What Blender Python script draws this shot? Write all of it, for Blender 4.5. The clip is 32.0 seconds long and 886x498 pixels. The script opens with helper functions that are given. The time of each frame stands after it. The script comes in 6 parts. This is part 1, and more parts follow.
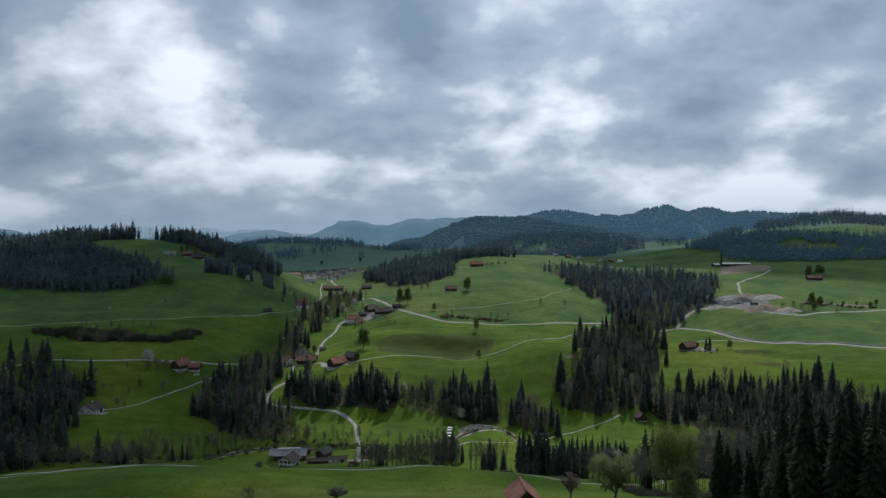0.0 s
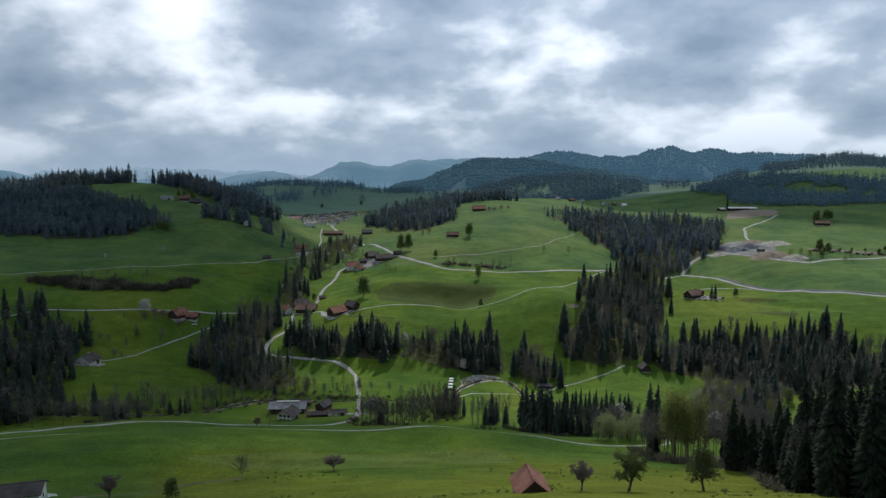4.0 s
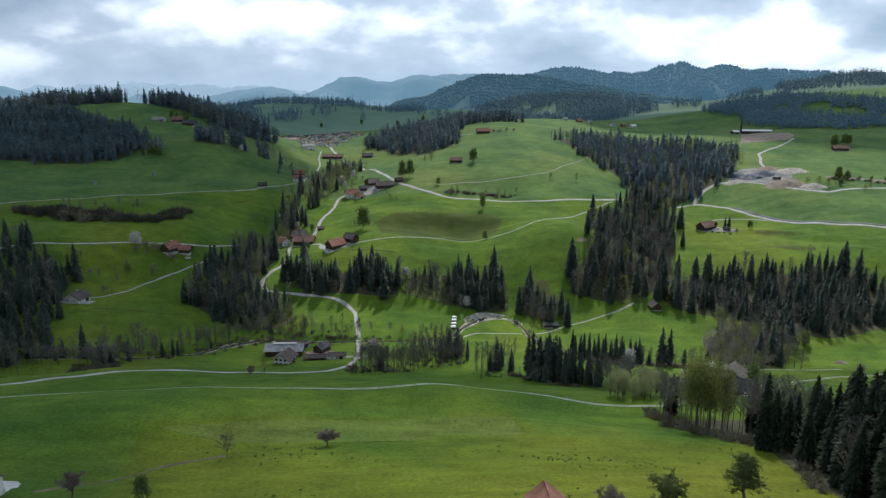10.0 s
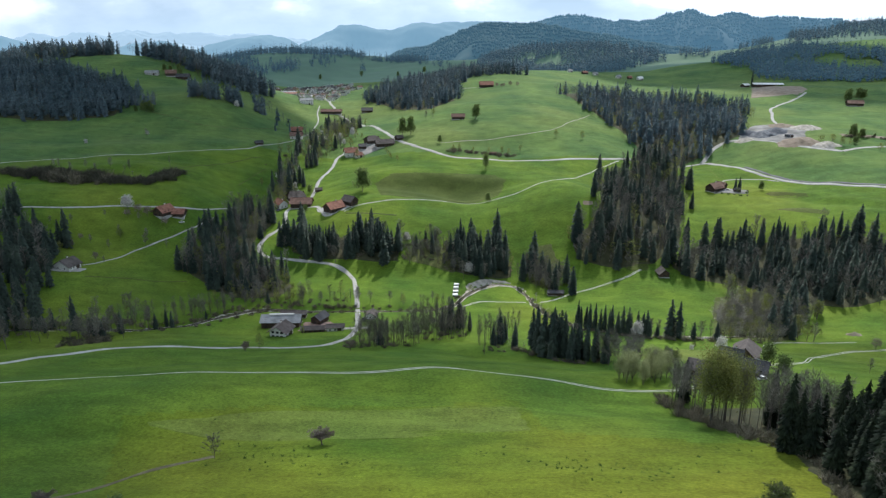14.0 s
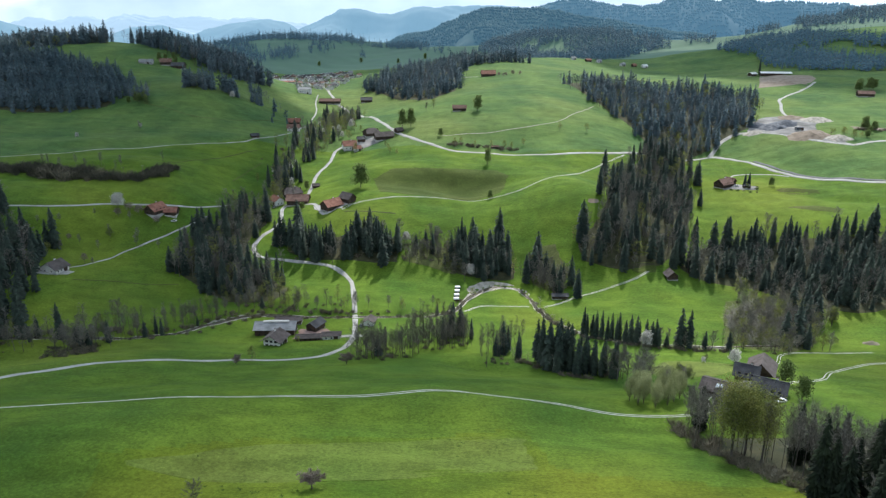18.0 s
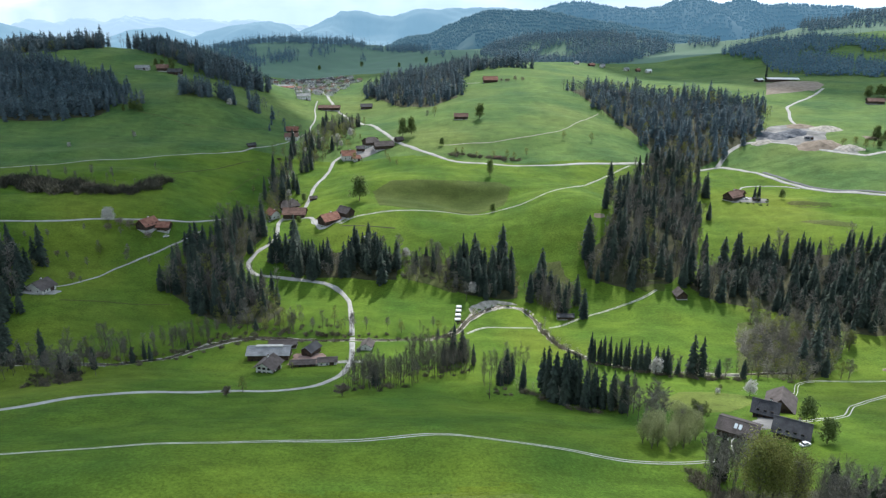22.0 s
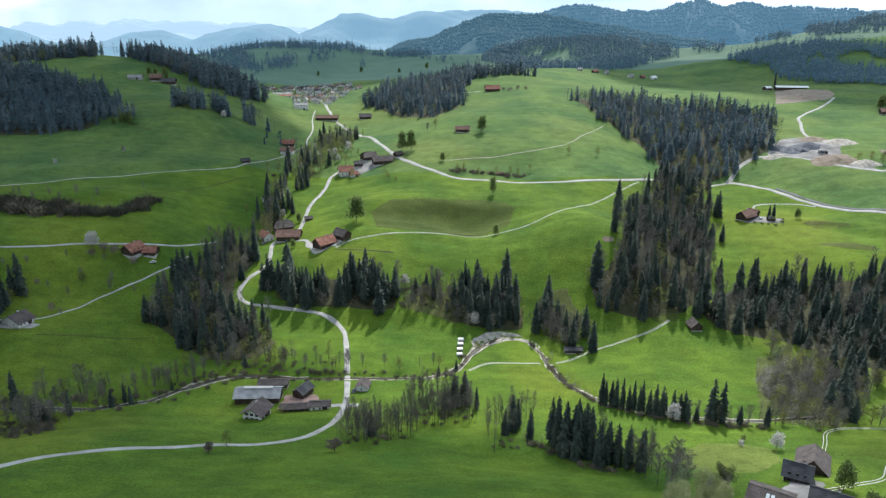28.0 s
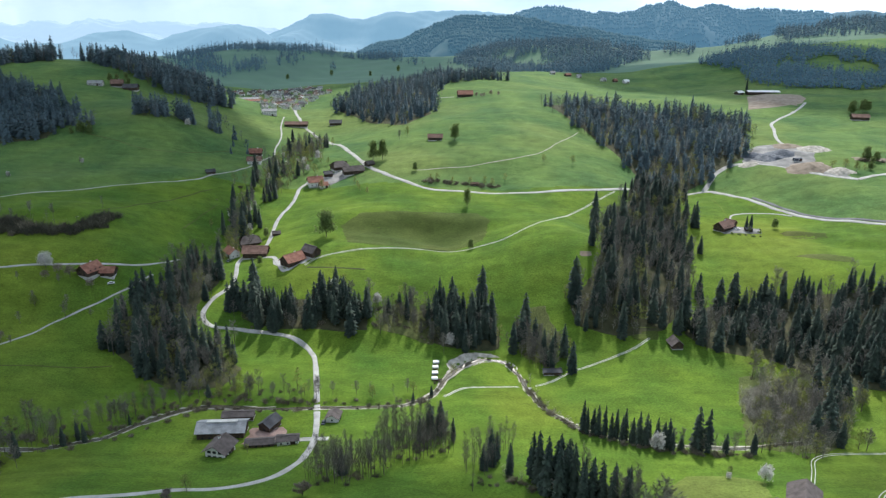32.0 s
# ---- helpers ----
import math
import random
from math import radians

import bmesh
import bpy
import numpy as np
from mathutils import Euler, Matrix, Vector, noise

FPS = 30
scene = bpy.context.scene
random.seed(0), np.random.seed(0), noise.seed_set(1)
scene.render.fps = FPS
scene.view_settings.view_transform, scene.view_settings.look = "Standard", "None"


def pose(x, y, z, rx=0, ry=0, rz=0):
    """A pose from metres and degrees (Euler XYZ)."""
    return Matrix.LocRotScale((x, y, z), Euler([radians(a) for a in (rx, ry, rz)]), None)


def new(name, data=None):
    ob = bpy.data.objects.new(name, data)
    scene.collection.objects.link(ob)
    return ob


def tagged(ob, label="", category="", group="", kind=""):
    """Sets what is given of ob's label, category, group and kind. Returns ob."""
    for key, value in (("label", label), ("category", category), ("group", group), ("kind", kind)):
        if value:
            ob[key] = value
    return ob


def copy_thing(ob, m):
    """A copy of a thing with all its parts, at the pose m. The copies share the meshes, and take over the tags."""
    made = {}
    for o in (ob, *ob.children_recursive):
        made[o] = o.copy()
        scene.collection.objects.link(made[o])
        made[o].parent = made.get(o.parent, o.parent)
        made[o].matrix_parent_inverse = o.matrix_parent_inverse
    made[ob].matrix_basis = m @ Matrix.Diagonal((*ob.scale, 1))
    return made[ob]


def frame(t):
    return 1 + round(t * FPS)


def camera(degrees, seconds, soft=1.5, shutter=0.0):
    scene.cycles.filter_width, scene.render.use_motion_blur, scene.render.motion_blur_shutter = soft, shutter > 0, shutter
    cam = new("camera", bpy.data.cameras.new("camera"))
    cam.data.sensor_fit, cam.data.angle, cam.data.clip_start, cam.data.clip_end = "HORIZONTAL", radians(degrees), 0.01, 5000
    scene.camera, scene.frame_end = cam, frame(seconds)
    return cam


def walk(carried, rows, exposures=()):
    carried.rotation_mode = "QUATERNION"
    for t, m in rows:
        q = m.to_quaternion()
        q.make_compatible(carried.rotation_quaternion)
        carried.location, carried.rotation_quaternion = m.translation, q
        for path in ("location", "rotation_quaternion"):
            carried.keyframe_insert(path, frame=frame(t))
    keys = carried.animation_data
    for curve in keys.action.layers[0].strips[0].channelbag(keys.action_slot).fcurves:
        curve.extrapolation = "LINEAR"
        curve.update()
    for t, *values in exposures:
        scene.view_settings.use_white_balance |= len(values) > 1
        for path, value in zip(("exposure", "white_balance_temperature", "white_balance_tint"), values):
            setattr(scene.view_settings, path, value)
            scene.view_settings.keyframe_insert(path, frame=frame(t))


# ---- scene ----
cam = camera(64.0, 32.0, 1.3)
# seconds, eye, turn to the left, tilt, lean (degrees)
PATH = [
    (0, (0.00, -0.00, 150.00), -0.00, -1.72, -0.15),
    (1, (0.08, 4.02, 151.18), 0.04, -2.84, -0.14),
    (2, (0.14, 8.06, 152.51), 0.06, -4.09, -0.16),
    (3, (0.19, 12.07, 153.89), 0.12, -5.33, -0.17),
    (6, (-0.13, 25.65, 158.11), 0.19, -8.81, -0.06),
    (7, (-0.20, 30.53, 159.43), 0.24, -9.96, -0.01),
    (8, (-0.26, 35.38, 160.79), 0.28, -11.07, 0.01),
    (9, (-0.30, 40.21, 162.21), 0.33, -12.17, 0.01),
    (10, (-0.39, 45.19, 163.68), 0.35, -13.23, 0.01),
    (11, (-0.48, 50.05, 165.15), 0.39, -14.28, 0.01),
    (12, (-0.54, 54.84, 166.66), 0.41, -15.31, 0.01),
    (13, (-0.45, 59.55, 168.23), 0.45, -16.28, -0.02),
    (14, (-0.38, 64.17, 169.81), 0.50, -17.22, -0.01),
    (17, (-0.49, 78.95, 174.22), 0.56, -18.46, 0.03),
    (18, (-0.49, 83.96, 175.72), 0.57, -18.46, 0.03),
    (19, (-0.47, 88.94, 177.09), 0.60, -18.43, 0.05),
    (20, (-0.48, 93.89, 178.45), 0.63, -18.41, 0.05),
    (21, (-0.49, 98.88, 179.78), 0.65, -18.40, 0.06),
    (22, (-0.46, 103.88, 181.12), 0.68, -18.38, 0.05),
    (23, (-0.52, 108.82, 182.63), 0.71, -18.37, 0.05),
    (24, (-0.58, 113.74, 184.16), 0.75, -18.37, 0.00),
    (25, (-0.62, 118.66, 185.64), 0.78, -18.36, -0.03),
    (28, (-0.80, 133.61, 189.96), 0.76, -18.33, -0.01),
    (29, (-0.87, 138.61, 191.49), 0.47, -18.34, 0.02),
    (30, (-0.89, 143.54, 192.94), -0.22, -18.33, 0.06),
    (31, (-0.91, 148.47, 194.32), -0.91, -18.34, 0.11),
    (32, (-0.91, 153.33, 195.70), -1.50, -18.35, 0.16),
]
EXPOSURES = [(t, s, 5850, 10) for t, s in ((0.0, -1.12), (3.0, -0.98), (6.0, -0.76), (9.0, -0.5), (13.0, -0.06), (17.0, 0.2), (23.0, 0.26), (32.0, 0.26))]
walk(cam, [(t, pose(*eye, 90 + tilt, 0, turn) @ pose(0, 0, 0, 0, 0, lean)) for t, eye, turn, tilt, lean in PATH], EXPOSURES)

# ---- light: broken cloud, sun high ahead ----
SUN_TURN, SUN_HIGH = 14.0, 48.0  # degrees to the right of the valley's axis, and above the horizon
sun = new("sun", bpy.data.lights.new("sun", "SUN"))
sun.data.energy, sun.data.angle, sun.data.color = 5.0, radians(1.6), (1.0, 0.91, 0.79)
sun.matrix_world = pose(0, 0, 900, 90 - SUN_HIGH, 0, 180 - SUN_TURN)

world = bpy.data.worlds.new("world")
scene.world = world
world.use_nodes = True
wn, wl = world.node_tree.nodes, world.node_tree.links
wn.clear()


def wmath(op, a, b=0.0):
    n = wn.new("ShaderNodeMath")
    n.operation = op
    for i, v in enumerate((a, b)):
        if isinstance(v, (int, float)):
            n.inputs[i].default_value = v
        else:
            wl.new(v, n.inputs[i])
    return n.outputs[0]


sky = wn.new("ShaderNodeTexSky")
sky.sky_type, sky.sun_disc = "NISHITA", False
sky.sun_elevation, sky.sun_rotation = radians(SUN_HIGH), radians(SUN_TURN)
sky.air_density, sky.dust_density = 1.0, 2.0
way = wn.new("ShaderNodeTexCoord")
split = wn.new("ShaderNodeSeparateXYZ")
wl.new(way.outputs["Generated"], split.inputs[0])
up = wmath("ADD", wmath("MAXIMUM", split.outputs[2], 0.0), 0.45)
flat = wn.new("ShaderNodeCombineXYZ")
wl.new(wmath("DIVIDE", split.outputs[0], up), flat.inputs[0])
wl.new(wmath("DIVIDE", split.outputs[1], up), flat.inputs[1])


def cloud_noise(scale, detail, rough, shift):
    n = wn.new("ShaderNodeTexNoise")
    move = wn.new("ShaderNodeVectorMath")
    move.operation = "ADD"
    move.inputs[1].default_value = shift
    wl.new(flat.outputs[0], move.inputs[0])
    wl.new(move.outputs[0], n.inputs["Vector"])
    n.inputs["Scale"].default_value, n.inputs["Detail"].default_value = scale, detail
    n.inputs["Roughness"].default_value, n.inputs["Distortion"].default_value = rough, 0.12
    return n.outputs["Fac"]


# thick and thin parts of the cloud sheet
big = cloud_noise(2.6, 8, 0.46, (1.82, 4.1, 0.7))
fine = cloud_noise(7.0, 6, 0.5, (0.4, 7.3, 1.1))
depth = wmath("ADD", wmath("MULTIPLY", big, 0.72), wmath("MULTIPLY", fine, 0.28))
ramp = wn.new("ShaderNodeValToRGB")
ramp.color_ramp.elements[0].position, ramp.color_ramp.elements[0].color = 0.37, (0.46, 0.62, 0.78, 1)
ramp.color_ramp.elements[1].position, ramp.color_ramp.elements[1].color = 0.62, (2.35, 2.36, 2.36, 1)
e = ramp.color_ramp.elements.new(0.50)
e.color = (0.92, 1.06, 1.20, 1)
wl.new(depth, ramp.inputs[0])
mix = wn.new("ShaderNodeMix")
mix.data_type = "RGBA"
mix.inputs["Factor"].default_value = 0.9
scaled = wn.new("ShaderNodeMix")
scaled.data_type, scaled.blend_type = "RGBA", "MULTIPLY"
scaled.inputs["Factor"].default_value = 1.0
scaled.inputs["B"].default_value = (0.1, 0.1, 0.1, 1)
wl.new(sky.outputs[0], scaled.inputs["A"])
wl.new(scaled.outputs["Result"], mix.inputs["A"])
wl.new(ramp.outputs[0], mix.inputs["B"])
# pale air low over the horizon
air = wn.new("ShaderNodeMix")
air.data_type = "RGBA"
air.inputs["B"].default_value = (0.84, 1.04, 1.20, 1)
wl.new(wmath("MULTIPLY", wmath("POWER", 2.718, wmath("MULTIPLY", wmath("MAXIMUM", split.outputs[2], 0.0), -18.0)), 0.75), air.inputs["Factor"])
wl.new(mix.outputs["Result"], air.inputs["A"])
back = wn.new("ShaderNodeBackground")
wl.new(air.outputs["Result"], back.inputs[0])
# thin cloud glows round the hidden sun
toward = wn.new("ShaderNodeVectorMath")
toward.operation = "DOT_PRODUCT"
toward.inputs[1].default_value = (math.cos(radians(SUN_HIGH)) * math.sin(radians(SUN_TURN)), math.cos(radians(SUN_HIGH)) * math.cos(radians(SUN_TURN)), math.sin(radians(SUN_HIGH)))
wl.new(way.outputs["Generated"], toward.inputs[0])
near_sun = wmath("POWER", wmath("MAXIMUM", toward.outputs["Value"], 0.0), 2.0)
wl.new(wmath("ADD", 0.63, wmath("MULTIPLY", near_sun, 0.64)), back.inputs["Strength"])
out = wn.new("ShaderNodeOutputWorld")
wl.new(back.outputs[0], out.inputs[0])

# ---- materials ----
def material(name, low, high, scale=1.0, rough=0.85, bump=0.0, fine=None, island=0.0, metal=0.0, thin=0.0, spread=(0.35, 0.65), third=None):
    """Two colours mixed by noise at a coarse and a fine scale (metres), with optional relief and a change from piece to piece."""
    m = bpy.data.materials.new(name)
    m.use_nodes = True
    nodes, links = m.node_tree.nodes, m.node_tree.links
    bsdf = nodes["Principled BSDF"]
    bsdf.inputs["Roughness"].default_value, bsdf.inputs["Metallic"].default_value = rough, metal
    bsdf.inputs["Specular IOR Level"].default_value = 0.25
    geo = nodes.new("ShaderNodeNewGeometry")

    def noise_at(size, detail=5):
        n = nodes.new("ShaderNodeTexNoise")
        n.inputs["Scale"].default_value, n.inputs["Detail"].default_value = 1.0 / size, detail
        links.new(geo.outputs["Position"], n.inputs["Vector"])
        return n.outputs["Fac"]

    def blend(fac, a, b, kind="MIX"):
        n = nodes.new("ShaderNodeMix")
        n.data_type, n.blend_type = "RGBA", kind
        for socket, v in (("Factor", fac), ("A", a), ("B", b)):
            if isinstance(v, (int, float)):
                n.inputs[socket].default_value = v
            elif isinstance(v, tuple):
                n.inputs[socket].default_value = (*v[:3], 1)
            else:
                links.new(v, n.inputs[socket])
        return n.outputs["Result"]

    def stretch(v, lo, hi):
        n = nodes.new("ShaderNodeMapRange")
        n.inputs["From Min"].default_value, n.inputs["From Max"].default_value = lo, hi
        links.new(v, n.inputs["Value"])
        return n.outputs["Result"]

    coarse = noise_at(scale)
    colour = blend(stretch(coarse, *spread), low, high)
    if third:
        colour = blend(stretch(noise_at(scale * 3.7), 0.52, 0.7), colour, third)
    small = noise_at(fine or scale / 9)
    shade = stretch(small, 0.25, 0.75)
    colour = blend(0.5, colour, blend(shade, (0.45, 0.45, 0.45), (1.0, 1.0, 1.0)), "MULTIPLY")
    if island:
        piece = nodes.new("ShaderNodeHueSaturation")
        links.new(colour, piece.inputs["Color"])
        up_down = nodes.new("ShaderNodeMapRange")
        up_down.inputs["To Min"].default_value, up_down.inputs["To Max"].default_value = 1 - island, 1 + island
        links.new(geo.outputs["Random Per Island"], up_down.inputs["Value"])
        links.new(up_down.outputs["Result"], piece.inputs["Value"])
        colour = piece.outputs["Color"]
    links.new(colour, bsdf.inputs["Base Color"])
    if bump:
        b = nodes.new("ShaderNodeBump")
        b.inputs["Strength"].default_value, b.inputs["Distance"].default_value = 0.6, bump
        links.new(small, b.inputs["Height"])
        links.new(b.outputs["Normal"], bsdf.inputs["Normal"])
    if thin:
        leaf = nodes.new("ShaderNodeBsdfTranslucent")
        links.new(colour, leaf.inputs["Color"])
        both = nodes.new("ShaderNodeMixShader")
        both.inputs[0].default_value = thin
        links.new(bsdf.outputs[0], both.inputs[1])
        links.new(leaf.outputs[0], both.inputs[2])
        links.new(both.outputs[0], nodes["Material Output"].inputs["Surface"])
    return m


def grass(name, low, high, dry):
    """Meadow: broad tints, streaks along the slope, tufts and fine blades; drier on some patches."""
    m = material(name, low, high, 46, 0.9, 0, 9, spread=(0.3, 0.7), third=dry)
    nodes, links = m.node_tree.nodes, m.node_tree.links
    bsdf, geo = nodes["Principled BSDF"], nodes["Geometry"]
    bsdf.inputs["Specular IOR Level"].default_value = 0.06
    colour = bsdf.inputs["Base Color"].links[0].from_socket
    heights_of = []
    for stretch_by, scale, lo, hi, amount in (((0.35, 1.0, 1.0), 0.16, 0.70, 1.2, 0.7), ((1, 1, 1), 0.9, 0.55, 1.3, 0.8), ((1, 1, 1), 3.2, 0.6, 1.25, 0.7)):
        mapping = nodes.new("ShaderNodeMapping")
        mapping.inputs["Scale"].default_value = stretch_by
        links.new(geo.outputs["Position"], mapping.inputs["Vector"])
        n = nodes.new("ShaderNodeTexNoise")
        n.inputs["Scale"].default_value, n.inputs["Detail"].default_value, n.inputs["Roughness"].default_value = scale, 6, 0.65
        links.new(mapping.outputs[0], n.inputs["Vector"])
        r = nodes.new("ShaderNodeMapRange")
        r.inputs["From Min"].default_value, r.inputs["From Max"].default_value = 0.3, 0.7
        r.inputs["To Min"].default_value, r.inputs["To Max"].default_value = lo, hi
        links.new(n.outputs["Fac"], r.inputs["Value"])
        mix_node = nodes.new("ShaderNodeMix")
        mix_node.data_type, mix_node.blend_type = "RGBA", "MULTIPLY"
        mix_node.inputs["Factor"].default_value = amount
        links.new(colour, mix_node.inputs["A"])
        links.new(r.outputs["Result"], mix_node.inputs["B"])
        colour = mix_node.outputs["Result"]
        heights_of.append(n.outputs["Fac"])
    links.new(colour, bsdf.inputs["Base Color"])
    b = nodes.new("ShaderNodeBump")
    b.inputs["Strength"].default_value, b.inputs["Distance"].default_value = 0.7, 0.35
    links.new(heights_of[1], b.inputs["Height"])
    links.new(b.outputs["Normal"], bsdf.inputs["Normal"])
    return m


GRASS = grass("meadow_grass", (0.060, 0.124, 0.017), (0.136, 0.206, 0.022), (0.174, 0.214, 0.026))
NEAR_GRASS = grass("sunny_pasture_grass", (0.063, 0.120, 0.013), (0.140, 0.196, 0.017), (0.190, 0.208, 0.021))
# bluer than the valley meadow: haze tinted into the more distant grass
HAZED_UPLAND = grass("hazed_upland_grass", (0.064, 0.132, 0.041), (0.134, 0.208, 0.053), (0.160, 0.214, 0.058))
PALE_GRASS = grass("grazed_grass", (0.100, 0.152, 0.026), (0.152, 0.204, 0.034), (0.180, 0.202, 0.042))
DRY_GRASS = grass("dry_bank_grass", (0.066, 0.096, 0.022), (0.105, 0.130, 0.032), (0.135, 0.135, 0.045))
LAWN = grass("mown_orchard_grass", (0.122, 0.166, 0.034), (0.170, 0.204, 0.046), (0.195, 0.206, 0.060))
PAVING = material("reddish_paving", (0.26, 0.17, 0.14), (0.36, 0.25, 0.21), 4, 0.9, 0.01, 0.5)
GRAVEL_ROAD = material("gravel_road", (0.30, 0.29, 0.27), (0.43, 0.42, 0.395), 6, 0.95, 0.02, 0.5)
TRACK = material("pale_track_gravel", (0.42, 0.405, 0.37), (0.60, 0.58, 0.54), 5, 0.95, 0.02, 0.5)
ASPHALT = material("asphalt", (0.10, 0.10, 0.105), (0.15, 0.15, 0.155), 8, 0.9, 0.01, 0.6)
# needle colour lifted a little towards blue-grey for haze
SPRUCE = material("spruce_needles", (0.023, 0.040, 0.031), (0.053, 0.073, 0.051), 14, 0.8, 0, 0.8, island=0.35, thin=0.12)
# paler, bluer copy of the needles, with haze mixed into the colour
HAZED_SPRUCE = material("hazed_spruce", (0.064, 0.104, 0.122), (0.110, 0.152, 0.166), 60, 0.9, 0, 9, island=0.22, thin=0.1)
BARK = material("bark", (0.085, 0.076, 0.064), (0.17, 0.15, 0.128), 2, 0.95, 0.02, 0.3)
# blue-grey twigs: haze tinted into the bare crowns
HAZED_TWIGS = material("hazed_bare_crowns", (0.138, 0.154, 0.164), (0.228, 0.242, 0.246), 40, 0.95, 0, 6, island=0.35)
ALDER_TWIGS = material("alder_twigs", (0.100, 0.094, 0.076), (0.190, 0.176, 0.142), 9, 0.95, 0, 0.8, island=0.35)
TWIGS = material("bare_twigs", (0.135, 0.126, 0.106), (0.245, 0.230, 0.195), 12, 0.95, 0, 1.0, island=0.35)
SALLOW_LEAF = material("sallow_leaves", (0.26, 0.29, 0.125), (0.41, 0.43, 0.215), 6, 0.8, 0, 0.6, island=0.3, thin=0.45)
YOUNG_LEAF = material("young_leaves", (0.15, 0.18, 0.045), (0.27, 0.28, 0.085), 10, 0.8, 0, 0.8, island=0.35, thin=0.4)
GREEN_LEAF = material("green_leaves", (0.130, 0.185, 0.058), (0.215, 0.270, 0.092), 10, 0.8, 0, 0.8, island=0.35, thin=0.5)
SPRING_LEAF = material("fresh_leaves", (0.09, 0.125, 0.035), (0.17, 0.20, 0.065), 5, 0.8, 0, 0.5, island=0.35, thin=0.35)
BUDS = material("reddish_buds", (0.165, 0.130, 0.110), (0.30, 0.25, 0.215), 5, 0.85, 0, 0.5, island=0.35, thin=0.3)
PALE_TWIGS = material("silvery_twigs", (0.31, 0.29, 0.24), (0.48, 0.45, 0.38), 8, 0.95, 0, 0.8, island=0.35)
BLOSSOM = material("white_blossom", (0.50, 0.48, 0.45), (0.72, 0.70, 0.66), 6, 0.85, 0, 0.6, island=0.3, thin=0.3)
SHRUB = material("brown_shrub", (0.13, 0.115, 0.078), (0.25, 0.22, 0.155), 8, 0.95, 0, 0.8, island=0.4)
TILE_RED = material("red_roof_tiles", (0.19, 0.085, 0.058), (0.31, 0.15, 0.105), 3, 0.85, 0.02, 0.4, island=0.2)
TILE_BROWN = material("brown_roof_tiles", (0.072, 0.060, 0.056), (0.125, 0.106, 0.098), 3, 0.9, 0.02, 0.4)
TILE_GREY = material("grey_fibre_cement", (0.20, 0.205, 0.21), (0.31, 0.315, 0.32), 3, 0.75, 0.01, 0.5)
TILE_REDBROWN = material("red_brown_tiles", (0.14, 0.082, 0.062), (0.225, 0.135, 0.105), 3, 0.85, 0.02, 0.4)
TILE_DARK = material("dark_roof_slate", (0.045, 0.045, 0.05), (0.085, 0.085, 0.09), 3, 0.75, 0.01, 0.4)
DARK_WOOD = material("weathered_boards", (0.045, 0.032, 0.024), (0.10, 0.07, 0.05), 2, 0.9, 0.01, 0.25)
PLASTER = material("white_plaster", (0.72, 0.71, 0.68), (0.84, 0.83, 0.80), 3, 0.9, 0.004, 0.3)
GLASS = material("window_glass", (0.02, 0.025, 0.03), (0.04, 0.045, 0.05), 2, 0.12)
WATER = material("stream_water", (0.05, 0.045, 0.03), (0.09, 0.08, 0.05), 3, 0.25, 0.03, 0.7)
PEBBLE = material("stream_pebbles", (0.25, 0.228, 0.190), (0.46, 0.43, 0.37), 3, 0.95, 0.05, 0.5)
CONCRETE = material("concrete", (0.40, 0.39, 0.37), (0.55, 0.54, 0.51), 3, 0.9, 0.01, 0.4)
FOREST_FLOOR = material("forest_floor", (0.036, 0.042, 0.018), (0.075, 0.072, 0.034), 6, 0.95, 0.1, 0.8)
MUD = material("trodden_mud", (0.105, 0.092, 0.050), (0.170, 0.148, 0.086), 3, 0.95, 0.04, 0.5)
EARTH = material("bare_earth", (0.17, 0.135, 0.10), (0.27, 0.22, 0.17), 5, 0.95, 0.05, 0.7)



def hazed_material(name, colour, glow):
    """Distant heights: a plain backdrop; haze before it is painted in as steady emission."""
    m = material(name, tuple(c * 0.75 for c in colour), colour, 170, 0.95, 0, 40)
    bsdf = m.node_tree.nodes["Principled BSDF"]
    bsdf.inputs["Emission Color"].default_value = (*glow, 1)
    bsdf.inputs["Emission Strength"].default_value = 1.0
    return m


# bluer and brighter glow the farther the range, standing in for haze
RIDGE_NEAR = hazed_material("hazed_wooded_ridge", (0.030, 0.056, 0.040), (0.045, 0.098, 0.142))
RIDGE_MID = hazed_material("hazed_mid_ridge", (0.026, 0.046, 0.044), (0.070, 0.150, 0.215))
RIDGE_FAR = hazed_material("hazed_far_ridge", (0.04, 0.058, 0.06), (0.19, 0.33, 0.43))
RIDGE_LAST = hazed_material("misty_mountains", (0.05, 0.06, 0.065), (0.45, 0.60, 0.71))
HAZED_MEADOW = hazed_material("hazed_meadow", (0.052, 0.098, 0.036), (0.030, 0.058, 0.062))
# blue emission on the far trees stands in for the haze before them
HAZED_WOOD = material("hazed_wood", (0.022, 0.038, 0.034), (0.045, 0.066, 0.052), 60, 0.9, 0, 9, island=0.25)
HAZED_WOOD.node_tree.nodes["Principled BSDF"].inputs["Emission Color"].default_value = (0.024, 0.050, 0.074, 1)
HAZED_WOOD.node_tree.nodes["Principled BSDF"].inputs["Emission Strength"].default_value = 1.0

BANK = grass("pale_dry_bank", (0.085, 0.115, 0.030), (0.135, 0.145, 0.055), (0.17, 0.165, 0.09))
# forest on the ranges, with the same haze glow as the slopes under it
RIDGE_WOOD = hazed_material("hazed_ridge_forest", (0.024, 0.044, 0.028), (0.044, 0.096, 0.140))
PEAK_WOOD = hazed_material("hazed_peak_forest", (0.022, 0.038, 0.030), (0.072, 0.152, 0.218))
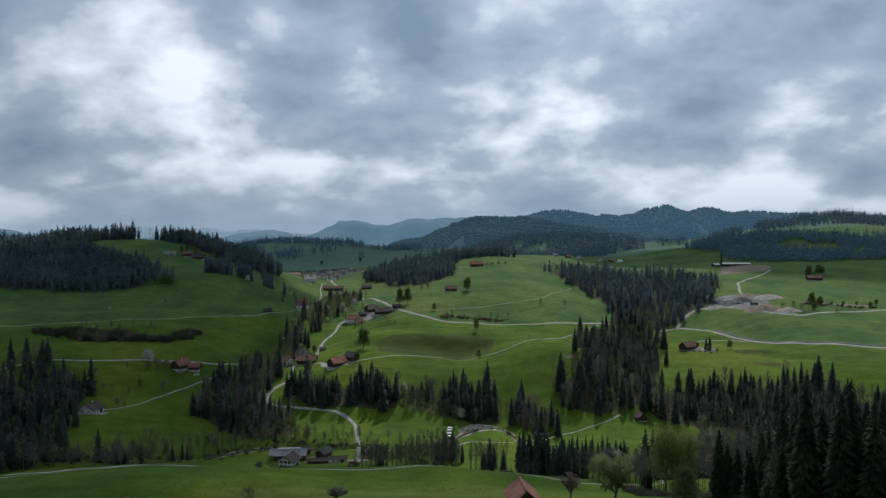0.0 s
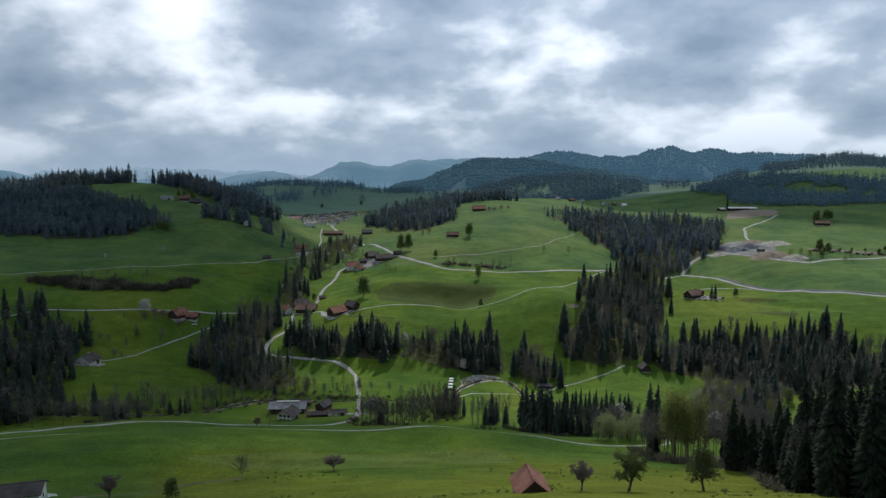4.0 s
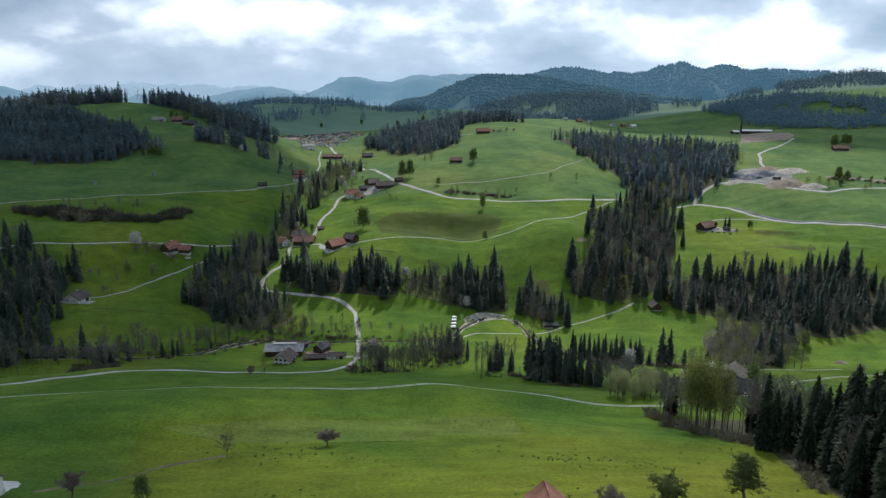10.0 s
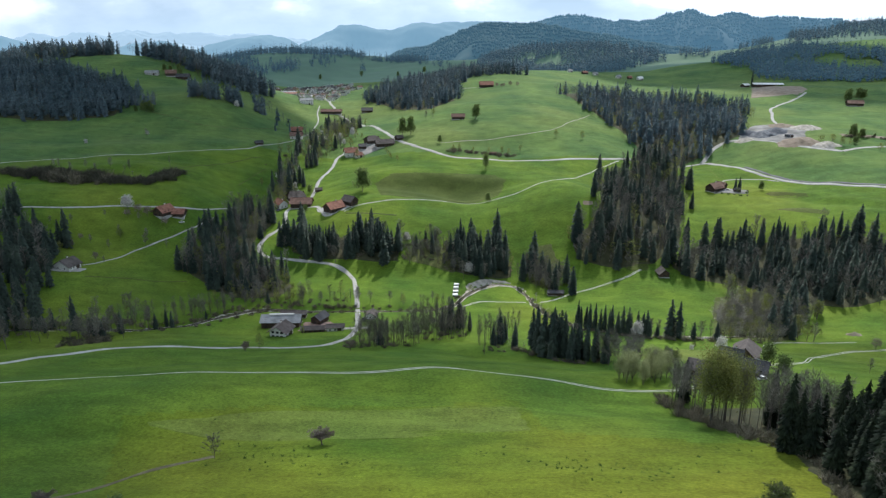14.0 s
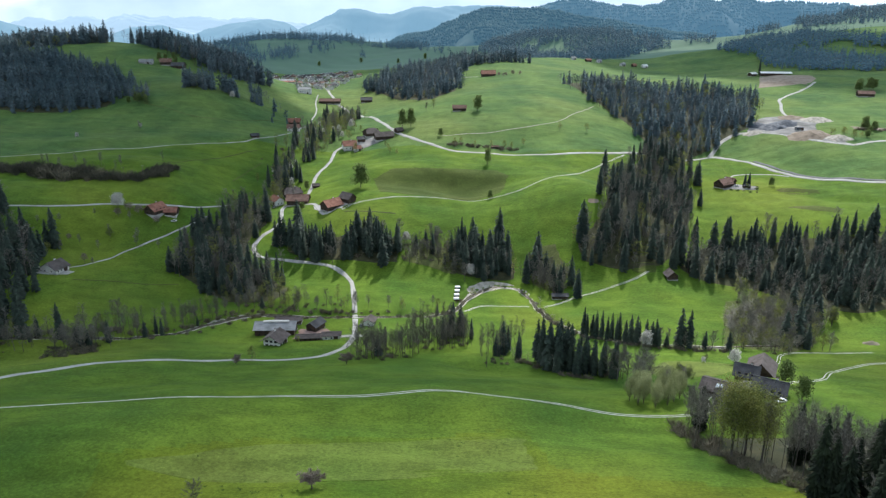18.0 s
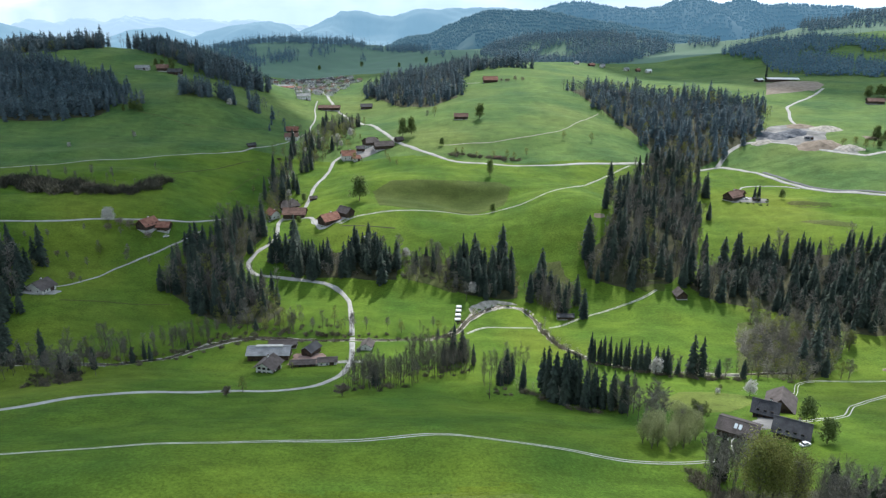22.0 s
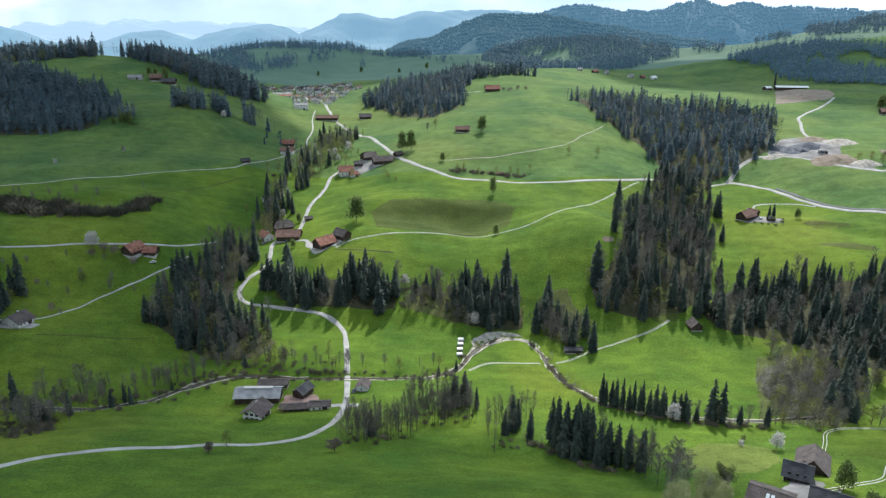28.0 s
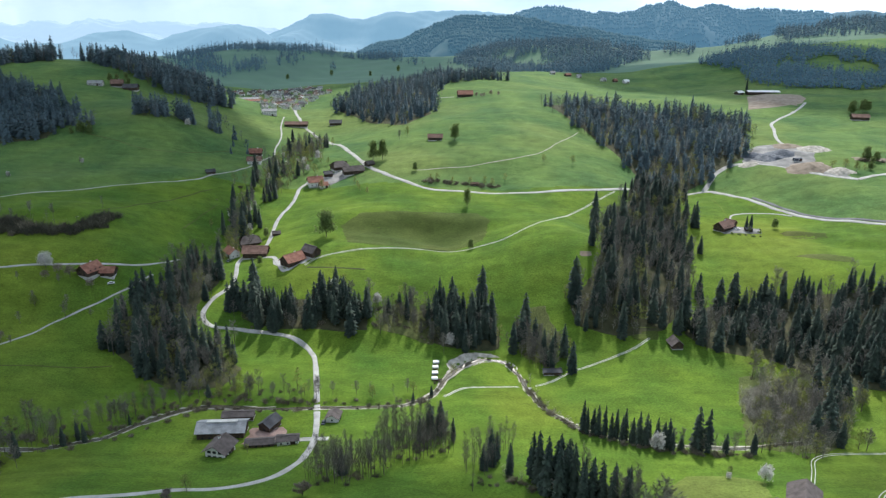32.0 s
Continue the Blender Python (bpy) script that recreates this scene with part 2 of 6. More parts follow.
NEAR_SPRUCE = material("dark_spruce_needles", (0.010, 0.018, 0.010), (0.026, 0.038, 0.017), 6, 0.85, 0, 0.4, island=0.5, thin=0.1)
QUARRY = material("quarry_gravel", (0.13, 0.128, 0.12), (0.29, 0.28, 0.265), 14, 0.95, 0.05, 2.0)
DARK_TWIGS = material("dark_hedge_twigs", (0.055, 0.055, 0.040), (0.115, 0.11, 0.075), 8, 0.95, 0, 0.8, island=0.4)
# ---- ground ----
KNOLLS = [
    (30, 145, 40, 5.1), (100, 290, 40, -3.6), (-10, 325, 40, 9.6), (135, 360, 40, 4.9), (-260, 430, 40, -6.5), (-115, 430, 40, -2.1),
    (210, 470, 40, -2.6), (-260, 505, 40, 6.7), (-45, 505, 40, 1.6), (65, 540, 40, -5.9), (-225, 610, 40, 4.1), (210, 610, 40, -8.3),
]
SLOPES = [
    (-190, 275, 30, 2.9), (-150, 275, 30, 4.0), (-110, 275, 30, 4.0), (-70, 275, 30, -0.4), (-30, 275, 30, -2.4), (10, 275, 30, 0.9), (-190, 305, 30, 1.0), (-110, 305, 30, 4.2),
    (-70, 305, 30, 6.3), (-30, 305, 30, -0.7), (-230, 335, 30, 0.5), (-190, 335, 30, 1.5), (-150, 335, 30, 0.9), (-110, 335, 30, -1.1), (-30, 335, 30, -1.1), (-230, 365, 30, 0.4),
    (-190, 365, 30, 2.4), (-150, 365, 30, 4.1), (-110, 365, 30, 1.3), (-70, 365, 30, 1.1), (60, 365, 30, 0.4), (-230, 395, 30, -0.5), (-150, 395, 30, 3.5), (-110, 395, 30, 1.8),
    (-70, 395, 30, 3.7), (-30, 395, 30, 1.2), (10, 395, 30, -0.4), (-330, 580, 30, 11.0), (-285, 580, 30, 4.3), (-370, 640, 30, 0.6), (-360, 700, 30, 2.7), (-300, 690, 30, 1.7),
    (-320, 740, 30, 2.9), (-250, 700, 30, 0.6), (-250, 760, 30, 3.7), (-200, 760, 30, 2.0),
]
FOLDS = [
    (135, 610, 40, 6.0), (100, 650, 40, 13.7), (-150, 650, 40, -13.2), (-80, 650, 40, 5.8), (-260, 650, 40, 6.3), (30, 685, 40, -3.7),
    (170, 685, 40, -13.7), (-150, 720, 40, -9.2), (315, 720, 40, -6.1), (-115, 790, 40, -8.9), (65, 790, 40, -2.0), (-10, 790, 40, 2.7),
    (245, 830, 40, -15.8),
]
SPURS = [
    (270, 755, 70, -8.6), (395, 820, 70, 6.3), (-295, 945, 70, 24.9), (-170, 945, 70, -9.5), (210, 945, 70, -10.7),
]
HILLS = [
    (-150, 215, 120, -4.6), (-370, 540, 120, 13.0), (-620, 540, 200, 20.2), (-585, 650, 120, 11.3), (-260, 755, 120, 4.6), (640, 900, 200, 4.3),
    (65, 970, 120, 21.7), (-620, 1080, 200, 40.9), (-150, 1080, 120, -26.3), (-370, 1190, 120, 24.6), (605, 1190, 120, 3.9), (65, 1295, 120, 20.1),
    (-585, 1295, 120, 8.7), (-260, 1295, 120, -22.8), (-475, 1295, 120, 14.8), (390, 1405, 120, -11.7), (-260, 1440, 200, -9.2), (710, 1510, 120, 10.1),
    (170, 1510, 120, 10.0), (-370, 1510, 120, -16.8), (820, 1620, 200, 21.0), (-260, 1730, 120, -18.0), (170, 1835, 120, -11.7), (605, 1835, 120, -17.9),
    (1090, 1890, 350, 80.6), (-620, 1980, 200, 19.6), (280, 2050, 120, 26.8), (495, 2050, 120, 24.3), (1035, 2050, 120, 15.3), (170, 2050, 120, 14.3),
    (-440, 2160, 200, 31.3), (1180, 2160, 200, 35.0), (-260, 2160, 120, 17.4), (145, 2205, 350, 20.8),
]
# heights out of sight at the sides and behind: x, y, half width, half depth, rise
RANGES = [(-2300, 2200, 500, 600, 70), (2200, 1200, 500, 600, 60), (-1700, 1000, 400, 600, 60), (0, -900, 900, 300, 70)]
STREAM = [(-420, 430), (-300, 436), (-204, 441), (-179, 443), (-158, 455), (-145, 470), (-131, 482), (-115, 487), (-87, 486), (-63, 484), (-39, 484), (-15, 486), (-3, 495), (6, 508), (10, 520), (20, 535), (34, 545), (46, 544), (54, 530), (57, 512), (63, 484), (76, 464), (92, 452), (112, 444), (142, 438), (180, 446), (200, 456)]
# banks: ends of the line, rise, steep width, reach
BANKS = [
    (-68, 694, 56, 696, 12, 9, 42), (-370, 648, -240, 668, 7, 10, 45), (-400, 712, -200, 800, 5, 8, 40), (-130, 556, -20, 556, 5, 8, 30),
    (278, 698, 325, 682, 5, 4, 20), (318, 672, 365, 648, 5, 4, 20), (-30, 300, 70, 300, 5, 9, 35), (8, 405, 44, 398, 7, 7, 28),
    (-20, 820, 80, 822, 6, 12, 45), (-60, 640, 10, 640, 3, 4, 22), (-330, 560, -230, 575, 5, 8, 35), (-210, 232, -60, 258, 1.5, 7, 30),
]
PROFILE_Y = (-300, -200, 0, 100, 200, 300, 400, 460, 540, 580, 620, 700, 800, 900, 1150, 1500, 2000, 2600, 4000)
PROFILE_Z = (160, 150, 128, 104, 70, 40, 6, -2, -3, 4, 26, 36, 46, 58, 78, 76, 62, 15, -60)
_py = np.arange(-1500, 5200, 5.0)
_k = np.exp(-np.arange(-60, 61, 5.0) ** 2 / 648)
_pz = np.convolve(np.pad(np.interp(_py, PROFILE_Y, PROFILE_Z), 12, mode="edge"), _k / _k.sum(), "valid")


def land(x, y):
    """Height of the ground."""
    x, y = np.asarray(x, float), np.asarray(y, float)
    z = np.interp(y, _py, _pz)
    for table in (KNOLLS, SLOPES, FOLDS, SPURS, HILLS):
        for cx, cy, s, h in table:
            z = z + h * np.exp(-((x - cx) ** 2 + (y - cy) ** 2) / (2 * s * s))
    for cx, cy, sx, sy, h in RANGES:
        z = z + h * np.exp(-(((x - cx) / sx) ** 2 + ((y - cy) / sy) ** 2) / 2)
    for x0, y0, x1, y1, h, steep, reach in BANKS:
        length = np.hypot(x1 - x0, y1 - y0)
        ux, uy = (x1 - x0) / length, (y1 - y0) / length
        along = (x - x0) * ux + (y - y0) * uy + 6 * np.sin(x / 23)
        across = (y - y0) * ux - (x - x0) * uy + 3 * np.sin(x / 19) + 2 * np.sin(x / 8.3)
        ends = 0.25 * (1 + np.tanh(along / 18)) * (1 - np.tanh((along - length) / 18))
        z = z + 0.5 * h * ends * np.tanh(across / steep) * np.exp(-((across / reach) ** 2))
    near = (y > 400) & (y < 570) & (np.abs(x) < 430)
    if np.any(near):
        px, py = np.atleast_1d(x)[np.atleast_1d(near)], np.atleast_1d(y)[np.atleast_1d(near)]
        d = np.full(px.shape, 1e9)
        for (x0, y0), (x1, y1) in zip(STREAM, STREAM[1:]):
            w = np.clip(((px - x0) * (x1 - x0) + (py - y0) * (y1 - y0)) / ((x1 - x0) ** 2 + (y1 - y0) ** 2), 0, 1)
            d = np.minimum(d, np.hypot(px - x0 - w * (x1 - x0), py - y0 - w * (y1 - y0)))
        cut = np.zeros(np.atleast_1d(z).shape)
        cut[np.atleast_1d(near)] = 1.5 * np.exp(-((d / 4.0) ** 4))
        z = z - cut.reshape(np.shape(z))
    far = np.clip((y - 1300) / 600, 0, 1)
    z = z + 0.5 * np.sin(x / 13 + 1.3 * np.sin(y / 21)) * np.sin(y / 11 + np.sin(x / 17))
    z = z + 0.95 * np.sin(x / 29 + 1.7 * np.sin(y / 47)) * np.sin(y / 19 + 1.2 * np.sin(x / 53)) + 0.2 * np.sin(y / 3.1 + 2.5 * np.sin(x / 33))
    z = z + far * (3 * np.sin(x / 61 + y / 140) + 2 * np.sin(x / 37 - y / 90))
    return z


def lz(x, y, up=0.0):
    return float(land(x, y)) + up


def mesh_of(name, verts, faces, mats, index=None, smooth=False):
    me = bpy.data.meshes.new(name)
    v = np.asarray(verts, np.float32).reshape(-1, 3)
    f = np.asarray(faces, np.int32)
    if f.shape[1] == 4 and len(f) < 200:
        # four-sided faces with a corner repeated become triangles
        me.from_pydata(v.tolist(), [], [tuple(dict.fromkeys(q)) for q in f.tolist()])
        for m in mats if isinstance(mats, (list, tuple)) else [mats]:
            me.materials.append(m)
        return me
    me.vertices.add(len(v))
    me.vertices.foreach_set("co", v.ravel())
    n = f.shape[1]
    me.loops.add(f.size)
    me.loops.foreach_set("vertex_index", f.ravel())
    me.polygons.add(len(f))
    me.polygons.foreach_set("loop_start", np.arange(0, f.size, n, dtype=np.int32))
    if index is not None:
        me.polygons.foreach_set("material_index", np.asarray(index, np.int32))
    if smooth:
        me.polygons.foreach_set("use_smooth", np.ones(len(f), bool))
    for m in mats if isinstance(mats, (list, tuple)) else [mats]:
        me.materials.append(m)
    me.update(calc_edges=True)
    return me


def grid_faces(rows, cols):
    a = (np.arange(rows - 1)[:, None] * cols + np.arange(cols - 1)[None]).ravel()
    return np.stack([a, a + 1, a + cols + 1, a + cols], 1)


rows_y = [-900.0]
while rows_y[-1] < 4750:
    y = rows_y[-1]
    rows_y.append(y + (25 if y < -100 else 3.0 if y < 750 else 3.0 + (y - 750) * 0.011))
rows_y = np.array(rows_y)
u = np.linspace(-1, 1, 461)
u = np.sign(u) * (0.55 * np.abs(u) + 0.45 * np.abs(u) ** 6 * 4)
gx = u[None] * (480 + 0.72 * np.maximum(rows_y, 0))[:, None]
gy = np.repeat(rows_y[:, None], len(u), 1)
cut_row = int(np.searchsorted(rows_y, 1620))
near_v = np.stack([gx, gy, land(gx, gy)], -1)
# the grazed pasture has a yellower sward than the hay meadows round it
cell_x, cell_y = gx[:cut_row, :-1] + np.diff(gx[:cut_row], axis=1) / 2, gy[:cut_row, :-1]
grazed_to = np.interp(cell_x, (-100, -80, -59, -38, -19, 1, 25, 30, 45, 98), (255, 262, 273, 278, 280, 281, 286, 256, 249, 240))
grazed_from = np.interp(cell_y, (100, 170, 213, 234, 254), (-60, -74, -86, -94, -100))
sward = ((cell_y < grazed_to) & (cell_x > grazed_from)).astype(int)
# past the hill lane and main road the sward takes the haze-tinted grass
sward[cell_y > np.interp(cell_x, (-520, -308, -203, -120, -11, 26, 179, 269, 322, 430, 520), (620, 727, 795, 800, 779, 764, 786, 818, 738, 670, 640))] = 2
ground = new("ground", mesh_of("ground", near_v[: cut_row + 1], grid_faces(cut_row + 1, len(u)), [GRASS, NEAR_GRASS, HAZED_UPLAND], sward.ravel(), smooth=True))
tagged(ground, "rolling green spring meadows with hills and valley", "meadow", kind="structure")
# far land: its haze is emission in the grass material
backdrop_land = new("backdrop_land", mesh_of("backdrop_land", near_v[cut_row:], grid_faces(len(rows_y) - cut_row, len(u)), HAZED_MEADOW, smooth=True))
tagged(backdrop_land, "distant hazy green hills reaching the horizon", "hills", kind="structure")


def smooth_line(points, step=3.0):
    """A rounded line through plan points, with even steps."""
    p = np.array(points, float)
    p = np.vstack([2 * p[0] - p[1], p, 2 * p[-1] - p[-2]])
    out = []
    for a, b, c, d in zip(p[:-3], p[1:-2], p[2:-1], p[3:]):
        n = max(2, int(np.linalg.norm(c - b) / step))
        t = np.linspace(0, 1, n, endpoint=False)[:, None]
        out.append(0.5 * (2 * b + (c - a) * t + (2 * a - 5 * b + 4 * c - d) * t * t + (3 * b - a - 3 * c + d) * t ** 3))
    return np.vstack(out + [p[-2][None]])


def strip(name, points, width, mat, label, up=0.12, category="road", wobble=0.12, kind="structure"):
    """A ribbon laid on the ground, with sides that go down into it."""
    c = smooth_line(points)
    d = np.gradient(c, axis=0)
    n = np.stack([-d[:, 1], d[:, 0]], 1) / np.linalg.norm(d, axis=1, keepdims=True)
    i = np.arange(len(c))
    half = width / 2 * (1 + wobble * np.sin(i * 0.9) * np.sin(i * 0.37 + 1))
    cols = []
    mid = land(c[:, 0], c[:, 1])
    for off, drop in ((-1.25, -0.6), (-1, 0.0), (-0.5, 0.02), (0, 0.03), (0.5, 0.02), (1, 0.0), (1.25, -0.6)):
        q = c + n * (half * off)[:, None]
        z = np.maximum(land(q[:, 0], q[:, 1]), mid * 0.5 + land(q[:, 0], q[:, 1]) * 0.5) + up + drop
        cols.append(np.column_stack([q, z]))
    v = np.stack(cols, 1)
    ob = new(name, mesh_of(name, v, grid_faces(len(c), 7), mat, smooth=True))
    return tagged(ob, label, category, kind=kind)


def ruts(name, points, mat, label, gauge=1.6, width=0.5):
    """A track of two worn wheel ruts with grass between."""
    c = smooth_line(points)
    d = np.gradient(c, axis=0)
    n = np.stack([-d[:, 1], d[:, 0]], 1) / np.linalg.norm(d, axis=1, keepdims=True)
    vs, fs = [], []
    for side in (-1, 1):
        i = np.arange(len(c)) + 7 * side
        half = width / 2 * (1 + 0.22 * np.sin(i * 1.1) * np.sin(i * 0.43))
        cols = []
        for off, drop in ((-1.3, -0.3), (-0.8, 0), (0.8, 0), (1.3, -0.3)):
            q = c + n * (side * gauge / 2 + half * off)[:, None]
            cols.append(np.column_stack([q, land(q[:, 0], q[:, 1]) + 0.10 + drop]))
        fs.append(grid_faces(len(c), 4) + 4 * len(c) * len(vs))
        vs.append(np.stack(cols, 1).reshape(-1, 3))
    return tagged(new(name, mesh_of(name, np.vstack(vs), np.vstack(fs), mat, smooth=True)), label, "track", kind="structure")


def drape(name, outline, mat, label, up=0.06, step=2.0, category="field"):
    """A patch of other ground, laid on the land inside an outline."""
    p = np.asarray(outline, float)
    ys = np.arange(p[:, 1].min() + 0.05, p[:, 1].max(), step)
    rows = []
    for y in ys:
        xs = [x0 + (y - y0) * (x1 - x0) / (y1 - y0) for (x0, y0), (x1, y1) in zip(p, np.roll(p, -1, 0)) if (y0 > y) != (y1 > y)]
        a, b = min(xs), max(xs)
        a, b = a + 0.6 * math.sin(y * 0.8) + 0.5 * math.sin(y * 0.31 + a), b + 0.6 * math.sin(y * 0.9 + 2) + 0.5 * math.sin(y * 0.27)
        rows.append(np.column_stack([np.linspace(a, b, 33), np.full(33, y)]))
    q = np.stack(rows)
    z = land(q[..., 0], q[..., 1]) + up
    edge = np.zeros(z.shape, bool)
    edge[0], edge[-1], edge[:, 0], edge[:, -1] = True, True, True, True
    v = np.concatenate([q, (z - edge * 0.5)[..., None]], -1)
    return tagged(new(name, mesh_of(name, v, grid_faces(len(ys), 33), mat, smooth=True)), label, category, kind="structure")


FARM_ROAD = [(-330, 258), (-260, 300), (-205, 334), (-181, 353), (-160, 369), (-133, 384), (-105, 395), (-88, 397), (-73, 404), (-62, 418), (-56, 437), (-55, 454), (-59, 487), (-66, 530), (-70, 544), (-78, 553), (-97, 561), (-119, 566), (-138, 571), (-146, 582), (-144, 597), (-134, 616), (-138, 649), (-131, 668), (-122, 676), (-124, 726), (-118, 766), (-118, 800), (-112, 815)]
strip("lane", FARM_ROAD, 3.0, GRAVEL_ROAD, "pale grey paved farm lane winding across the valley floor")
MAIN_ROAD = [(-235, 1400), (-205, 1270), (-175, 1150), (-146, 1070), (-104, 972), (-59, 842), (-11, 779), (26, 764), (106, 766), (179, 786), (225, 806), (269, 818), (290, 786), (322, 738), (367, 703), (430, 670), (520, 640)]
strip("main_road", MAIN_ROAD, 3.8, GRAVEL_ROAD, "pale grey country road running up to the village", up=0.2)
strip("roadside_cut", [(300, 780), (330, 736), (372, 706), (430, 677), (520, 647)], 3.5, ASPHALT, "dark asphalt strip beside the pale road", up=0.14)
ruts("upper_track", [(-330, 262), (-240, 280), (-151, 294.5), (-108, 301), (-64, 310), (-40, 313), (-16, 315), (9, 318), (34, 314), (58, 310), (84, 312), (98, 319), (105, 336), (118, 346), (136, 352), (150, 358), (165, 366), (185, 390), (222, 413), (300, 430)], TRACK, "pale two-rutted gravel track along the meadow slope")
ruts("farm_track", [(146, 378), (158, 396), (168, 412), (178, 428), (195, 434), (230, 434)], TRACK, "two-rutted track leading into the valley meadow", 1.4, 0.35)
ruts("field_track", [(-86, 626), (-70, 637), (-18, 651), (32, 655), (72, 664), (132, 736), (172, 779)], TRACK, "narrow pale field track across the terrace meadow", 1.1, 0.4)
strip("hill_lane", [(-520, 620), (-400, 676), (-368, 692), (-338, 708), (-308, 727), (-276, 748), (-241, 768), (-203, 795), (-172, 856), (-163, 905), (-170, 954), (-174, 999), (-181, 1050), (-191, 1100), (-196, 1150)], 1.7, GRAVEL_ROAD, "pale lane along the grassy hillside")
strip("house_lane", [(-440, 560), (-345, 577), (-310, 583), (-279, 591), (-256, 601), (-229, 609), (-212, 614), (-199, 618), (-189, 625), (-178, 641)], 1.5, GRAVEL_ROAD, "pale lane passing the red-roofed farmhouse")
strip("slope_track", [(-275, 508), (-250, 524), (-229, 557), (-209, 582), (-197, 597), (-187, 613)], 1.3, GRAVEL_ROAD, "gravel track climbing the dark meadow slope")
strip("slope_path", [(-242, 506), (-210, 513), (-180, 521)], 1.2, DRY_GRASS, "trodden path across the meadow slope", up=0.07, category="path")
strip("quarry_road", [(271, 820), (284, 838), (296, 850), (316, 856), (346, 838), (370, 806), (401, 788)], 4.6, GRAVEL_ROAD, "light gravel road to the quarry")
strip("farm_drive", [(317, 738), (306, 744), (293, 748), (278, 748), (266, 742), (260, 730), (258, 716)], 1.7, GRAVEL_ROAD, "pale drive down to the hillside farmhouse", up=0.12)
strip("meadow_trail", [(262, 748), (264, 765), (266, 790)], 1.0, PALE_GRASS, "faint trail from the road to the farmhouse", up=0.07, category="path")
strip("hedge_path", [(-252, 682), (-236, 708), (-221, 727), (-205, 750), (-190, 773)], 1.6, DRY_GRASS, "dark grassy path rising from the hedge", up=0.07, category="path")
strip("meadow_trail", [(-192, 694), (-190, 700), (-184, 722), (-178, 744)], 0.8, BANK, "short pale path in the slope meadow", up=0.07, category="path")
strip("quarry_track", [(387, 905), (392, 935), (408, 975), (425, 1015), (481, 1073), (519, 1122)], 3.4, GRAVEL_ROAD, "light gravel track above the quarry")
strip("hilltop_track", [(-9, 813), (28, 817), (75, 832), (106, 849), (128, 877), (153, 919), (174, 959)], 0.9, PEBBLE, "faint pale track over the round green hill", up=0.08, category="track")
strip("barn_path", [(40, 1156), (20, 1160), (-5, 1165)], 2.4, GRAVEL_ROAD, "short lane to the red-roofed barn")
strip("slope_trail", [(-342, 876), (-307, 863), (-273, 851), (-234, 863), (-210, 886), (-186, 911)], 1.0, BANK, "faint trail across the hill meadow", up=0.08, category="track")
ruts("valley_track", [(140, 556), (122, 545), (91, 533), (71, 519), (60, 514), (47, 512), (23, 509), (9, 498)], TRACK, "pale track beside the stream meadow", 1.1, 0.45)
strip("farm_drive", [(-92, 628), (-100, 622), (-106, 634), (-112, 646), (-120, 650)], 3.0, GRAVEL_ROAD, "pale drive round the red farmhouse", up=0.14)
strip("hamlet_lane", [(-112, 815), (-95, 826), (-78, 836), (-60, 842)], 3.4, GRAVEL_ROAD, "pale lane through the hamlet", up=0.15)
strip("farm_entrance", [(-80, 446), (-66, 450), (-48, 450)], 3.6, GRAVEL_ROAD, "pale paved farm entrance", up=0.17)

# stream with its pebble banks
strip("stream_bank", STREAM, 4.6, PEBBLE, "pale pebble banks of the stream", up=0.05, category="stream bank", wobble=0.35)
strip("stream", STREAM, 2.4, WATER, "shallow brown stream between pebble banks", up=0.16, category="stream", wobble=0.25)

# yards, banks and fields of another colour
drape("farmyard", [(-90, 447), (-66, 447), (-66, 452), (-72, 466), (-88, 466)], PAVING, "reddish paved farmyard between the barns", 0.09, 1.0, "yard")
drape("farmyard", [(-112, 640), (-108, 630), (-88, 627), (-80, 634), (-92, 645)], GRAVEL_ROAD, "pale gravel yard of the red farmhouse", 0.08, 1.0, "yard")
drape("farmyard", [(240, 696), (272, 694), (274, 706), (250, 714)], QUARRY, "pale stone terrace of the hillside farmhouse", 0.1, 1.0, "yard")
drape("farmyard", [(-108, 802), (-92, 800), (-68, 824), (-72, 836), (-98, 832)], QUARRY, "pale yard among the hamlet houses", 0.1, 1.0, "yard")
drape("farmyard", [(112, 342), (128, 345), (138, 358), (132, 364), (120, 354)], QUARRY, "grey gravel yard between the dark farm buildings", 0.1, 1.0, "yard")
drape("farmyard", [(-290, 510), (-262, 507), (-246, 512), (-246, 519), (-275, 518)], GRAVEL_ROAD, "pale yard beside the low farmhouse", 0.1, 1.0, "yard")
drape("forecourt", [(-128, 192), (-112, 190), (-105, 197), (-107, 206), (-114, 211), (-130, 210)], CONCRETE, "pale concrete forecourt on the slope", 0.1, 1.0, "yard")
drape("quarry_floor", [(318, 852), (345, 838), (372, 806), (398, 791), (394, 806), (386, 836), (408, 880), (392, 912), (352, 900), (330, 878)], QUARRY, "pale grey gravel floor of the quarry", 0.15, 2.0, "quarry")
drape("bare_ground", [(424, 1085), (452, 1090), (512, 1116), (536, 1150), (540, 1190), (500, 1215), (470, 1200)], EARTH, "bare brown earth below the long barn", 0.15, 3.0, "earth")
drape("grass_bank", [(-60, 656), (-30, 652), (20, 656), (46, 668), (54, 700), (40, 714), (-10, 712), (-55, 706), (-70, 690)], DRY_GRASS, "steep dry grass bank in the terrace meadow", 0.08, 2.0, "bank")
drape("grazed_field", [(-99, 253), (-80, 260), (-59, 271), (-38, 276), (-19, 278), (1, 279), (24, 284), (28, 256), (-10, 250), (-60, 246)], PALE_GRASS, "paler grazed patch of meadow", 0.05, 2.0)
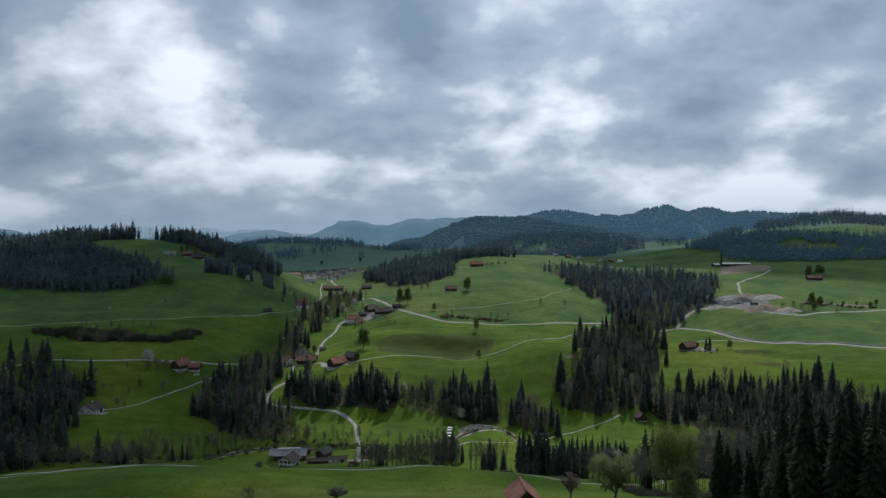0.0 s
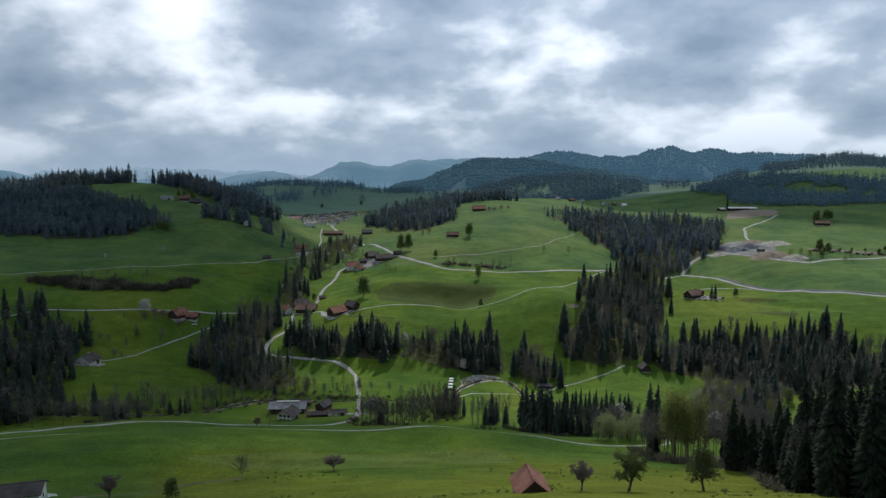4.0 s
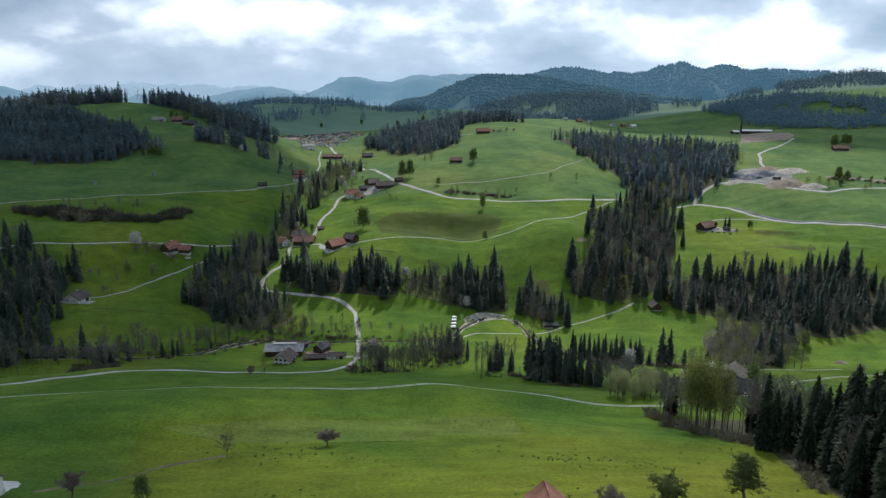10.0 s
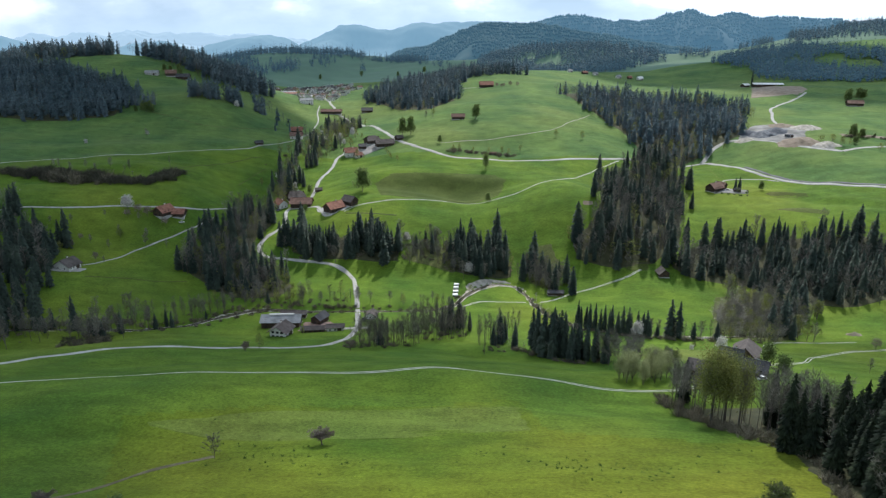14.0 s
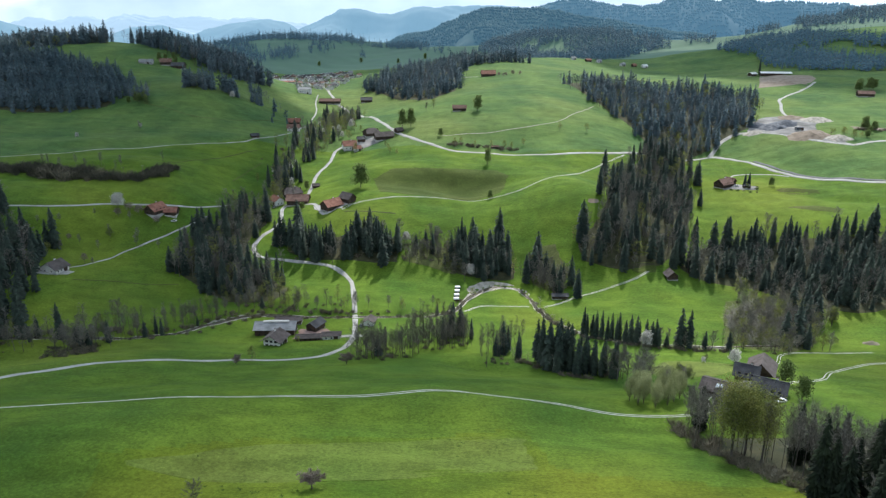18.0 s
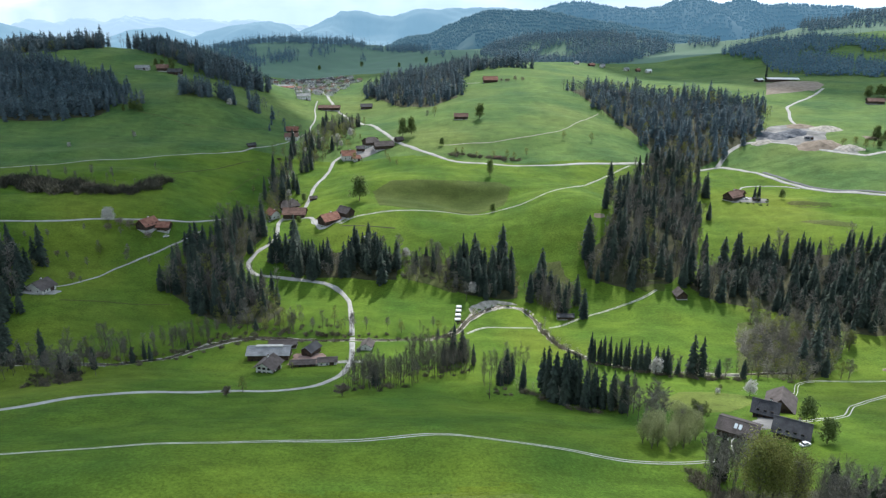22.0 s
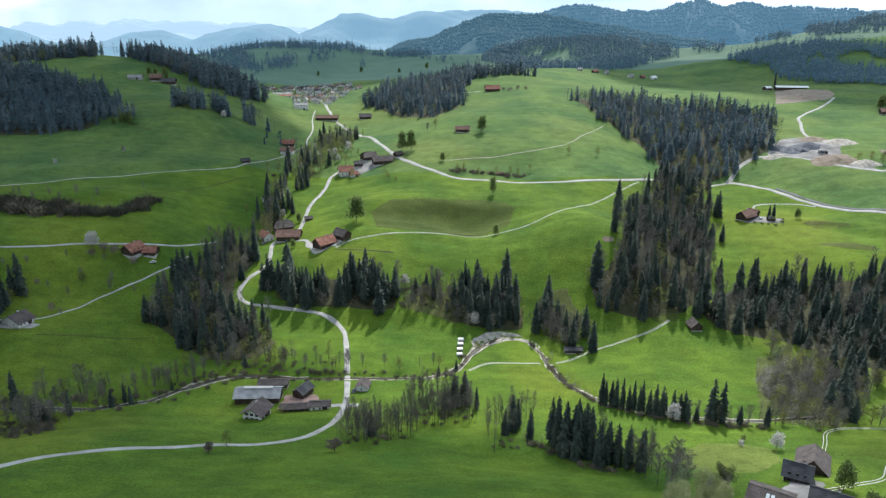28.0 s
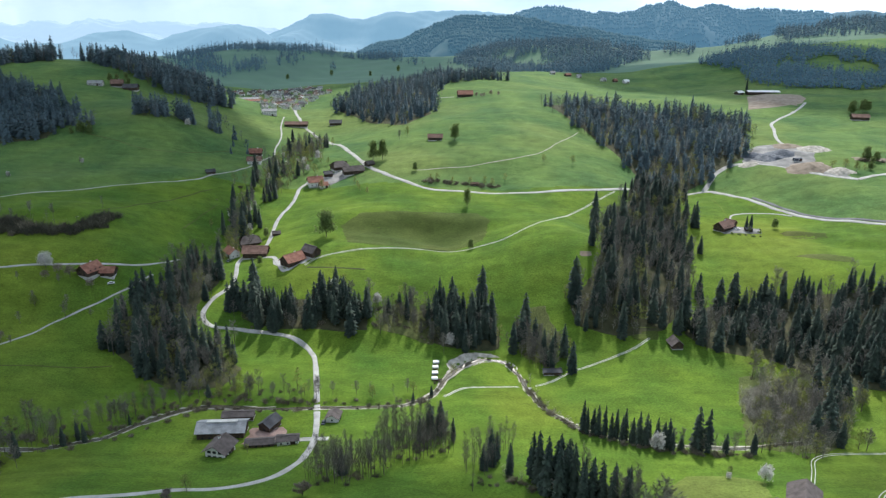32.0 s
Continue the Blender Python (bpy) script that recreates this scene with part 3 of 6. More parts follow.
drape("lawn", [(96, 398), (110, 408), (126, 411), (141, 400), (137, 385), (118, 370), (100, 372), (94, 384)], LAWN, "paler mown orchard grass beside the dark farm", 0.06, 2.0, "lawn")
drape("bare_patch", [(107, 621), (111, 619), (116, 621), (117, 624), (113, 626), (108, 625)], EARTH, "small bare brown patch at the edge of the wood", 0.1, 1.0, "earth")
drape("earth_bank", [(424, 836), (452, 838), (474, 829), (506, 831), (508, 840), (476, 843), (452, 850), (426, 849)], EARTH, "brown earth bank beside the quarry", 0.12, 2.0, "bank")
strip("quarry_lane", [(401, 788), (432, 800), (466, 806), (500, 816), (540, 822)], 3.4, GRAVEL_ROAD, "pale gravel lane below the quarry bank", up=0.14)
drape("grass_scar", [(284, 694), (298, 699), (322, 690), (318, 682), (296, 687)], DRY_GRASS, "dark rushy scar in the hillside meadow", 0.08, 1.5, "bank")
drape("grass_scar", [(274, 648), (294, 653), (318, 642), (312, 634), (290, 640)], DRY_GRASS, "dark rushy scar in the hillside meadow", 0.08, 1.5, "bank")
strip("ditch", [(-84, 623), (-62, 620.5), (-43, 621)], 1.2, FOREST_FLOOR, "dark narrow ditch in the terrace meadow", up=0.06, category="ditch")
drape("stream_gravel", [(14, 529), (24, 536), (40, 543), (46, 548), (34, 552), (20, 546), (10, 536)], PEBBLE, "pale gravel bar in the bend of the stream", 0.1, 1.0, "gravel bar")
drape("thicket_bank", [(150, 440), (166, 432), (186, 432), (210, 452), (222, 478), (222, 500), (200, 522), (180, 516), (170, 494), (160, 466)], BANK, "pale dry grass and scrub in the thicket", 0.1, 2.0, "bank")
drape("gully_scree", [(128, 556), (136, 600), (150, 650), (162, 700), (170, 700), (160, 650), (150, 600), (146, 552)], DRY_GRASS, "dry grassy strip in the wooded gully", 0.1, 3.0, "bank")
drape("wood_bank", [(-36, 566), (-30, 582), (0, 590), (10, 586), (4, 552), (-16, 562)], BANK, "bare brown slope under the trees", 0.1, 2.0, "bank")
drape("wood_bank", [(56, 552), (60, 572), (68, 590), (78, 586), (86, 562), (76, 540), (66, 542)], BANK, "dry pale grass slope between the woods", 0.1, 2.0, "bank")
strip("cattle_path", [(-99, 196), (-90, 209), (-79, 225), (-66, 236)], 1.5, MUD, "worn muddy cattle path in the grass", up=0.07, category="path", wobble=0.35)


# distant heights: backdrop far behind the valley, blue and glowing with painted haze
def heights(name, y0, deep, crest_line, mat, label, rough=3.0, step=9.0, trees=0, tree_mat=None, tall=18.0, fields=()):
    """A range of heights: a crest through a few summits and saddles, flanks folded into spurs and hollows; wooded if trees are asked for."""
    cx, cz = np.array(crest_line, float).T
    x = np.arange(cx[0], cx[-1] + step, step)
    crest = np.interp(x, cx, cz)
    soft = np.hanning(9)
    crest = np.convolve(np.pad(crest, 4, "edge"), soft / soft.sum(), "valid")
    wild = np.random.default_rng(int(y0))
    crest = crest + rough * (np.sin(x / 41) + 0.7 * np.sin(x / 23 + 2)) * np.clip(crest / 120, 0, 1) * 0.5
    ys = np.linspace(-2.2, 2.0, 60)
    fold = 1 + 0.30 * np.sin(x[None] / 150 + 2.2 * ys[:, None]) + 0.16 * np.sin(x[None] / 67 - 3.1 * ys[:, None])
    z = crest[None] * np.exp(-np.abs(ys[:, None] * fold) ** 1.7)
    lump = np.sin(x[None] / 29 + 9 * ys[:, None] + 2 * np.sin(x[None] / 53)) * np.sin(x[None] / 47 - 13 * ys[:, None])
    z = z + (rough * 0.9 * lump + wild.normal(0, rough * 0.22, z.shape)) * np.clip(z / 60, 0, 1) - 6
    v = np.stack([np.repeat(x[None], 60, 0), np.repeat((y0 + deep * ys)[:, None], len(x), 1), z], -1)
    ob = new(name, mesh_of(name, v, grid_faces(60, len(x)), mat, smooth=True))
    tagged(ob, label, "mountain", kind="structure")
    if trees:
        # a forest of small cones on the flanks that face the valley, with clearings
        front = v[: 34].reshape(-1, 3)
        p = front[wild.integers(0, len(front), trees)]
        p = p[p[:, 2] > 12] 
        p = p + wild.uniform(-1, 1, p.shape) * (step, deep * 0.035, 0)
        clear = np.sin(p[:, 0] / 83 + 1.3) + np.sin(p[:, 1] / 61 + p[:, 0] / 190) + 0.5 * np.sin(p[:, 0] / 31)
        p = p[clear < 2.2]
        for fx, fy, rx, ry in fields:
            p = p[((p[:, 0] - fx) / rx) ** 2 + ((p[:, 1] - fy) / ry) ** 2 > 1]
        n = len(p)
        h, w = tall * wild.uniform(0.6, 1.15, n), tall * wild.uniform(0.26, 0.5, n)
        a = wild.random(n) * 6.28
        corner = [np.stack([p[:, 0] + w * np.cos(a + k), p[:, 1] + w * np.sin(a + k), p[:, 2] + h * 0.28], -1) for k in (0, 1.57, 3.14, 4.71)]
        tv = np.stack(corner + [p + np.stack([0 * h, 0 * h, h], -1), p - (0, 0, 3)], 1).reshape(-1, 3)
        tf = (np.arange(n)[:, None, None] * 6 + np.array([(0, 1, 4), (1, 2, 4), (2, 3, 4), (3, 0, 4), (1, 0, 5), (2, 1, 5), (3, 2, 5), (0, 3, 5)])[None]).reshape(-1, 3)
        tagged(new("forest", mesh_of("forest", tv, tf, tree_mat)), "blue-green forest on the " + name.replace("backdrop_", "distant "), "forest", kind="stuff")
    return ob


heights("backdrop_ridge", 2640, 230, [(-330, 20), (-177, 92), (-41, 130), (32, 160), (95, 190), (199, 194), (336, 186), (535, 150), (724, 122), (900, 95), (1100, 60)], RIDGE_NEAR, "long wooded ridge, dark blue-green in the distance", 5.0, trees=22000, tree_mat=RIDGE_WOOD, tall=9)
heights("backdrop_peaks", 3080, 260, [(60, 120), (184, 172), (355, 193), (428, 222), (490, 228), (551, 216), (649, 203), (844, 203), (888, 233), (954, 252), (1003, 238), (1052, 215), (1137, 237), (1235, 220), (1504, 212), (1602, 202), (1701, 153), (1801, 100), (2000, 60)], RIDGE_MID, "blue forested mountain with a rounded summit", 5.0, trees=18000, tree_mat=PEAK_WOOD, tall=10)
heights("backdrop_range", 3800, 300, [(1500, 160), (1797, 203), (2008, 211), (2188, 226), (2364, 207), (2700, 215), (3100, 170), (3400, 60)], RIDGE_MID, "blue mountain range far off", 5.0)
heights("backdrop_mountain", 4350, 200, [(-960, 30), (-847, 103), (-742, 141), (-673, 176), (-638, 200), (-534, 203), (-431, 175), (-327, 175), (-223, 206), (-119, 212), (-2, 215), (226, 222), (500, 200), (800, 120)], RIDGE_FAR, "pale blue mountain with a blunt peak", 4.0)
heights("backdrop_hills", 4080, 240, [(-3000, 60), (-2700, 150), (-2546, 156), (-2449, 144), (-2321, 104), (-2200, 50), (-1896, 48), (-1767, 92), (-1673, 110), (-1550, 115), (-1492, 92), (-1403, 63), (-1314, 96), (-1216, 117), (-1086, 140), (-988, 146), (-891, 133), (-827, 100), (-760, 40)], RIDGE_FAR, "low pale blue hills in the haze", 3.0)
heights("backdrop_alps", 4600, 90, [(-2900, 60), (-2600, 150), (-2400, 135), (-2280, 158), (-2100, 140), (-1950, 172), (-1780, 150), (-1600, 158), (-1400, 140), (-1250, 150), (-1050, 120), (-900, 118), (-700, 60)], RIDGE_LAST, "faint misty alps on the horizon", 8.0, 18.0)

# clouds added overhead, out of view, to shade the western slopes and other ground
def cloud(x, y, z, lumps, label, thick=0.77):
    v, f, at = [], [], 0
    ring, rows = 28, 12
    wild = np.random.default_rng(5)
    for cx, cy, rx, ry, rz in lumps:
        a = np.arange(ring) * 2 * np.pi / ring
        b = np.linspace(-0.5 * np.pi, 0.5 * np.pi, rows)
        k = 1 + wild.normal(0, 0.05, (rows, ring))
        px = cx + rx * np.cos(b)[:, None] * np.cos(a)[None] * k
        py = cy + ry * np.cos(b)[:, None] * np.sin(a)[None] * k
        pz = rz * np.sin(b)[:, None] * k + 0 * a[None]
        v.append(np.stack([px, py, pz], -1).reshape(-1, 3))
        g = (np.arange(rows - 1)[:, None] * ring + np.arange(ring)[None]).ravel()
        nx = (np.arange(rows - 1)[:, None] * ring + (np.arange(ring)[None] + 1) % ring).ravel()
        f.append(np.stack([g, nx, nx + ring, g + ring], 1) + at)
        at += rows * ring
    m = bpy.data.materials.new("cloud_vapour")
    m.use_nodes = True
    nodes, links = m.node_tree.nodes, m.node_tree.links
    bsdf = nodes["Principled BSDF"]
    bsdf.inputs["Base Color"].default_value, bsdf.inputs["Roughness"].default_value = (0.9, 0.9, 0.92, 1), 1.0
    clear, both = nodes.new("ShaderNodeBsdfTransparent"), nodes.new("ShaderNodeMixShader")
    both.inputs[0].default_value = thick
    links.new(clear.outputs[0], both.inputs[1])
    links.new(bsdf.outputs[0], both.inputs[2])
    links.new(both.outputs[0], nodes["Material Output"].inputs["Surface"])
    ob = new("cloud", mesh_of("cloud", np.vstack(v), np.vstack(f), m, smooth=True))
    ob.location = (x, y, z)
    return tagged(ob, label, "cloud", kind="structure")


# each lump is set where its shadow should fall on the land
cloud(-180, 1400, 900, [(-36, -14, 250, 330, 60), (-44, 236, 250, 260, 70), (70, -300, 190, 175, 50), (-150, -480, 190, 170, 60), (165, -490, 130, 110, 40), (-200, -200, 290, 470, 60), (142, -138, 100, 92, 40)], "broad unseen cloud added to shade the western slopes")
cloud(60, 1020, 900, [(0, 0, 290, 200, 40), (-150, -160, 260, 180, 40)], "thin unseen cloud veil added to shade the near pasture", 0.22)
cloud(0, 1060, 960, [(-30, 10, 170, 190, 40), (150, 72, 120, 42, 30), (32, 190, 128, 105, 40), (197, 135, 118, 48, 30), (424, 138, 64, 78, 30), (62, 116, 96, 62, 30)], "ragged unseen cloud added to shade the lower slopes", 0.4)
cloud(0, 3100, 1500, [(-45, 23, 420, 430, 70), (-330, 200, 380, 420, 80), (930, -520, 230, 330, 60), (760, -330, 180, 230, 60)], "unseen cloud bank added to shade the far hills")

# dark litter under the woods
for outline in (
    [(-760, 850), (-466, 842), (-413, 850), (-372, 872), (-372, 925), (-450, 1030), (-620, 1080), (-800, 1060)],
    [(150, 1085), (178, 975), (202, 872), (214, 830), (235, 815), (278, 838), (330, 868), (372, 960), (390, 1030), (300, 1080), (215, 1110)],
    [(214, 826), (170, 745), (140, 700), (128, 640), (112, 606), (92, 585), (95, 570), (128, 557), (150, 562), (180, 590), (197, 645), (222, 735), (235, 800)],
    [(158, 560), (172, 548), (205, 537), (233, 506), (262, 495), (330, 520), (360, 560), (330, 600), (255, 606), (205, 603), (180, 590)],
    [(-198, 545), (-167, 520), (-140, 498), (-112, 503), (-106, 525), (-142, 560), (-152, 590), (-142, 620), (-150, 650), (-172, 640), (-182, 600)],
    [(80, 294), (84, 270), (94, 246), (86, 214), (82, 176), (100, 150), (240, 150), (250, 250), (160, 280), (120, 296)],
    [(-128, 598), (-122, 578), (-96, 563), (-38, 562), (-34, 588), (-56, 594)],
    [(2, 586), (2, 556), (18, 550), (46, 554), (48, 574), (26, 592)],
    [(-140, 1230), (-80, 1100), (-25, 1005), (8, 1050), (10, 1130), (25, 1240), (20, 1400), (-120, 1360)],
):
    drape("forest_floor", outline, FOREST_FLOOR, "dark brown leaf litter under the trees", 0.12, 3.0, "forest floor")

# ---- trees ----
rng = np.random.default_rng(7)


def tube(path, radii, sides=5):
    """A tapered tube along points: vertices and triangles."""
    path, v, f = np.asarray(path, float), [], []
    a = np.arange(sides) * 2 * np.pi / sides
    for i, (p, r) in enumerate(zip(path, radii)):
        d = path[min(i + 1, len(path) - 1)] - path[max(i - 1, 0)]
        d = d / (np.linalg.norm(d) + 1e-9)
        s = np.cross(d, (0.31, 0.95, 0.02))
        s = s / (np.linalg.norm(s) + 1e-9)
        w = np.cross(d, s)
        v.append(p + r * (np.cos(a)[:, None] * s + np.sin(a)[:, None] * w))
    for i in range(len(path) - 1):
        for k in range(sides):
            q, n = i * sides + k, i * sides + (k + 1) % sides
            f += [(q, n, n + sides), (q, n + sides, q + sides)]
    return np.vstack(v), np.array(f)


def join(pieces):
    """One mesh of several tubes: each limb is knit to the nearest point of what it grows from."""
    v, f, at = [], [], 0
    for pv, pf in pieces:
        if v:
            grown = np.vstack(v)
            f.append(np.array([(int(np.argmin(np.sum((grown - pv[0]) ** 2, 1))), at, at + 1)]))
        v.append(pv)
        f.append(np.asarray(pf) + at)
        at += len(pv)
    return np.vstack(v), np.vstack(f)


def spruce(h, r, tiers, blades, low=0.10, fan=1.0):
    """Trunk and crown of a spruce: whorls of drooping boughs, ragged and thinner towards the tip."""
    trunk = tube([(0, 0, -1.0), (0, 0, h * 0.45), (0, 0, h * 0.97)], (h * 0.016, h * 0.010, h * 0.002), 5)
    v, f = [], []
    for i in range(tiers):
        t = (i + 0.5 * rng.random()) / tiers
        z = h * (low + (0.97 - low) * t)
        reach = r * (1 - t) ** 0.46 * (0.62 + 0.38 * min(1, 3.2 * (t + 0.06))) + 0.02 * h * (1 - t)
        n = max(4, int(blades * (1 - 0.55 * t)))
        for k in range(n):
            a = 2 * np.pi * (k + rng.random() * 0.8) / n + i * 1.7
            q = reach * (0.45 + 0.75 * rng.random() ** 0.8)
            z = h * (low + (0.97 - low) * t) + h / tiers * rng.uniform(-0.9, 0.9)
            wide = fan * (q * (0.34 + 0.16 * rng.random()) + 0.15)
            droop = q * (0.30 + 0.25 * rng.random())
            c, s = np.cos(a), np.sin(a)
            lift = 0.06 * h * (1 - 0.5 * t)
            m = 0.62 * q
            b = len(v)
            v += [(0, 0, z + lift), (c * m - s * wide, s * m + c * wide, z - droop * 0.55), (c * q, s * q, z - droop * 0.7 + 0.1), (c * m + s * wide, s * m - c * wide, z - droop * 0.55), (c * m * 0.9, s * m * 0.9, z + lift * 0.35 - droop * 0.1)]
            f += [(b, b + 1, b + 4), (b + 4, b + 1, b + 2), (b + 4, b + 2, b + 3), (b, b + 4, b + 3)]
    b = len(v)
    v += [(0.12, 0, h * 0.92), (-0.08, 0.1, h * 0.92), (-0.08, -0.1, h * 0.92), (0, 0, h)]
    f += [(b, b + 1, b + 3), (b + 1, b + 2, b + 3), (b + 2, b, b + 3)]
    return trunk, (np.array(v), np.array(f))


def branches(h, spread, limbs, low, sides=4, upright=0.5, girth=0.018):
    """Trunk with limbs: the tube mesh and the limb lines, from which twigs or leaves grow."""
    bend = rng.normal(0, 0.02 * h, (3, 2))
    spine = [(0, 0, -0.8), (bend[0, 0] * 0.4, bend[0, 1] * 0.4, h * 0.33), (bend[1, 0], bend[1, 1], h * 0.66), (bend[2, 0], bend[2, 1], h * 0.96)]
    pieces, lines = [tube(spine, (h * girth, h * girth * 0.75, h * girth * 0.4, h * 0.002), 5)], []
    for k in range(limbs):
        t = low + (0.92 - low) * (k + rng.random()) / limbs
        root = np.array([np.interp(t, (0, 0.33, 0.66, 0.96), [p[j] for p in spine]) for j in range(2)] + [h * t])
        a, reach = k * 2.4 + rng.random(), spread * (0.6 + 0.5 * rng.random()) * (1.15 - t) ** 0.55
        tip = root + np.array([np.cos(a) * reach, np.sin(a) * reach, reach * (upright + 0.35 * rng.random())])
        mid = (root + tip) / 2 + np.array([0, 0, reach * 0.10])
        w = h * girth * 0.35 * (1.1 - t)
        pieces.append(tube([root, mid, tip], (w, w * 0.6, w * 0.2), 3))
        lines.append((root, mid, tip))
    return pieces, lines


def bare_tree(h, spread, limbs=17, twigs=44, low=0.3, upright=0.7, girth=0.012, fine=0.0030):
    """A leafless tree: trunk with limbs, and a crown of fine twigs."""
    pieces, lines = branches(h, spread, limbs, low, upright=upright, girth=girth)
    v, f = [], []
    for root, mid, tip in lines:
        for _ in range(twigs):
            t = rng.random()
            p = (1 - t) * mid + t * tip if rng.random() < 0.6 else (1 - t) * root + t * mid
            d = rng.normal(0, 1, 3) * (0.6, 0.6, 0.5) + (0, 0, 0.55) + (tip - root) / (np.linalg.norm(tip - root) + 0.01) * 0.5
            d *= h * 0.085 * (0.5 + rng.random()) / np.linalg.norm(d)
            s = np.cross(d, rng.normal(0, 1, 3))
            s *= h * fine * (0.6 + rng.random()) / (np.linalg.norm(s) + 1e-9)
            b = len(v)
            e1, e2 = p + d * 0.8 + s * (0.054 / fine) * rng.normal(0, 1), p + d * 0.95 + np.cross(d, s) * (0.012 / fine) * rng.normal(0, 1)
            v += [p - s, p + s, p + d, p + d * 0.3, p + d * 0.35, e1, p + d * 0.5, p + d * 0.54, e2]
            f += [(b, b + 1, b + 2), (b + 3, b + 4, b + 5), (b + 6, b + 7, b + 8)]
    return join(pieces), (np.array(v), np.array(f))


def leafy_tree(h, spread, limbs=11, leaves=45, low=0.25, size=0.055, upright=0.5, hang=0.0, loose=0.05):
    """A tree in leaf: trunk with limbs, and a crown of many small leaf clumps with gaps between them."""
    pieces, lines = branches(h, spread, limbs, low, upright=upright)
    v, f = [], []
    for root, mid, tip in lines:
        for _ in range(leaves):
            t = rng.random() ** 0.7
            p = (1 - t) * mid + t * tip + rng.normal(0, h * loose, 3) + (0, 0, -hang * h * rng.random())
            a, b3 = rng.normal(0, 1, 3), rng.normal(0, 1, 3)
            a *= h * size * (0.4 + 0.7 * rng.random()) / np.linalg.norm(a)
            b3 = np.cross(a, b3)
            b3 *= h * size * (0.3 + 0.5 * rng.random()) / (np.linalg.norm(b3) + 1e-9)
            b = len(v)
            v += [p - a, p + b3 * 0.8, p + a, p - b3]
            f += [(b, b + 1, b + 2), (b, b + 2, b + 3)]
    return join(pieces), (np.array(v), np.array(f))


def fruit_tree(h, spread, low=0.28, limbs=9, shoots=9, leaves=34, size=0.11, rise=0.6, hang=0.0, taper=False):
    """An old orchard tree: thick trunk that forks low, limbs with side shoots, and small leaves along the shoots."""
    lean = rng.normal(0, 0.03 * h, 2)
    pieces = [tube([(0, 0, -0.5), (0, 0, 0.05 * h), (lean[0], lean[1], low * h), (lean[0] * 1.4, lean[1] * 1.4, (0.95 if taper else 0.6) * h)], (h * 0.042, h * 0.032, h * 0.027, h * 0.006), 7)]
    v, f = [], []
    for k in range(limbs):
        t = k / max(1, limbs - 1)
        z0 = h * (low + (0.62 if taper else 0.22) * t)
        a = k * 2.4 + rng.uniform(-0.4, 0.4)
        out = rng.uniform(0.3, 1.05)
        reach = spread * ((1.0 - 0.75 * t) if taper else out)
        lift = (0.12 * h if taper else h * rise * (1.12 - 0.5 * out) * (0.8 + 0.3 * t))
        root = np.array([lean[0], lean[1], z0])
        tip = root + (np.cos(a) * reach, np.sin(a) * reach, lift)
        mid = (root + tip) / 2 + (0, 0, 0.10 * h) + rng.normal(0, 0.03 * h, 3)
        w = h * 0.014 * (1.15 - 0.5 * t)
        pieces.append(tube([root, mid, tip], (w, w * 0.6, w * 0.15), 4))
        for _ in range(shoots):
            q = 0.25 + 0.75 * rng.random()
            p = (1 - q) ** 2 * root + 2 * q * (1 - q) * mid + q * q * tip
            d = rng.normal(0, 1, 3) * (0.8, 0.8, 0.5) + (0, 0, 0.45 - 2.2 * hang)
            d *= h * 0.17 * rng.uniform(0.6, 1.2) / np.linalg.norm(d)
            e = p + d - (0, 0, hang * h * 0.1)
            pieces.append(tube([p, (p + e) / 2 + (0, 0, 0.02 * h), e], (w * 0.28, w * 0.2, w * 0.06), 3))
            for _ in range(leaves):
                c = p + (e - p) * rng.random() ** 0.8 + rng.normal(0, 0.014 * h, 3)
                g, n = rng.normal(0, 1, 3), rng.normal(0, 1, 3)
                g *= size * rng.uniform(0.6, 1.3) / np.linalg.norm(g)
                n = np.cross(g, n)
                n *= size * 0.6 / (np.linalg.norm(n) + 1e-9)
                b = len(v)
                v += [c - g, c + n, c + g, c - n]
                f += [(b, b + 1, b + 2), (b, b + 2, b + 3)]
    return join(pieces), (np.array(v), np.array(f))


def bush(r, stems=130):
    """A leafy shrub: leaf clumps in a low uneven dome."""
    v, f = [], []
    for _ in range(stems):
        d = rng.normal(0, 1, 3)
        d[2] = abs(d[2])
        d /= np.linalg.norm(d)
        p = d * r * (0.45 + 0.6 * rng.random()) * (1, 1, 0.85)
        a = rng.normal(0, 1, 3)
        a *= r * 0.24 * (0.4 + rng.random()) / np.linalg.norm(a)
        s = np.cross(a, d) * 0.5 * (0.4 + rng.random())
        b = len(v)
        v += [p - a, p + s, p + a, p - s]
        f += [(b, b + 1, b + 2), (b, b + 2, b + 3)]
    stem = tube([(0, 0, -0.3), (0.05, 0, r * 0.4)], (0.06, 0.03), 4)
    return stem, (np.array(v), np.array(f))


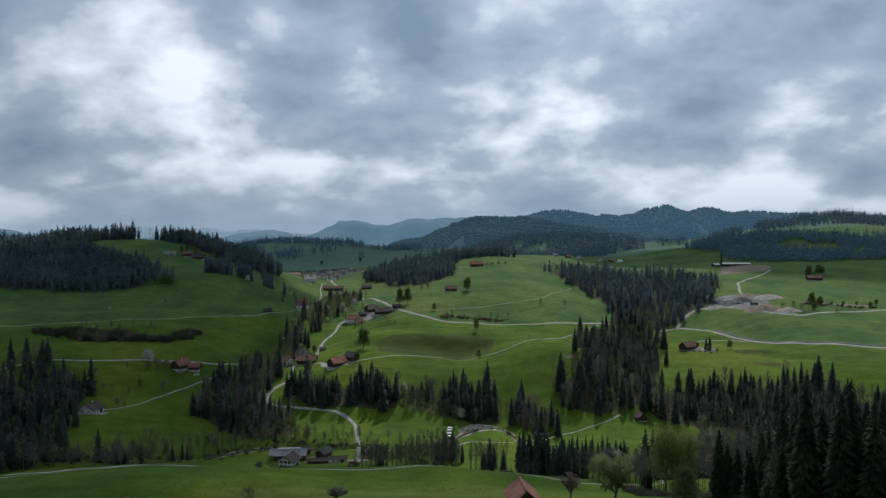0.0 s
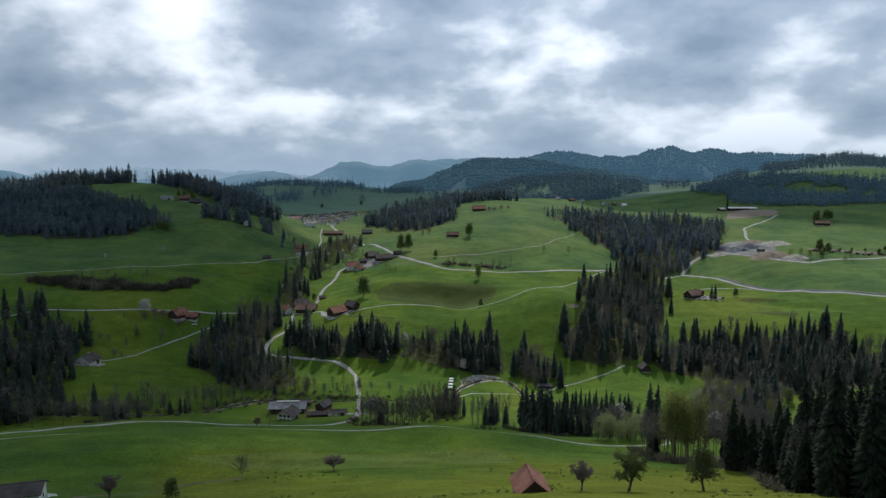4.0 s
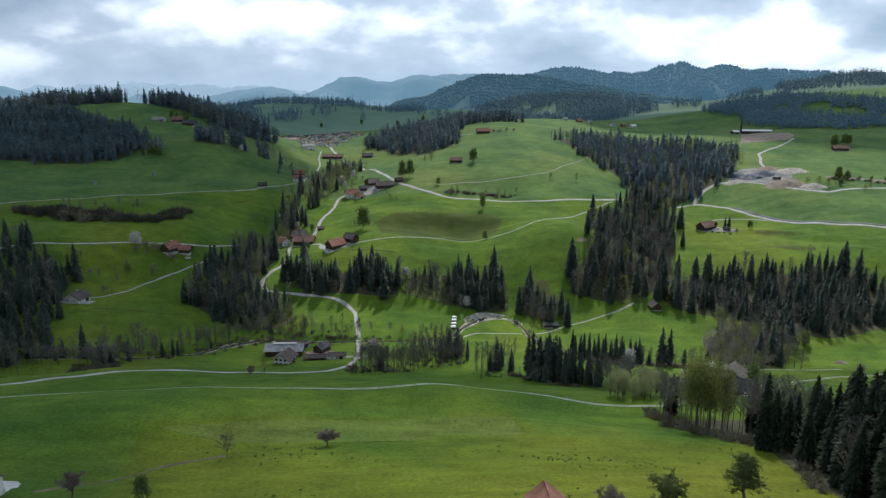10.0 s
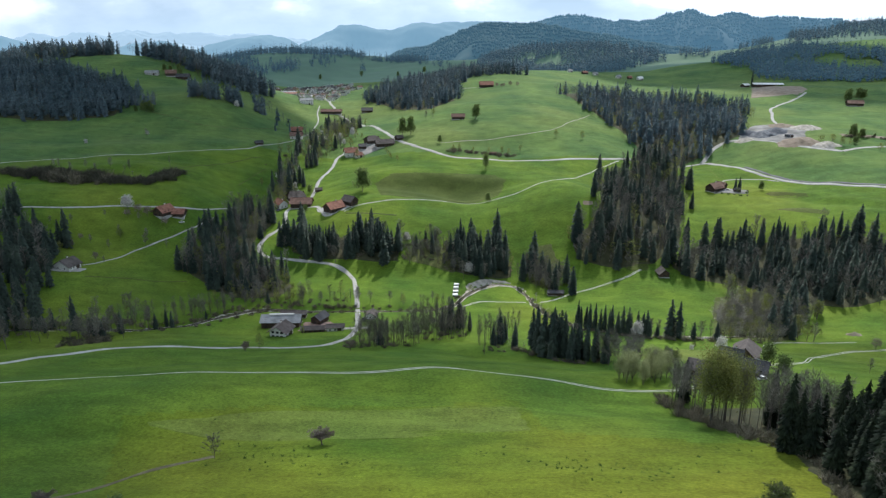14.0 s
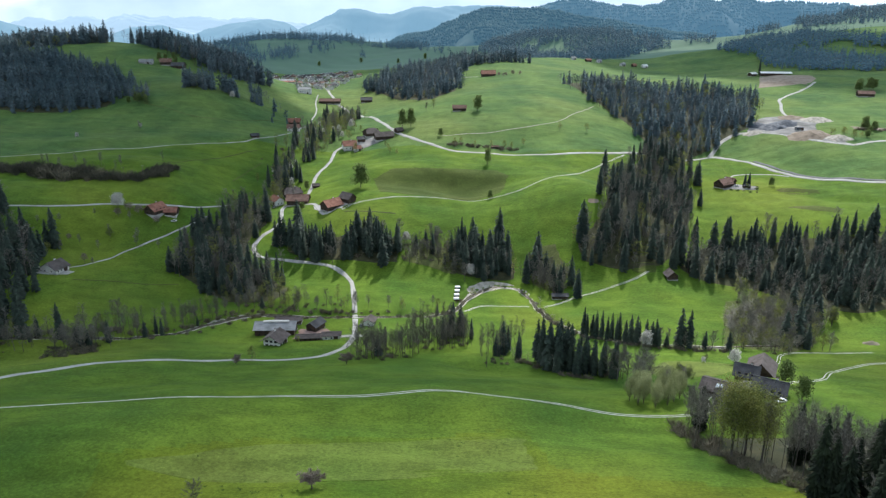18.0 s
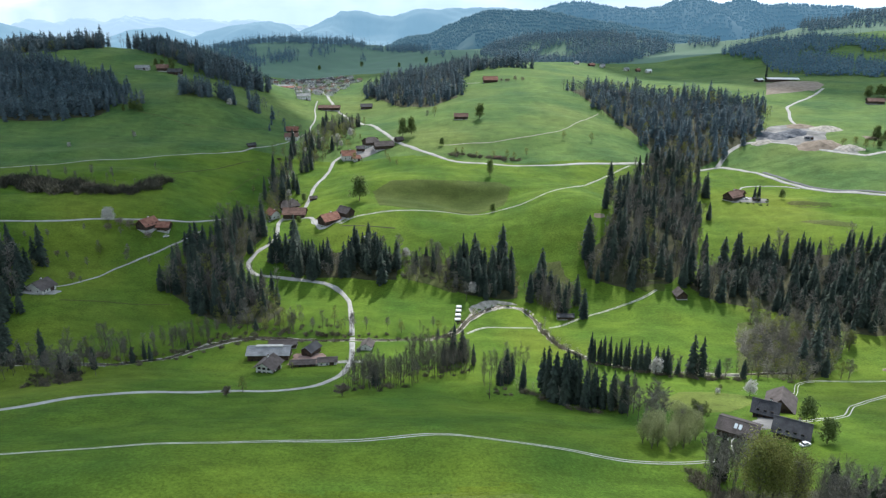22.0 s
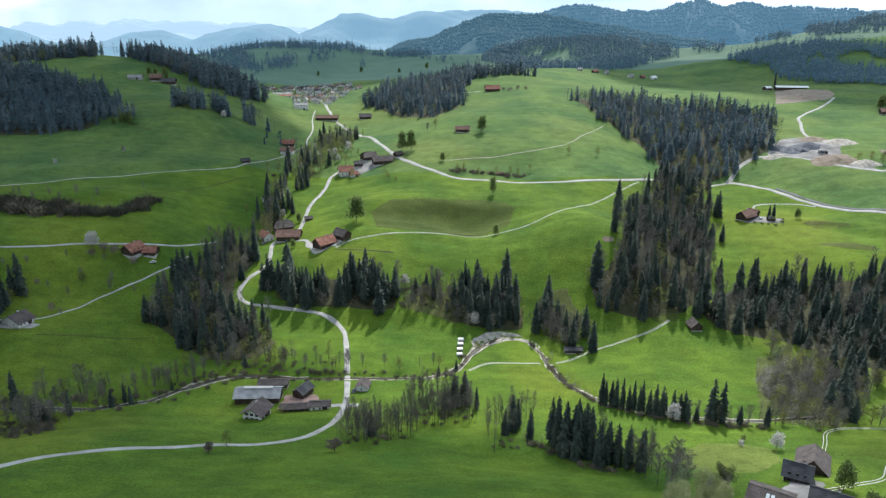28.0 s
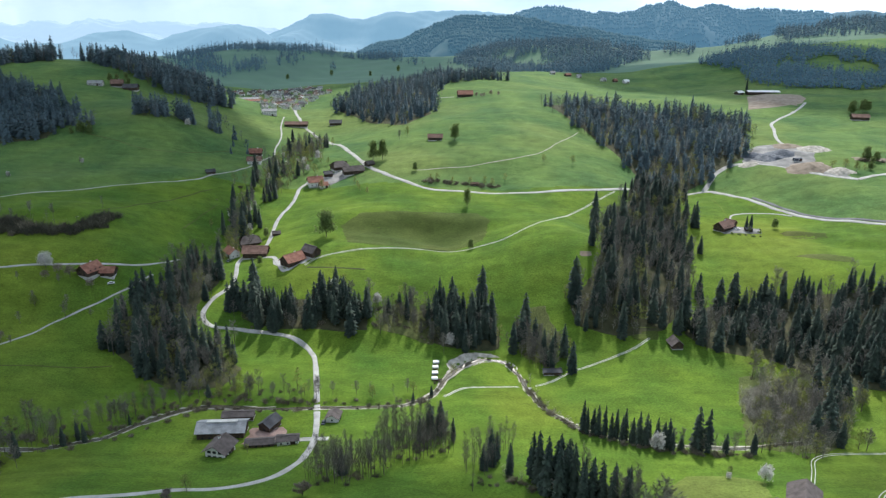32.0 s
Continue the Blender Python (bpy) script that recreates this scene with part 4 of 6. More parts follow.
def twig_bush(r, stems=90):
    """A leafless shrub: many stems fanning up from the ground, each with side twigs."""
    v, f = [], []
    for _ in range(stems):
        foot = np.array([*rng.normal(0, 0.35 * r, 2), -0.1])
        d = rng.normal(0, 1, 3) * (0.55, 0.55, 0.25) + (0, 0, 1.0)
        d *= r * (0.7 + 0.7 * rng.random()) / np.linalg.norm(d)
        s = np.cross(d, rng.normal(0, 1, 3))
        s *= 0.035 * r / (np.linalg.norm(s) + 1e-9)
        b = len(v)
        v += [foot - s, foot + s, foot + d]
        f.append((b, b + 1, b + 2))
        for k in (0.4, 0.6, 0.75):
            q, e = foot + d * k, rng.normal(0, 0.26 * r, 3) + d * 0.25
            b = len(v)
            v += [q - s * 0.9, q + s * 0.9, q + e]
            f.append((b, b + 1, b + 2))
    stem = tube([(0, 0, -0.3), (0.05, 0, r * 0.4)], (0.06, 0.03), 4)
    return stem, (np.array(v), np.array(f))


SPECIES = {
    "spruce": ([spruce(24, 4.3, 25, 15, 0.04, 0.62), spruce(20, 4.2, 22, 14, 0.03, 0.62), spruce(27, 4.3, 27, 15, 0.07, 0.62), spruce(22, 3.6, 24, 13, 0.10, 0.6), spruce(18, 4.0, 20, 14, 0.03, 0.62)], BARK, SPRUCE),
    "near_spruce": ([spruce(24, 3.7, 30, 27, 0.04, 0.34), spruce(20, 3.4, 27, 25, 0.04, 0.34), spruce(27, 3.8, 32, 27, 0.05, 0.34)], BARK, NEAR_SPRUCE),
    "far_spruce": ([spruce(22, 4.8, 13, 10, 0.02, 0.85), spruce(19, 4.7, 12, 10, 0.02, 0.85), spruce(25, 4.9, 14, 10, 0.02, 0.85), leafy_tree(17, 4.6, 9, 14, 0.15, 0.07)], BARK, HAZED_SPRUCE),
    "bare": ([bare_tree(17, 4.6), bare_tree(14, 4.4), bare_tree(19, 4.2, 15), bare_tree(16, 3.4, 12, 15, 0.25)], BARK, TWIGS),
    "far_wood": ([spruce(20, 5.0, 5, 6, 0.02), spruce(17, 4.8, 5, 5, 0.02), spruce(23, 5.0, 5, 6, 0.02), leafy_tree(15, 4.8, 6, 11, 0.15, 0.09)], BARK, HAZED_WOOD),
    "tall_bare": ([bare_tree(25, 4.0, 22, 15, 0.36, 0.9, 0.009, 0.0017), bare_tree(23, 3.4, 20, 15, 0.4, 0.95, 0.009, 0.0017), bare_tree(27, 4.2, 24, 15, 0.34, 0.9, 0.009, 0.0017)], BARK, TWIGS),
    "walnut": ([bare_tree(9, 4.4, 26, 46, 0.22, 0.55)], BARK, TWIGS),
    "wood_bare": ([bare_tree(18, 4.8, 14, 20, 0.3), bare_tree(15, 4.4, 13, 20, 0.25), bare_tree(20, 4.6, 14, 20, 0.3)], BARK, TWIGS),
    "wood_bud": ([leafy_tree(15, 4.6, 12, 22, 0.15, 0.034), leafy_tree(12, 4.2, 12, 22, 0.15, 0.036)], BARK, YOUNG_LEAF),
    "far_bare": ([bare_tree(16, 4.6, 11, 14), bare_tree(18, 5.0, 11, 14)], BARK, HAZED_TWIGS),
    "pole": ([bare_tree(18, 2.0, 18, 9, 0.36, 1.0, 0.0075, 0.0019), bare_tree(15, 1.9, 16, 9, 0.3, 1.0, 0.0075, 0.0019), bare_tree(20, 2.1, 20, 9, 0.42, 1.0, 0.0075, 0.0019), bare_tree(17, 1.2, 12, 7, 0.45, 1.1, 0.007, 0.0019)], BARK, ALDER_TWIGS),
    "budding": ([leafy_tree(16, 4.4, 18, 40, 0.2, 0.026), leafy_tree(13, 4.0, 18, 40, 0.18, 0.028)], BARK, YOUNG_LEAF),
    "tall_willow": ([leafy_tree(28, 7.0, 52, 150, 0.32, 0.0125, 0.75, 0.14, 0.05), leafy_tree(26, 5.0, 44, 100, 0.32, 0.0115, 0.85, 0.12, 0.045)], BARK, YOUNG_LEAF),
    "sallow": ([leafy_tree(12, 3.0, 46, 90, 0.06, 0.015, 1.6, 0, 0.045), leafy_tree(10, 3.0, 46, 90, 0.06, 0.017, 1.5, 0, 0.045)], BARK, SALLOW_LEAF),
    "leafy": ([leafy_tree(14, 4.4, 24, 60, 0.14, 0.05, 0.5, 0, 0.075), leafy_tree(11, 3.8, 22, 60, 0.14, 0.055, 0.5, 0, 0.075)], BARK, GREEN_LEAF),
    "blossom": ([leafy_tree(8, 3.2, 20, 60, 0.15, 0.05, 0.5, 0, 0.07), leafy_tree(7, 3.0, 20, 60, 0.15, 0.05, 0.5, 0, 0.07)], BARK, BLOSSOM),
    "sparse": ([leafy_tree(11, 4.6, 26, 70, 0.2, 0.022, 0.45, 0, 0.06), leafy_tree(9.5, 3.8, 30, 80, 0.18, 0.022, 0.6, 0.14, 0.06)], BARK, SPRING_LEAF),
    "lone": ([leafy_tree(6, 3.0, 26, 80, 0.3, 0.026, 0.55, 0, 0.06), leafy_tree(7, 2.9, 26, 80, 0.26, 0.024, 0.6, 0, 0.06)], BARK, BUDS),
    "plum": ([fruit_tree(7, 3.0, 0.26, 14, 18, 46, 0.085), fruit_tree(6, 3.2, 0.26, 16, 18, 56, 0.085, 0.5)], BARK, BUDS),
    "pear": ([fruit_tree(9.6, 3.6, 0.2, 14, 17, 42, 0.12, 0.6, 0.22)], BARK, SPRING_LEAF),
    "tall_pear": ([fruit_tree(11.2, 4.8, 0.22, 34, 12, 36, 0.125, 0.3, 0.12, True)], BARK, SPRING_LEAF),
    "pale_bare": ([bare_tree(12, 4.2, 14, 18, 0.15), bare_tree(10, 4.0, 14, 18, 0.15)], BARK, PALE_TWIGS),
    "snag": ([bare_tree(16, 1.6, 9, 2, 0.25, 0.4)], BARK, TWIGS),
    "shrub": ([twig_bush(2.2), twig_bush(1.8), twig_bush(2.6, 110)], BARK, SHRUB),
    "pale_shrub": ([twig_bush(2.2, 110), twig_bush(1.8, 100)], BARK, PALE_TWIGS),
    "dark_shrub": ([twig_bush(2.2, 80), twig_bush(1.8, 80)], BARK, DARK_TWIGS),
    "green_shrub": ([bush(1.8), bush(1.4)], BARK, GREEN_LEAF),
}
SHARED = {}


def tree(species, x, y, height=None, name="tree", label="", category="tree", variant=None, turn=None, wide=1.0, group="", sink=0.2):
    """One tree of its own: trunk and crown."""
    kinds, bark, leaf = SPECIES[species]
    n = int(rng.integers(len(kinds))) if variant is None else variant
    if (species, n) not in SHARED:
        (tv, tf), (cv, cf) = kinds[n]
        SHARED[species, n] = (mesh_of("trunk", tv, tf, bark), mesh_of("crown", cv, cf, leaf), cv[:, 2].max())
    trunk, crown, tall = SHARED[species, n]
    k = (height or tall * (0.85 + 0.3 * rng.random())) / tall
    base = new(name)
    base.matrix_world = pose(x, y, lz(x, y) - sink, 0, 0, rng.random() * 360 if turn is None else turn) @ Matrix.Diagonal((k * wide, k * wide, k, 1))
    for part_name, me in (("trunk", trunk), ("crown", crown)):
        new(part_name, me).parent = base
    return tagged(base, label or "tree", category, group)


def inside(poly, x, y):
    poly, hit = np.asarray(poly, float), np.zeros(np.shape(x), bool)
    for (x0, y0), (x1, y1) in zip(poly, np.roll(poly, -1, 0)):
        hit ^= ((y0 > y) != (y1 > y)) & (x < (x1 - x0) * (y - y0) / (y1 - y0 + 1e-9) + x0)
    return hit


def scatter(poly, gap):
    """Plan places spread unevenly over an outline, about one to every gap metres."""
    p = np.asarray(poly, float)
    x, y = np.meshgrid(np.arange(p[:, 0].min(), p[:, 0].max() + gap, gap), np.arange(p[:, 1].min(), p[:, 1].max() + gap, gap))
    x = (x + (np.arange(len(x)) % 2)[:, None] * gap / 2 + rng.uniform(-0.45, 0.45, x.shape) * gap).ravel()
    y = (y + rng.uniform(-0.45, 0.45, y.shape) * gap).ravel()
    # the outline wavers like a wood's edge, and a tree is missing here and there
    wave = 0.8 * gap
    keep = inside(poly, x + wave * (np.sin(y / 9.1 + 1) + np.sin(y / 3.7)), y + wave * (np.sin(x / 8.3) + np.sin(x / 4.1 + 2))) & (rng.random(x.shape) > 0.06)
    return np.column_stack([x[keep], y[keep]])


def wood(name, places, mix, label, scale=(0.62, 1.05), sink=0.3, clearings=9.0):
    """Trees past counting, as one mesh. mix: species and their shares; clearings: lower leaves more open glades."""
    places = [(x, y) for x, y in places if math.sin(x / 37 + 1.1) + math.sin(y / 44 + x / 91) + 0.6 * math.sin(x / 13 - y / 17) < clearings]
    v, f, idx, at, mats = [], [], [], 0, []
    names = list(mix)
    share = np.cumsum([mix[n] for n in names]) / sum(mix.values())
    for x, y in places:
        s = names[int(np.searchsorted(share, rng.random()))]
        kinds, bark, leaf = SPECIES[s]
        (tv, tf), (cv, cf) = kinds[int(rng.integers(len(kinds)))]
        k, a, w = rng.uniform(*scale) * (1 + 0.13 * math.sin(x / 17 + 2 * math.sin(y / 23))), rng.random() * 6.283, rng.uniform(0.75, 1.1)
        c, n = np.cos(a) * k * w, np.sin(a) * k * w
        z = float(land(x, y)) - sink
        for pv, pf, m in ((tv, tf, bark), (cv, cf, leaf)):
            if m not in mats:
                mats.append(m)
            v.append(np.column_stack([pv[:, 0] * c - pv[:, 1] * n + x, pv[:, 0] * n + pv[:, 1] * c + y, pv[:, 2] * k + z]))
            f.append(pf + at)
            idx.append(np.full(len(pf), mats.index(m)))
            at += len(pv)
    ob = new(name, mesh_of(name, np.vstack(v), np.vstack(f), mats, np.concatenate(idx)))
    return tagged(ob, label, "forest" if name == "forest" else "scrub", kind="stuff")


def along(points, gap, spread=2.0):
    c = smooth_line(points, gap)
    return c + rng.normal(0, spread, c.shape)


# far and middle woods; haze is in the colours of the far ones
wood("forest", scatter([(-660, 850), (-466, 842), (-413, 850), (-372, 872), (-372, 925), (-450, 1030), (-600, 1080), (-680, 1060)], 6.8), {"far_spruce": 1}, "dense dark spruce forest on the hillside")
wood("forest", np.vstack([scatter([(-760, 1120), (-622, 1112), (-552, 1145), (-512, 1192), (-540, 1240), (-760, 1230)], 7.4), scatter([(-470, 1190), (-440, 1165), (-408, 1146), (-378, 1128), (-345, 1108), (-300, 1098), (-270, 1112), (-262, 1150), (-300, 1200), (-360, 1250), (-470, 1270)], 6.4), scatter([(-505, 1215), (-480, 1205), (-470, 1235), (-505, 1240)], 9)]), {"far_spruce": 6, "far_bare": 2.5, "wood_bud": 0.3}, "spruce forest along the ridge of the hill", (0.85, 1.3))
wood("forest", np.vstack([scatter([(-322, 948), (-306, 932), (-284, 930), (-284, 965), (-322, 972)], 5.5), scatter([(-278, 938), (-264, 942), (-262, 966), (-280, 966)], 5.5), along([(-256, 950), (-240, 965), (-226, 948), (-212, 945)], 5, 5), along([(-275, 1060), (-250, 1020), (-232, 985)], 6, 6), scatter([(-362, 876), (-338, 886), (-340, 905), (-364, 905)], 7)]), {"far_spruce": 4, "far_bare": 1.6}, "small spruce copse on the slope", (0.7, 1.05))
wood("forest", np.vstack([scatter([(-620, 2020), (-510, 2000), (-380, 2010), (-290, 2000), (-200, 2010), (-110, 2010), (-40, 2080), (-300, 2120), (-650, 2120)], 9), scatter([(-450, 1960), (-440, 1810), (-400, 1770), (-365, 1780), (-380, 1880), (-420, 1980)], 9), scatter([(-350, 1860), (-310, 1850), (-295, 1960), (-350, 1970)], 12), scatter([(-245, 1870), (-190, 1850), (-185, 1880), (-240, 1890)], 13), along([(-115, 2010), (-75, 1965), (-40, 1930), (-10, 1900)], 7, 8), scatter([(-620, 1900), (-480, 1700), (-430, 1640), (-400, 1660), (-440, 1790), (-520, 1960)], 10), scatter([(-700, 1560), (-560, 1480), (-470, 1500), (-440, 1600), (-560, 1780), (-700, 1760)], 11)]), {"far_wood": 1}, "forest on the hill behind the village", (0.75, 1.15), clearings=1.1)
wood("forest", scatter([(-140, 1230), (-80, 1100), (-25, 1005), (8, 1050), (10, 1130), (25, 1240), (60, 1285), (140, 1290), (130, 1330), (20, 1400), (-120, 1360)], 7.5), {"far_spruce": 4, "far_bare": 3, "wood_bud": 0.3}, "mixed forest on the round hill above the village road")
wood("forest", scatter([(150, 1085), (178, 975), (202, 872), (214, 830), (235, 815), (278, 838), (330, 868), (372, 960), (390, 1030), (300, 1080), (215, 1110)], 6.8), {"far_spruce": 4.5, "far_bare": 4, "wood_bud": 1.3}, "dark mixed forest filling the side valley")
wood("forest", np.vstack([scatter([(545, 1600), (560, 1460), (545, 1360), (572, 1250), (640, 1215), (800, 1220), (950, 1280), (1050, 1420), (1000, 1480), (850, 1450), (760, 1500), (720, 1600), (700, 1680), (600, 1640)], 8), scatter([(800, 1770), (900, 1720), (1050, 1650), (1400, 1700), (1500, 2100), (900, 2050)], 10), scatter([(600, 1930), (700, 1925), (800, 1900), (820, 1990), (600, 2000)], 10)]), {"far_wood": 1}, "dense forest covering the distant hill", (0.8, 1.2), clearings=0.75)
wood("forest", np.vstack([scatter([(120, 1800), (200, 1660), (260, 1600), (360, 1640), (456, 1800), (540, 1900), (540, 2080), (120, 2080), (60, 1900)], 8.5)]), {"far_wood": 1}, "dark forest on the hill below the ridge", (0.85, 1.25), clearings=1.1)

# woods of the valley floor and its banks
wood("forest", scatter([(214, 826), (170, 745), (140, 700), (128, 640), (112, 606), (92, 585), (95, 570), (128, 557), (150, 562), (180, 590), (197, 645), (222, 735), (235, 800)], 5.4), {"spruce": 3.4, "wood_bare": 5.6, "pale_bare": 1.0, "wood_bud": 0.8}, "spruces and bare trees in the steep gully", (0.6, 1.2))
wood("forest", scatter([(158, 560), (172, 548), (205, 537), (233, 506), (262, 495), (330, 520), (360, 560), (330, 600), (255, 606), (205, 603), (180, 590)], 5.8), {"spruce": 5.2, "wood_bare": 4.6, "pale_bare": 0.9}, "tall spruce wood along the edge of the valley meadow", (0.55, 1.15))
wood("forest", np.vstack([scatter([(-198, 545), (-167, 520), (-140, 498), (-112, 503), (-106, 525), (-142, 560), (-152, 590), (-142, 620), (-150, 650), (-172, 640), (-182, 600)], 4.5), scatter([(-165, 650), (-150, 650), (-140, 700), (-140, 760), (-150, 850), (-165, 850), (-162, 760), (-160, 700)], 9)]), {"spruce": 3, "wood_bare": 6.0, "wood_bud": 1.8}, "spruces and bare trees beside the stream", (0.55, 1.08))
wood("forest", np.vstack([scatter([(-330, 590), (-285, 545), (-262, 500), (-240, 440), (-250, 395), (-350, 380), (-350, 590)], 7)]), {"spruce": 4, "wood_bare": 2}, "spruce wood at the side of the valley", (0.8, 1.2))
wood("forest", scatter([(104, 240), (92, 214), (88, 176), (102, 150), (168, 150), (180, 250), (150, 256)], 5.0), {"near_spruce": 6, "wood_bare": 1.2}, "dark spruce forest on the steep slope", (0.75, 1.1))

# ---- buildings ----
def box(x0, y0, z0, x1, y1, z1):
    v = np.array([(x, y, z) for z in (z0, z1) for y in (y0, y1) for x in (x0, x1)], float)
    return v, np.array([(0, 2, 3, 1), (4, 5, 7, 6), (0, 1, 5, 4), (2, 6, 7, 3), (0, 4, 6, 2), (1, 3, 7, 5)])


def part(name, geo, mat, parent, label=""):
    """One mesh object under a thing or a part; geo: vertices and quads, in the thing's own metres."""
    v, f = geo
    ob = new(name, mesh_of(name, v, f, mat))
    ob.parent = parent
    if label:
        ob["label"] = label
    return ob


def gable_body(L, W, z0, z1, rise):
    """Walls with gables: a box whose ends go up to the ridge."""
    x, y = L / 2, W / 2
    v = np.array([(-x, -y, z0), (x, -y, z0), (x, y, z0), (-x, y, z0), (-x, -y, z1), (x, -y, z1), (x, y, z1), (-x, y, z1), (-x, 0, z1 + rise), (x, 0, z1 + rise)])
    f = np.array([(0, 1, 5, 4), (2, 3, 7, 6), (1, 2, 6, 5), (3, 0, 4, 7), (5, 6, 9, 9), (7, 4, 8, 8), (3, 2, 1, 0)])
    return v, f


def slope(L, W, z1, rise, over, side, courses, hip=0.0, thick=0.16):
    """One side of a roof, stepped in lapped courses from the eaves up to the ridge."""
    run, drop = W / 2 + over, rise * over / (W / 2)
    rows = []
    for i in range(courses):
        for a, lift in ((i / courses, thick + 0.05), ((i + 1) / courses, thick - 0.02)):
            half = L / 2 + over - hip * a * a
            y, h = side * run * (1 - a), z1 - drop + (rise + drop) * a
            rows.append([(-half, y, h + lift), (0, y, h + lift), (half, y, h + lift)])
    for a in (1.0, 0.0):
        half = L / 2 + over - hip * a * a
        y, h = side * run * (1 - a), z1 - drop + (rise + drop) * a
        rows.append([(-half, y, h), (0, y, h), (half, y, h)])
    n = len(rows)
    v = np.array(rows).reshape(-1, 3)
    f = list(map(tuple, grid_faces(n, 3))) + [((n - 1) * 3, (n - 1) * 3 + 1, 1, 0), ((n - 1) * 3 + 1, (n - 1) * 3 + 2, 2, 1)]
    last = (n - 1) * 3
    for e in (0, 2):
        f += [(last + e, k * 3 + e, (k + 1) * 3 + e, last + e) for k in range(n - 3)]
        f += [(last + e, (n - 3) * 3 + e, (n - 2) * 3 + e, last + e)]
    return v, np.array(f)


def house(name, x, y, turn, L, W, H, rise, wall, roof, label, over=0.9, courses=6, hip=0.0, upper=None, windows=(3, 2), floors=1, chimneys=1, door=True, lights=0, category="house", group="", roof_label="", z=None, shutters=None, vent=False):
    """A house or barn: plinth, walls, boarded upper walls, two roof slopes, ridge, windows with frame and pane, door, chimney."""
    L, W, H, rise = 0.86 * L, 0.86 * W, 0.9 * H, 0.86 * rise
    c, s = math.cos(radians(turn)), math.sin(radians(turn))
    corners = [(x + c * a - s * b, y + s * a + c * b) for a in (-L / 2, L / 2) for b in (-W / 2, W / 2)]
    grounds = [lz(*p) for p in corners]
    base = new(name)
    floor_z = sorted(grounds)[1] if z is None else z
    base.matrix_world = pose(x, y, floor_z, 0, 0, turn)
    down = min(grounds) - floor_z - 0.8
    part("plinth", box(-L / 2 - 0.08, -W / 2 - 0.08, down, L / 2 + 0.08, W / 2 + 0.08, 0.5), CONCRETE, base, "grey stone plinth")
    if upper:
        part("wall", box(-L / 2, -W / 2, 0.5, L / 2, W / 2, H * 0.55), wall, base)
        part("upper_wall", gable_body(L + 0.1, W + 0.1, H * 0.55, H, rise), upper, base, "dark weathered board walls")
    else:
        part("wall", gable_body(L, W, 0.5, H, rise), wall, base)
    for side in (-1, 1):
        part("roof_slope", slope(L, W, H, rise, over, side, courses, hip), roof, base, roof_label)
    part("ridge_cap", box(-L / 2 - over + hip, -0.22, H + rise + 0.10, L / 2 + over - hip, 0.22, H + rise + 0.26), roof, base)
    per_long, per_gable = windows
    spots = []
    for fl in range(floors):
        h = 1.0 + fl * 2.5
        for side in (-1, 1):
            spots += [(L * ((k + 0.5) / per_long - 0.5) * 0.92, side * W / 2, h, 0, side) for k in range(per_long)]
            spots += [(side * L / 2, W * ((k + 0.5) / per_gable - 0.5) * 0.85, h, 1, side) for k in range(per_gable)]
    for wx, wy, h, ax, side in spots:
        w2 = 0.85 if shutters else 0.55
        lo, hi = (0.02, 0.14) if side > 0 else (-0.14, -0.02)
        if ax == 0:
            f1, g1 = box(wx - w2, wy + lo, h, wx + w2, wy + hi, h + 1.3), box(wx - w2 + 0.12, wy + (hi if side > 0 else lo) - 0.01, h + 0.12, wx + w2 - 0.12, wy + (hi if side > 0 else lo) + 0.01, h + 1.18)
        else:
            f1, g1 = box(wx + lo, wy - w2, h, wx + hi, wy + w2, h + 1.3), box(wx + (hi if side > 0 else lo) - 0.01, wy - w2 + 0.12, h + 0.12, wx + (hi if side > 0 else lo) + 0.01, wy + w2 - 0.12, h + 1.18)
        frame_ob = part("window", f1, shutters or (DARK_WOOD if wall is DARK_WOOD else PLASTER), base)
        part("pane", g1, GLASS, frame_ob, "dark window pane")
    if door:
        part("door", box(L * 0.12, -W / 2 - 0.16, 0.05, L * 0.12 + 2.4, -W / 2 - 0.03, 2.6), DARK_WOOD, base, "dark wooden door")
    for k in range(chimneys):
        cx = L * (0.18 - 0.4 * k)
        stack = part("chimney", box(cx - 0.45, W * 0.08 - 0.4, H + rise * 0.5, cx + 0.45, W * 0.08 + 0.4, H + rise + 0.9), PLASTER, base, "pale chimney")
        part("chimney_cap", box(cx - 0.55, W * 0.08 - 0.5, H + rise + 0.9, cx + 0.55, W * 0.08 + 0.5, H + rise + 1.05), DARK_WOOD, stack)
    tilt = rise / (W / 2)
    for k in range(lights):
        a = -L * 0.1 + 1.6 * k
        v, f = box(a, -W * 0.36, 0, a + 1.1, -W * 0.16, 0.06)
        v[:, 2] += H + rise + 0.24 + v[:, 1] * tilt
        part("skylight", (v, f), SKYLIGHT, base, "pale translucent roof light")
    if vent:
        v, f = box(-L * 0.32, -1.1, H + rise - 0.1, L * 0.34, 1.1, H + rise + 0.55)
        part("ridge_vent", (v, f), CONCRETE, base, "pale raised ridge vent")
    return tagged(base, label, category, group)


SKYLIGHT = material("roof_light", (0.45, 0.52, 0.55), (0.6, 0.66, 0.68), 2, 0.3)
WHITE_SHEET = material("white_sheeting", (0.72, 0.72, 0.70), (0.82, 0.82, 0.80), 2, 0.6)

# farm on the valley floor
house("barn", -101, 459, 2, 26, 13, 5.4, 2.8, DARK_WOOD, TILE_GREY, "long barn with a pale grey fibre-cement roof", 1.0, 12, chimneys=0, windows=(6, 2), category="barn", vent=True)
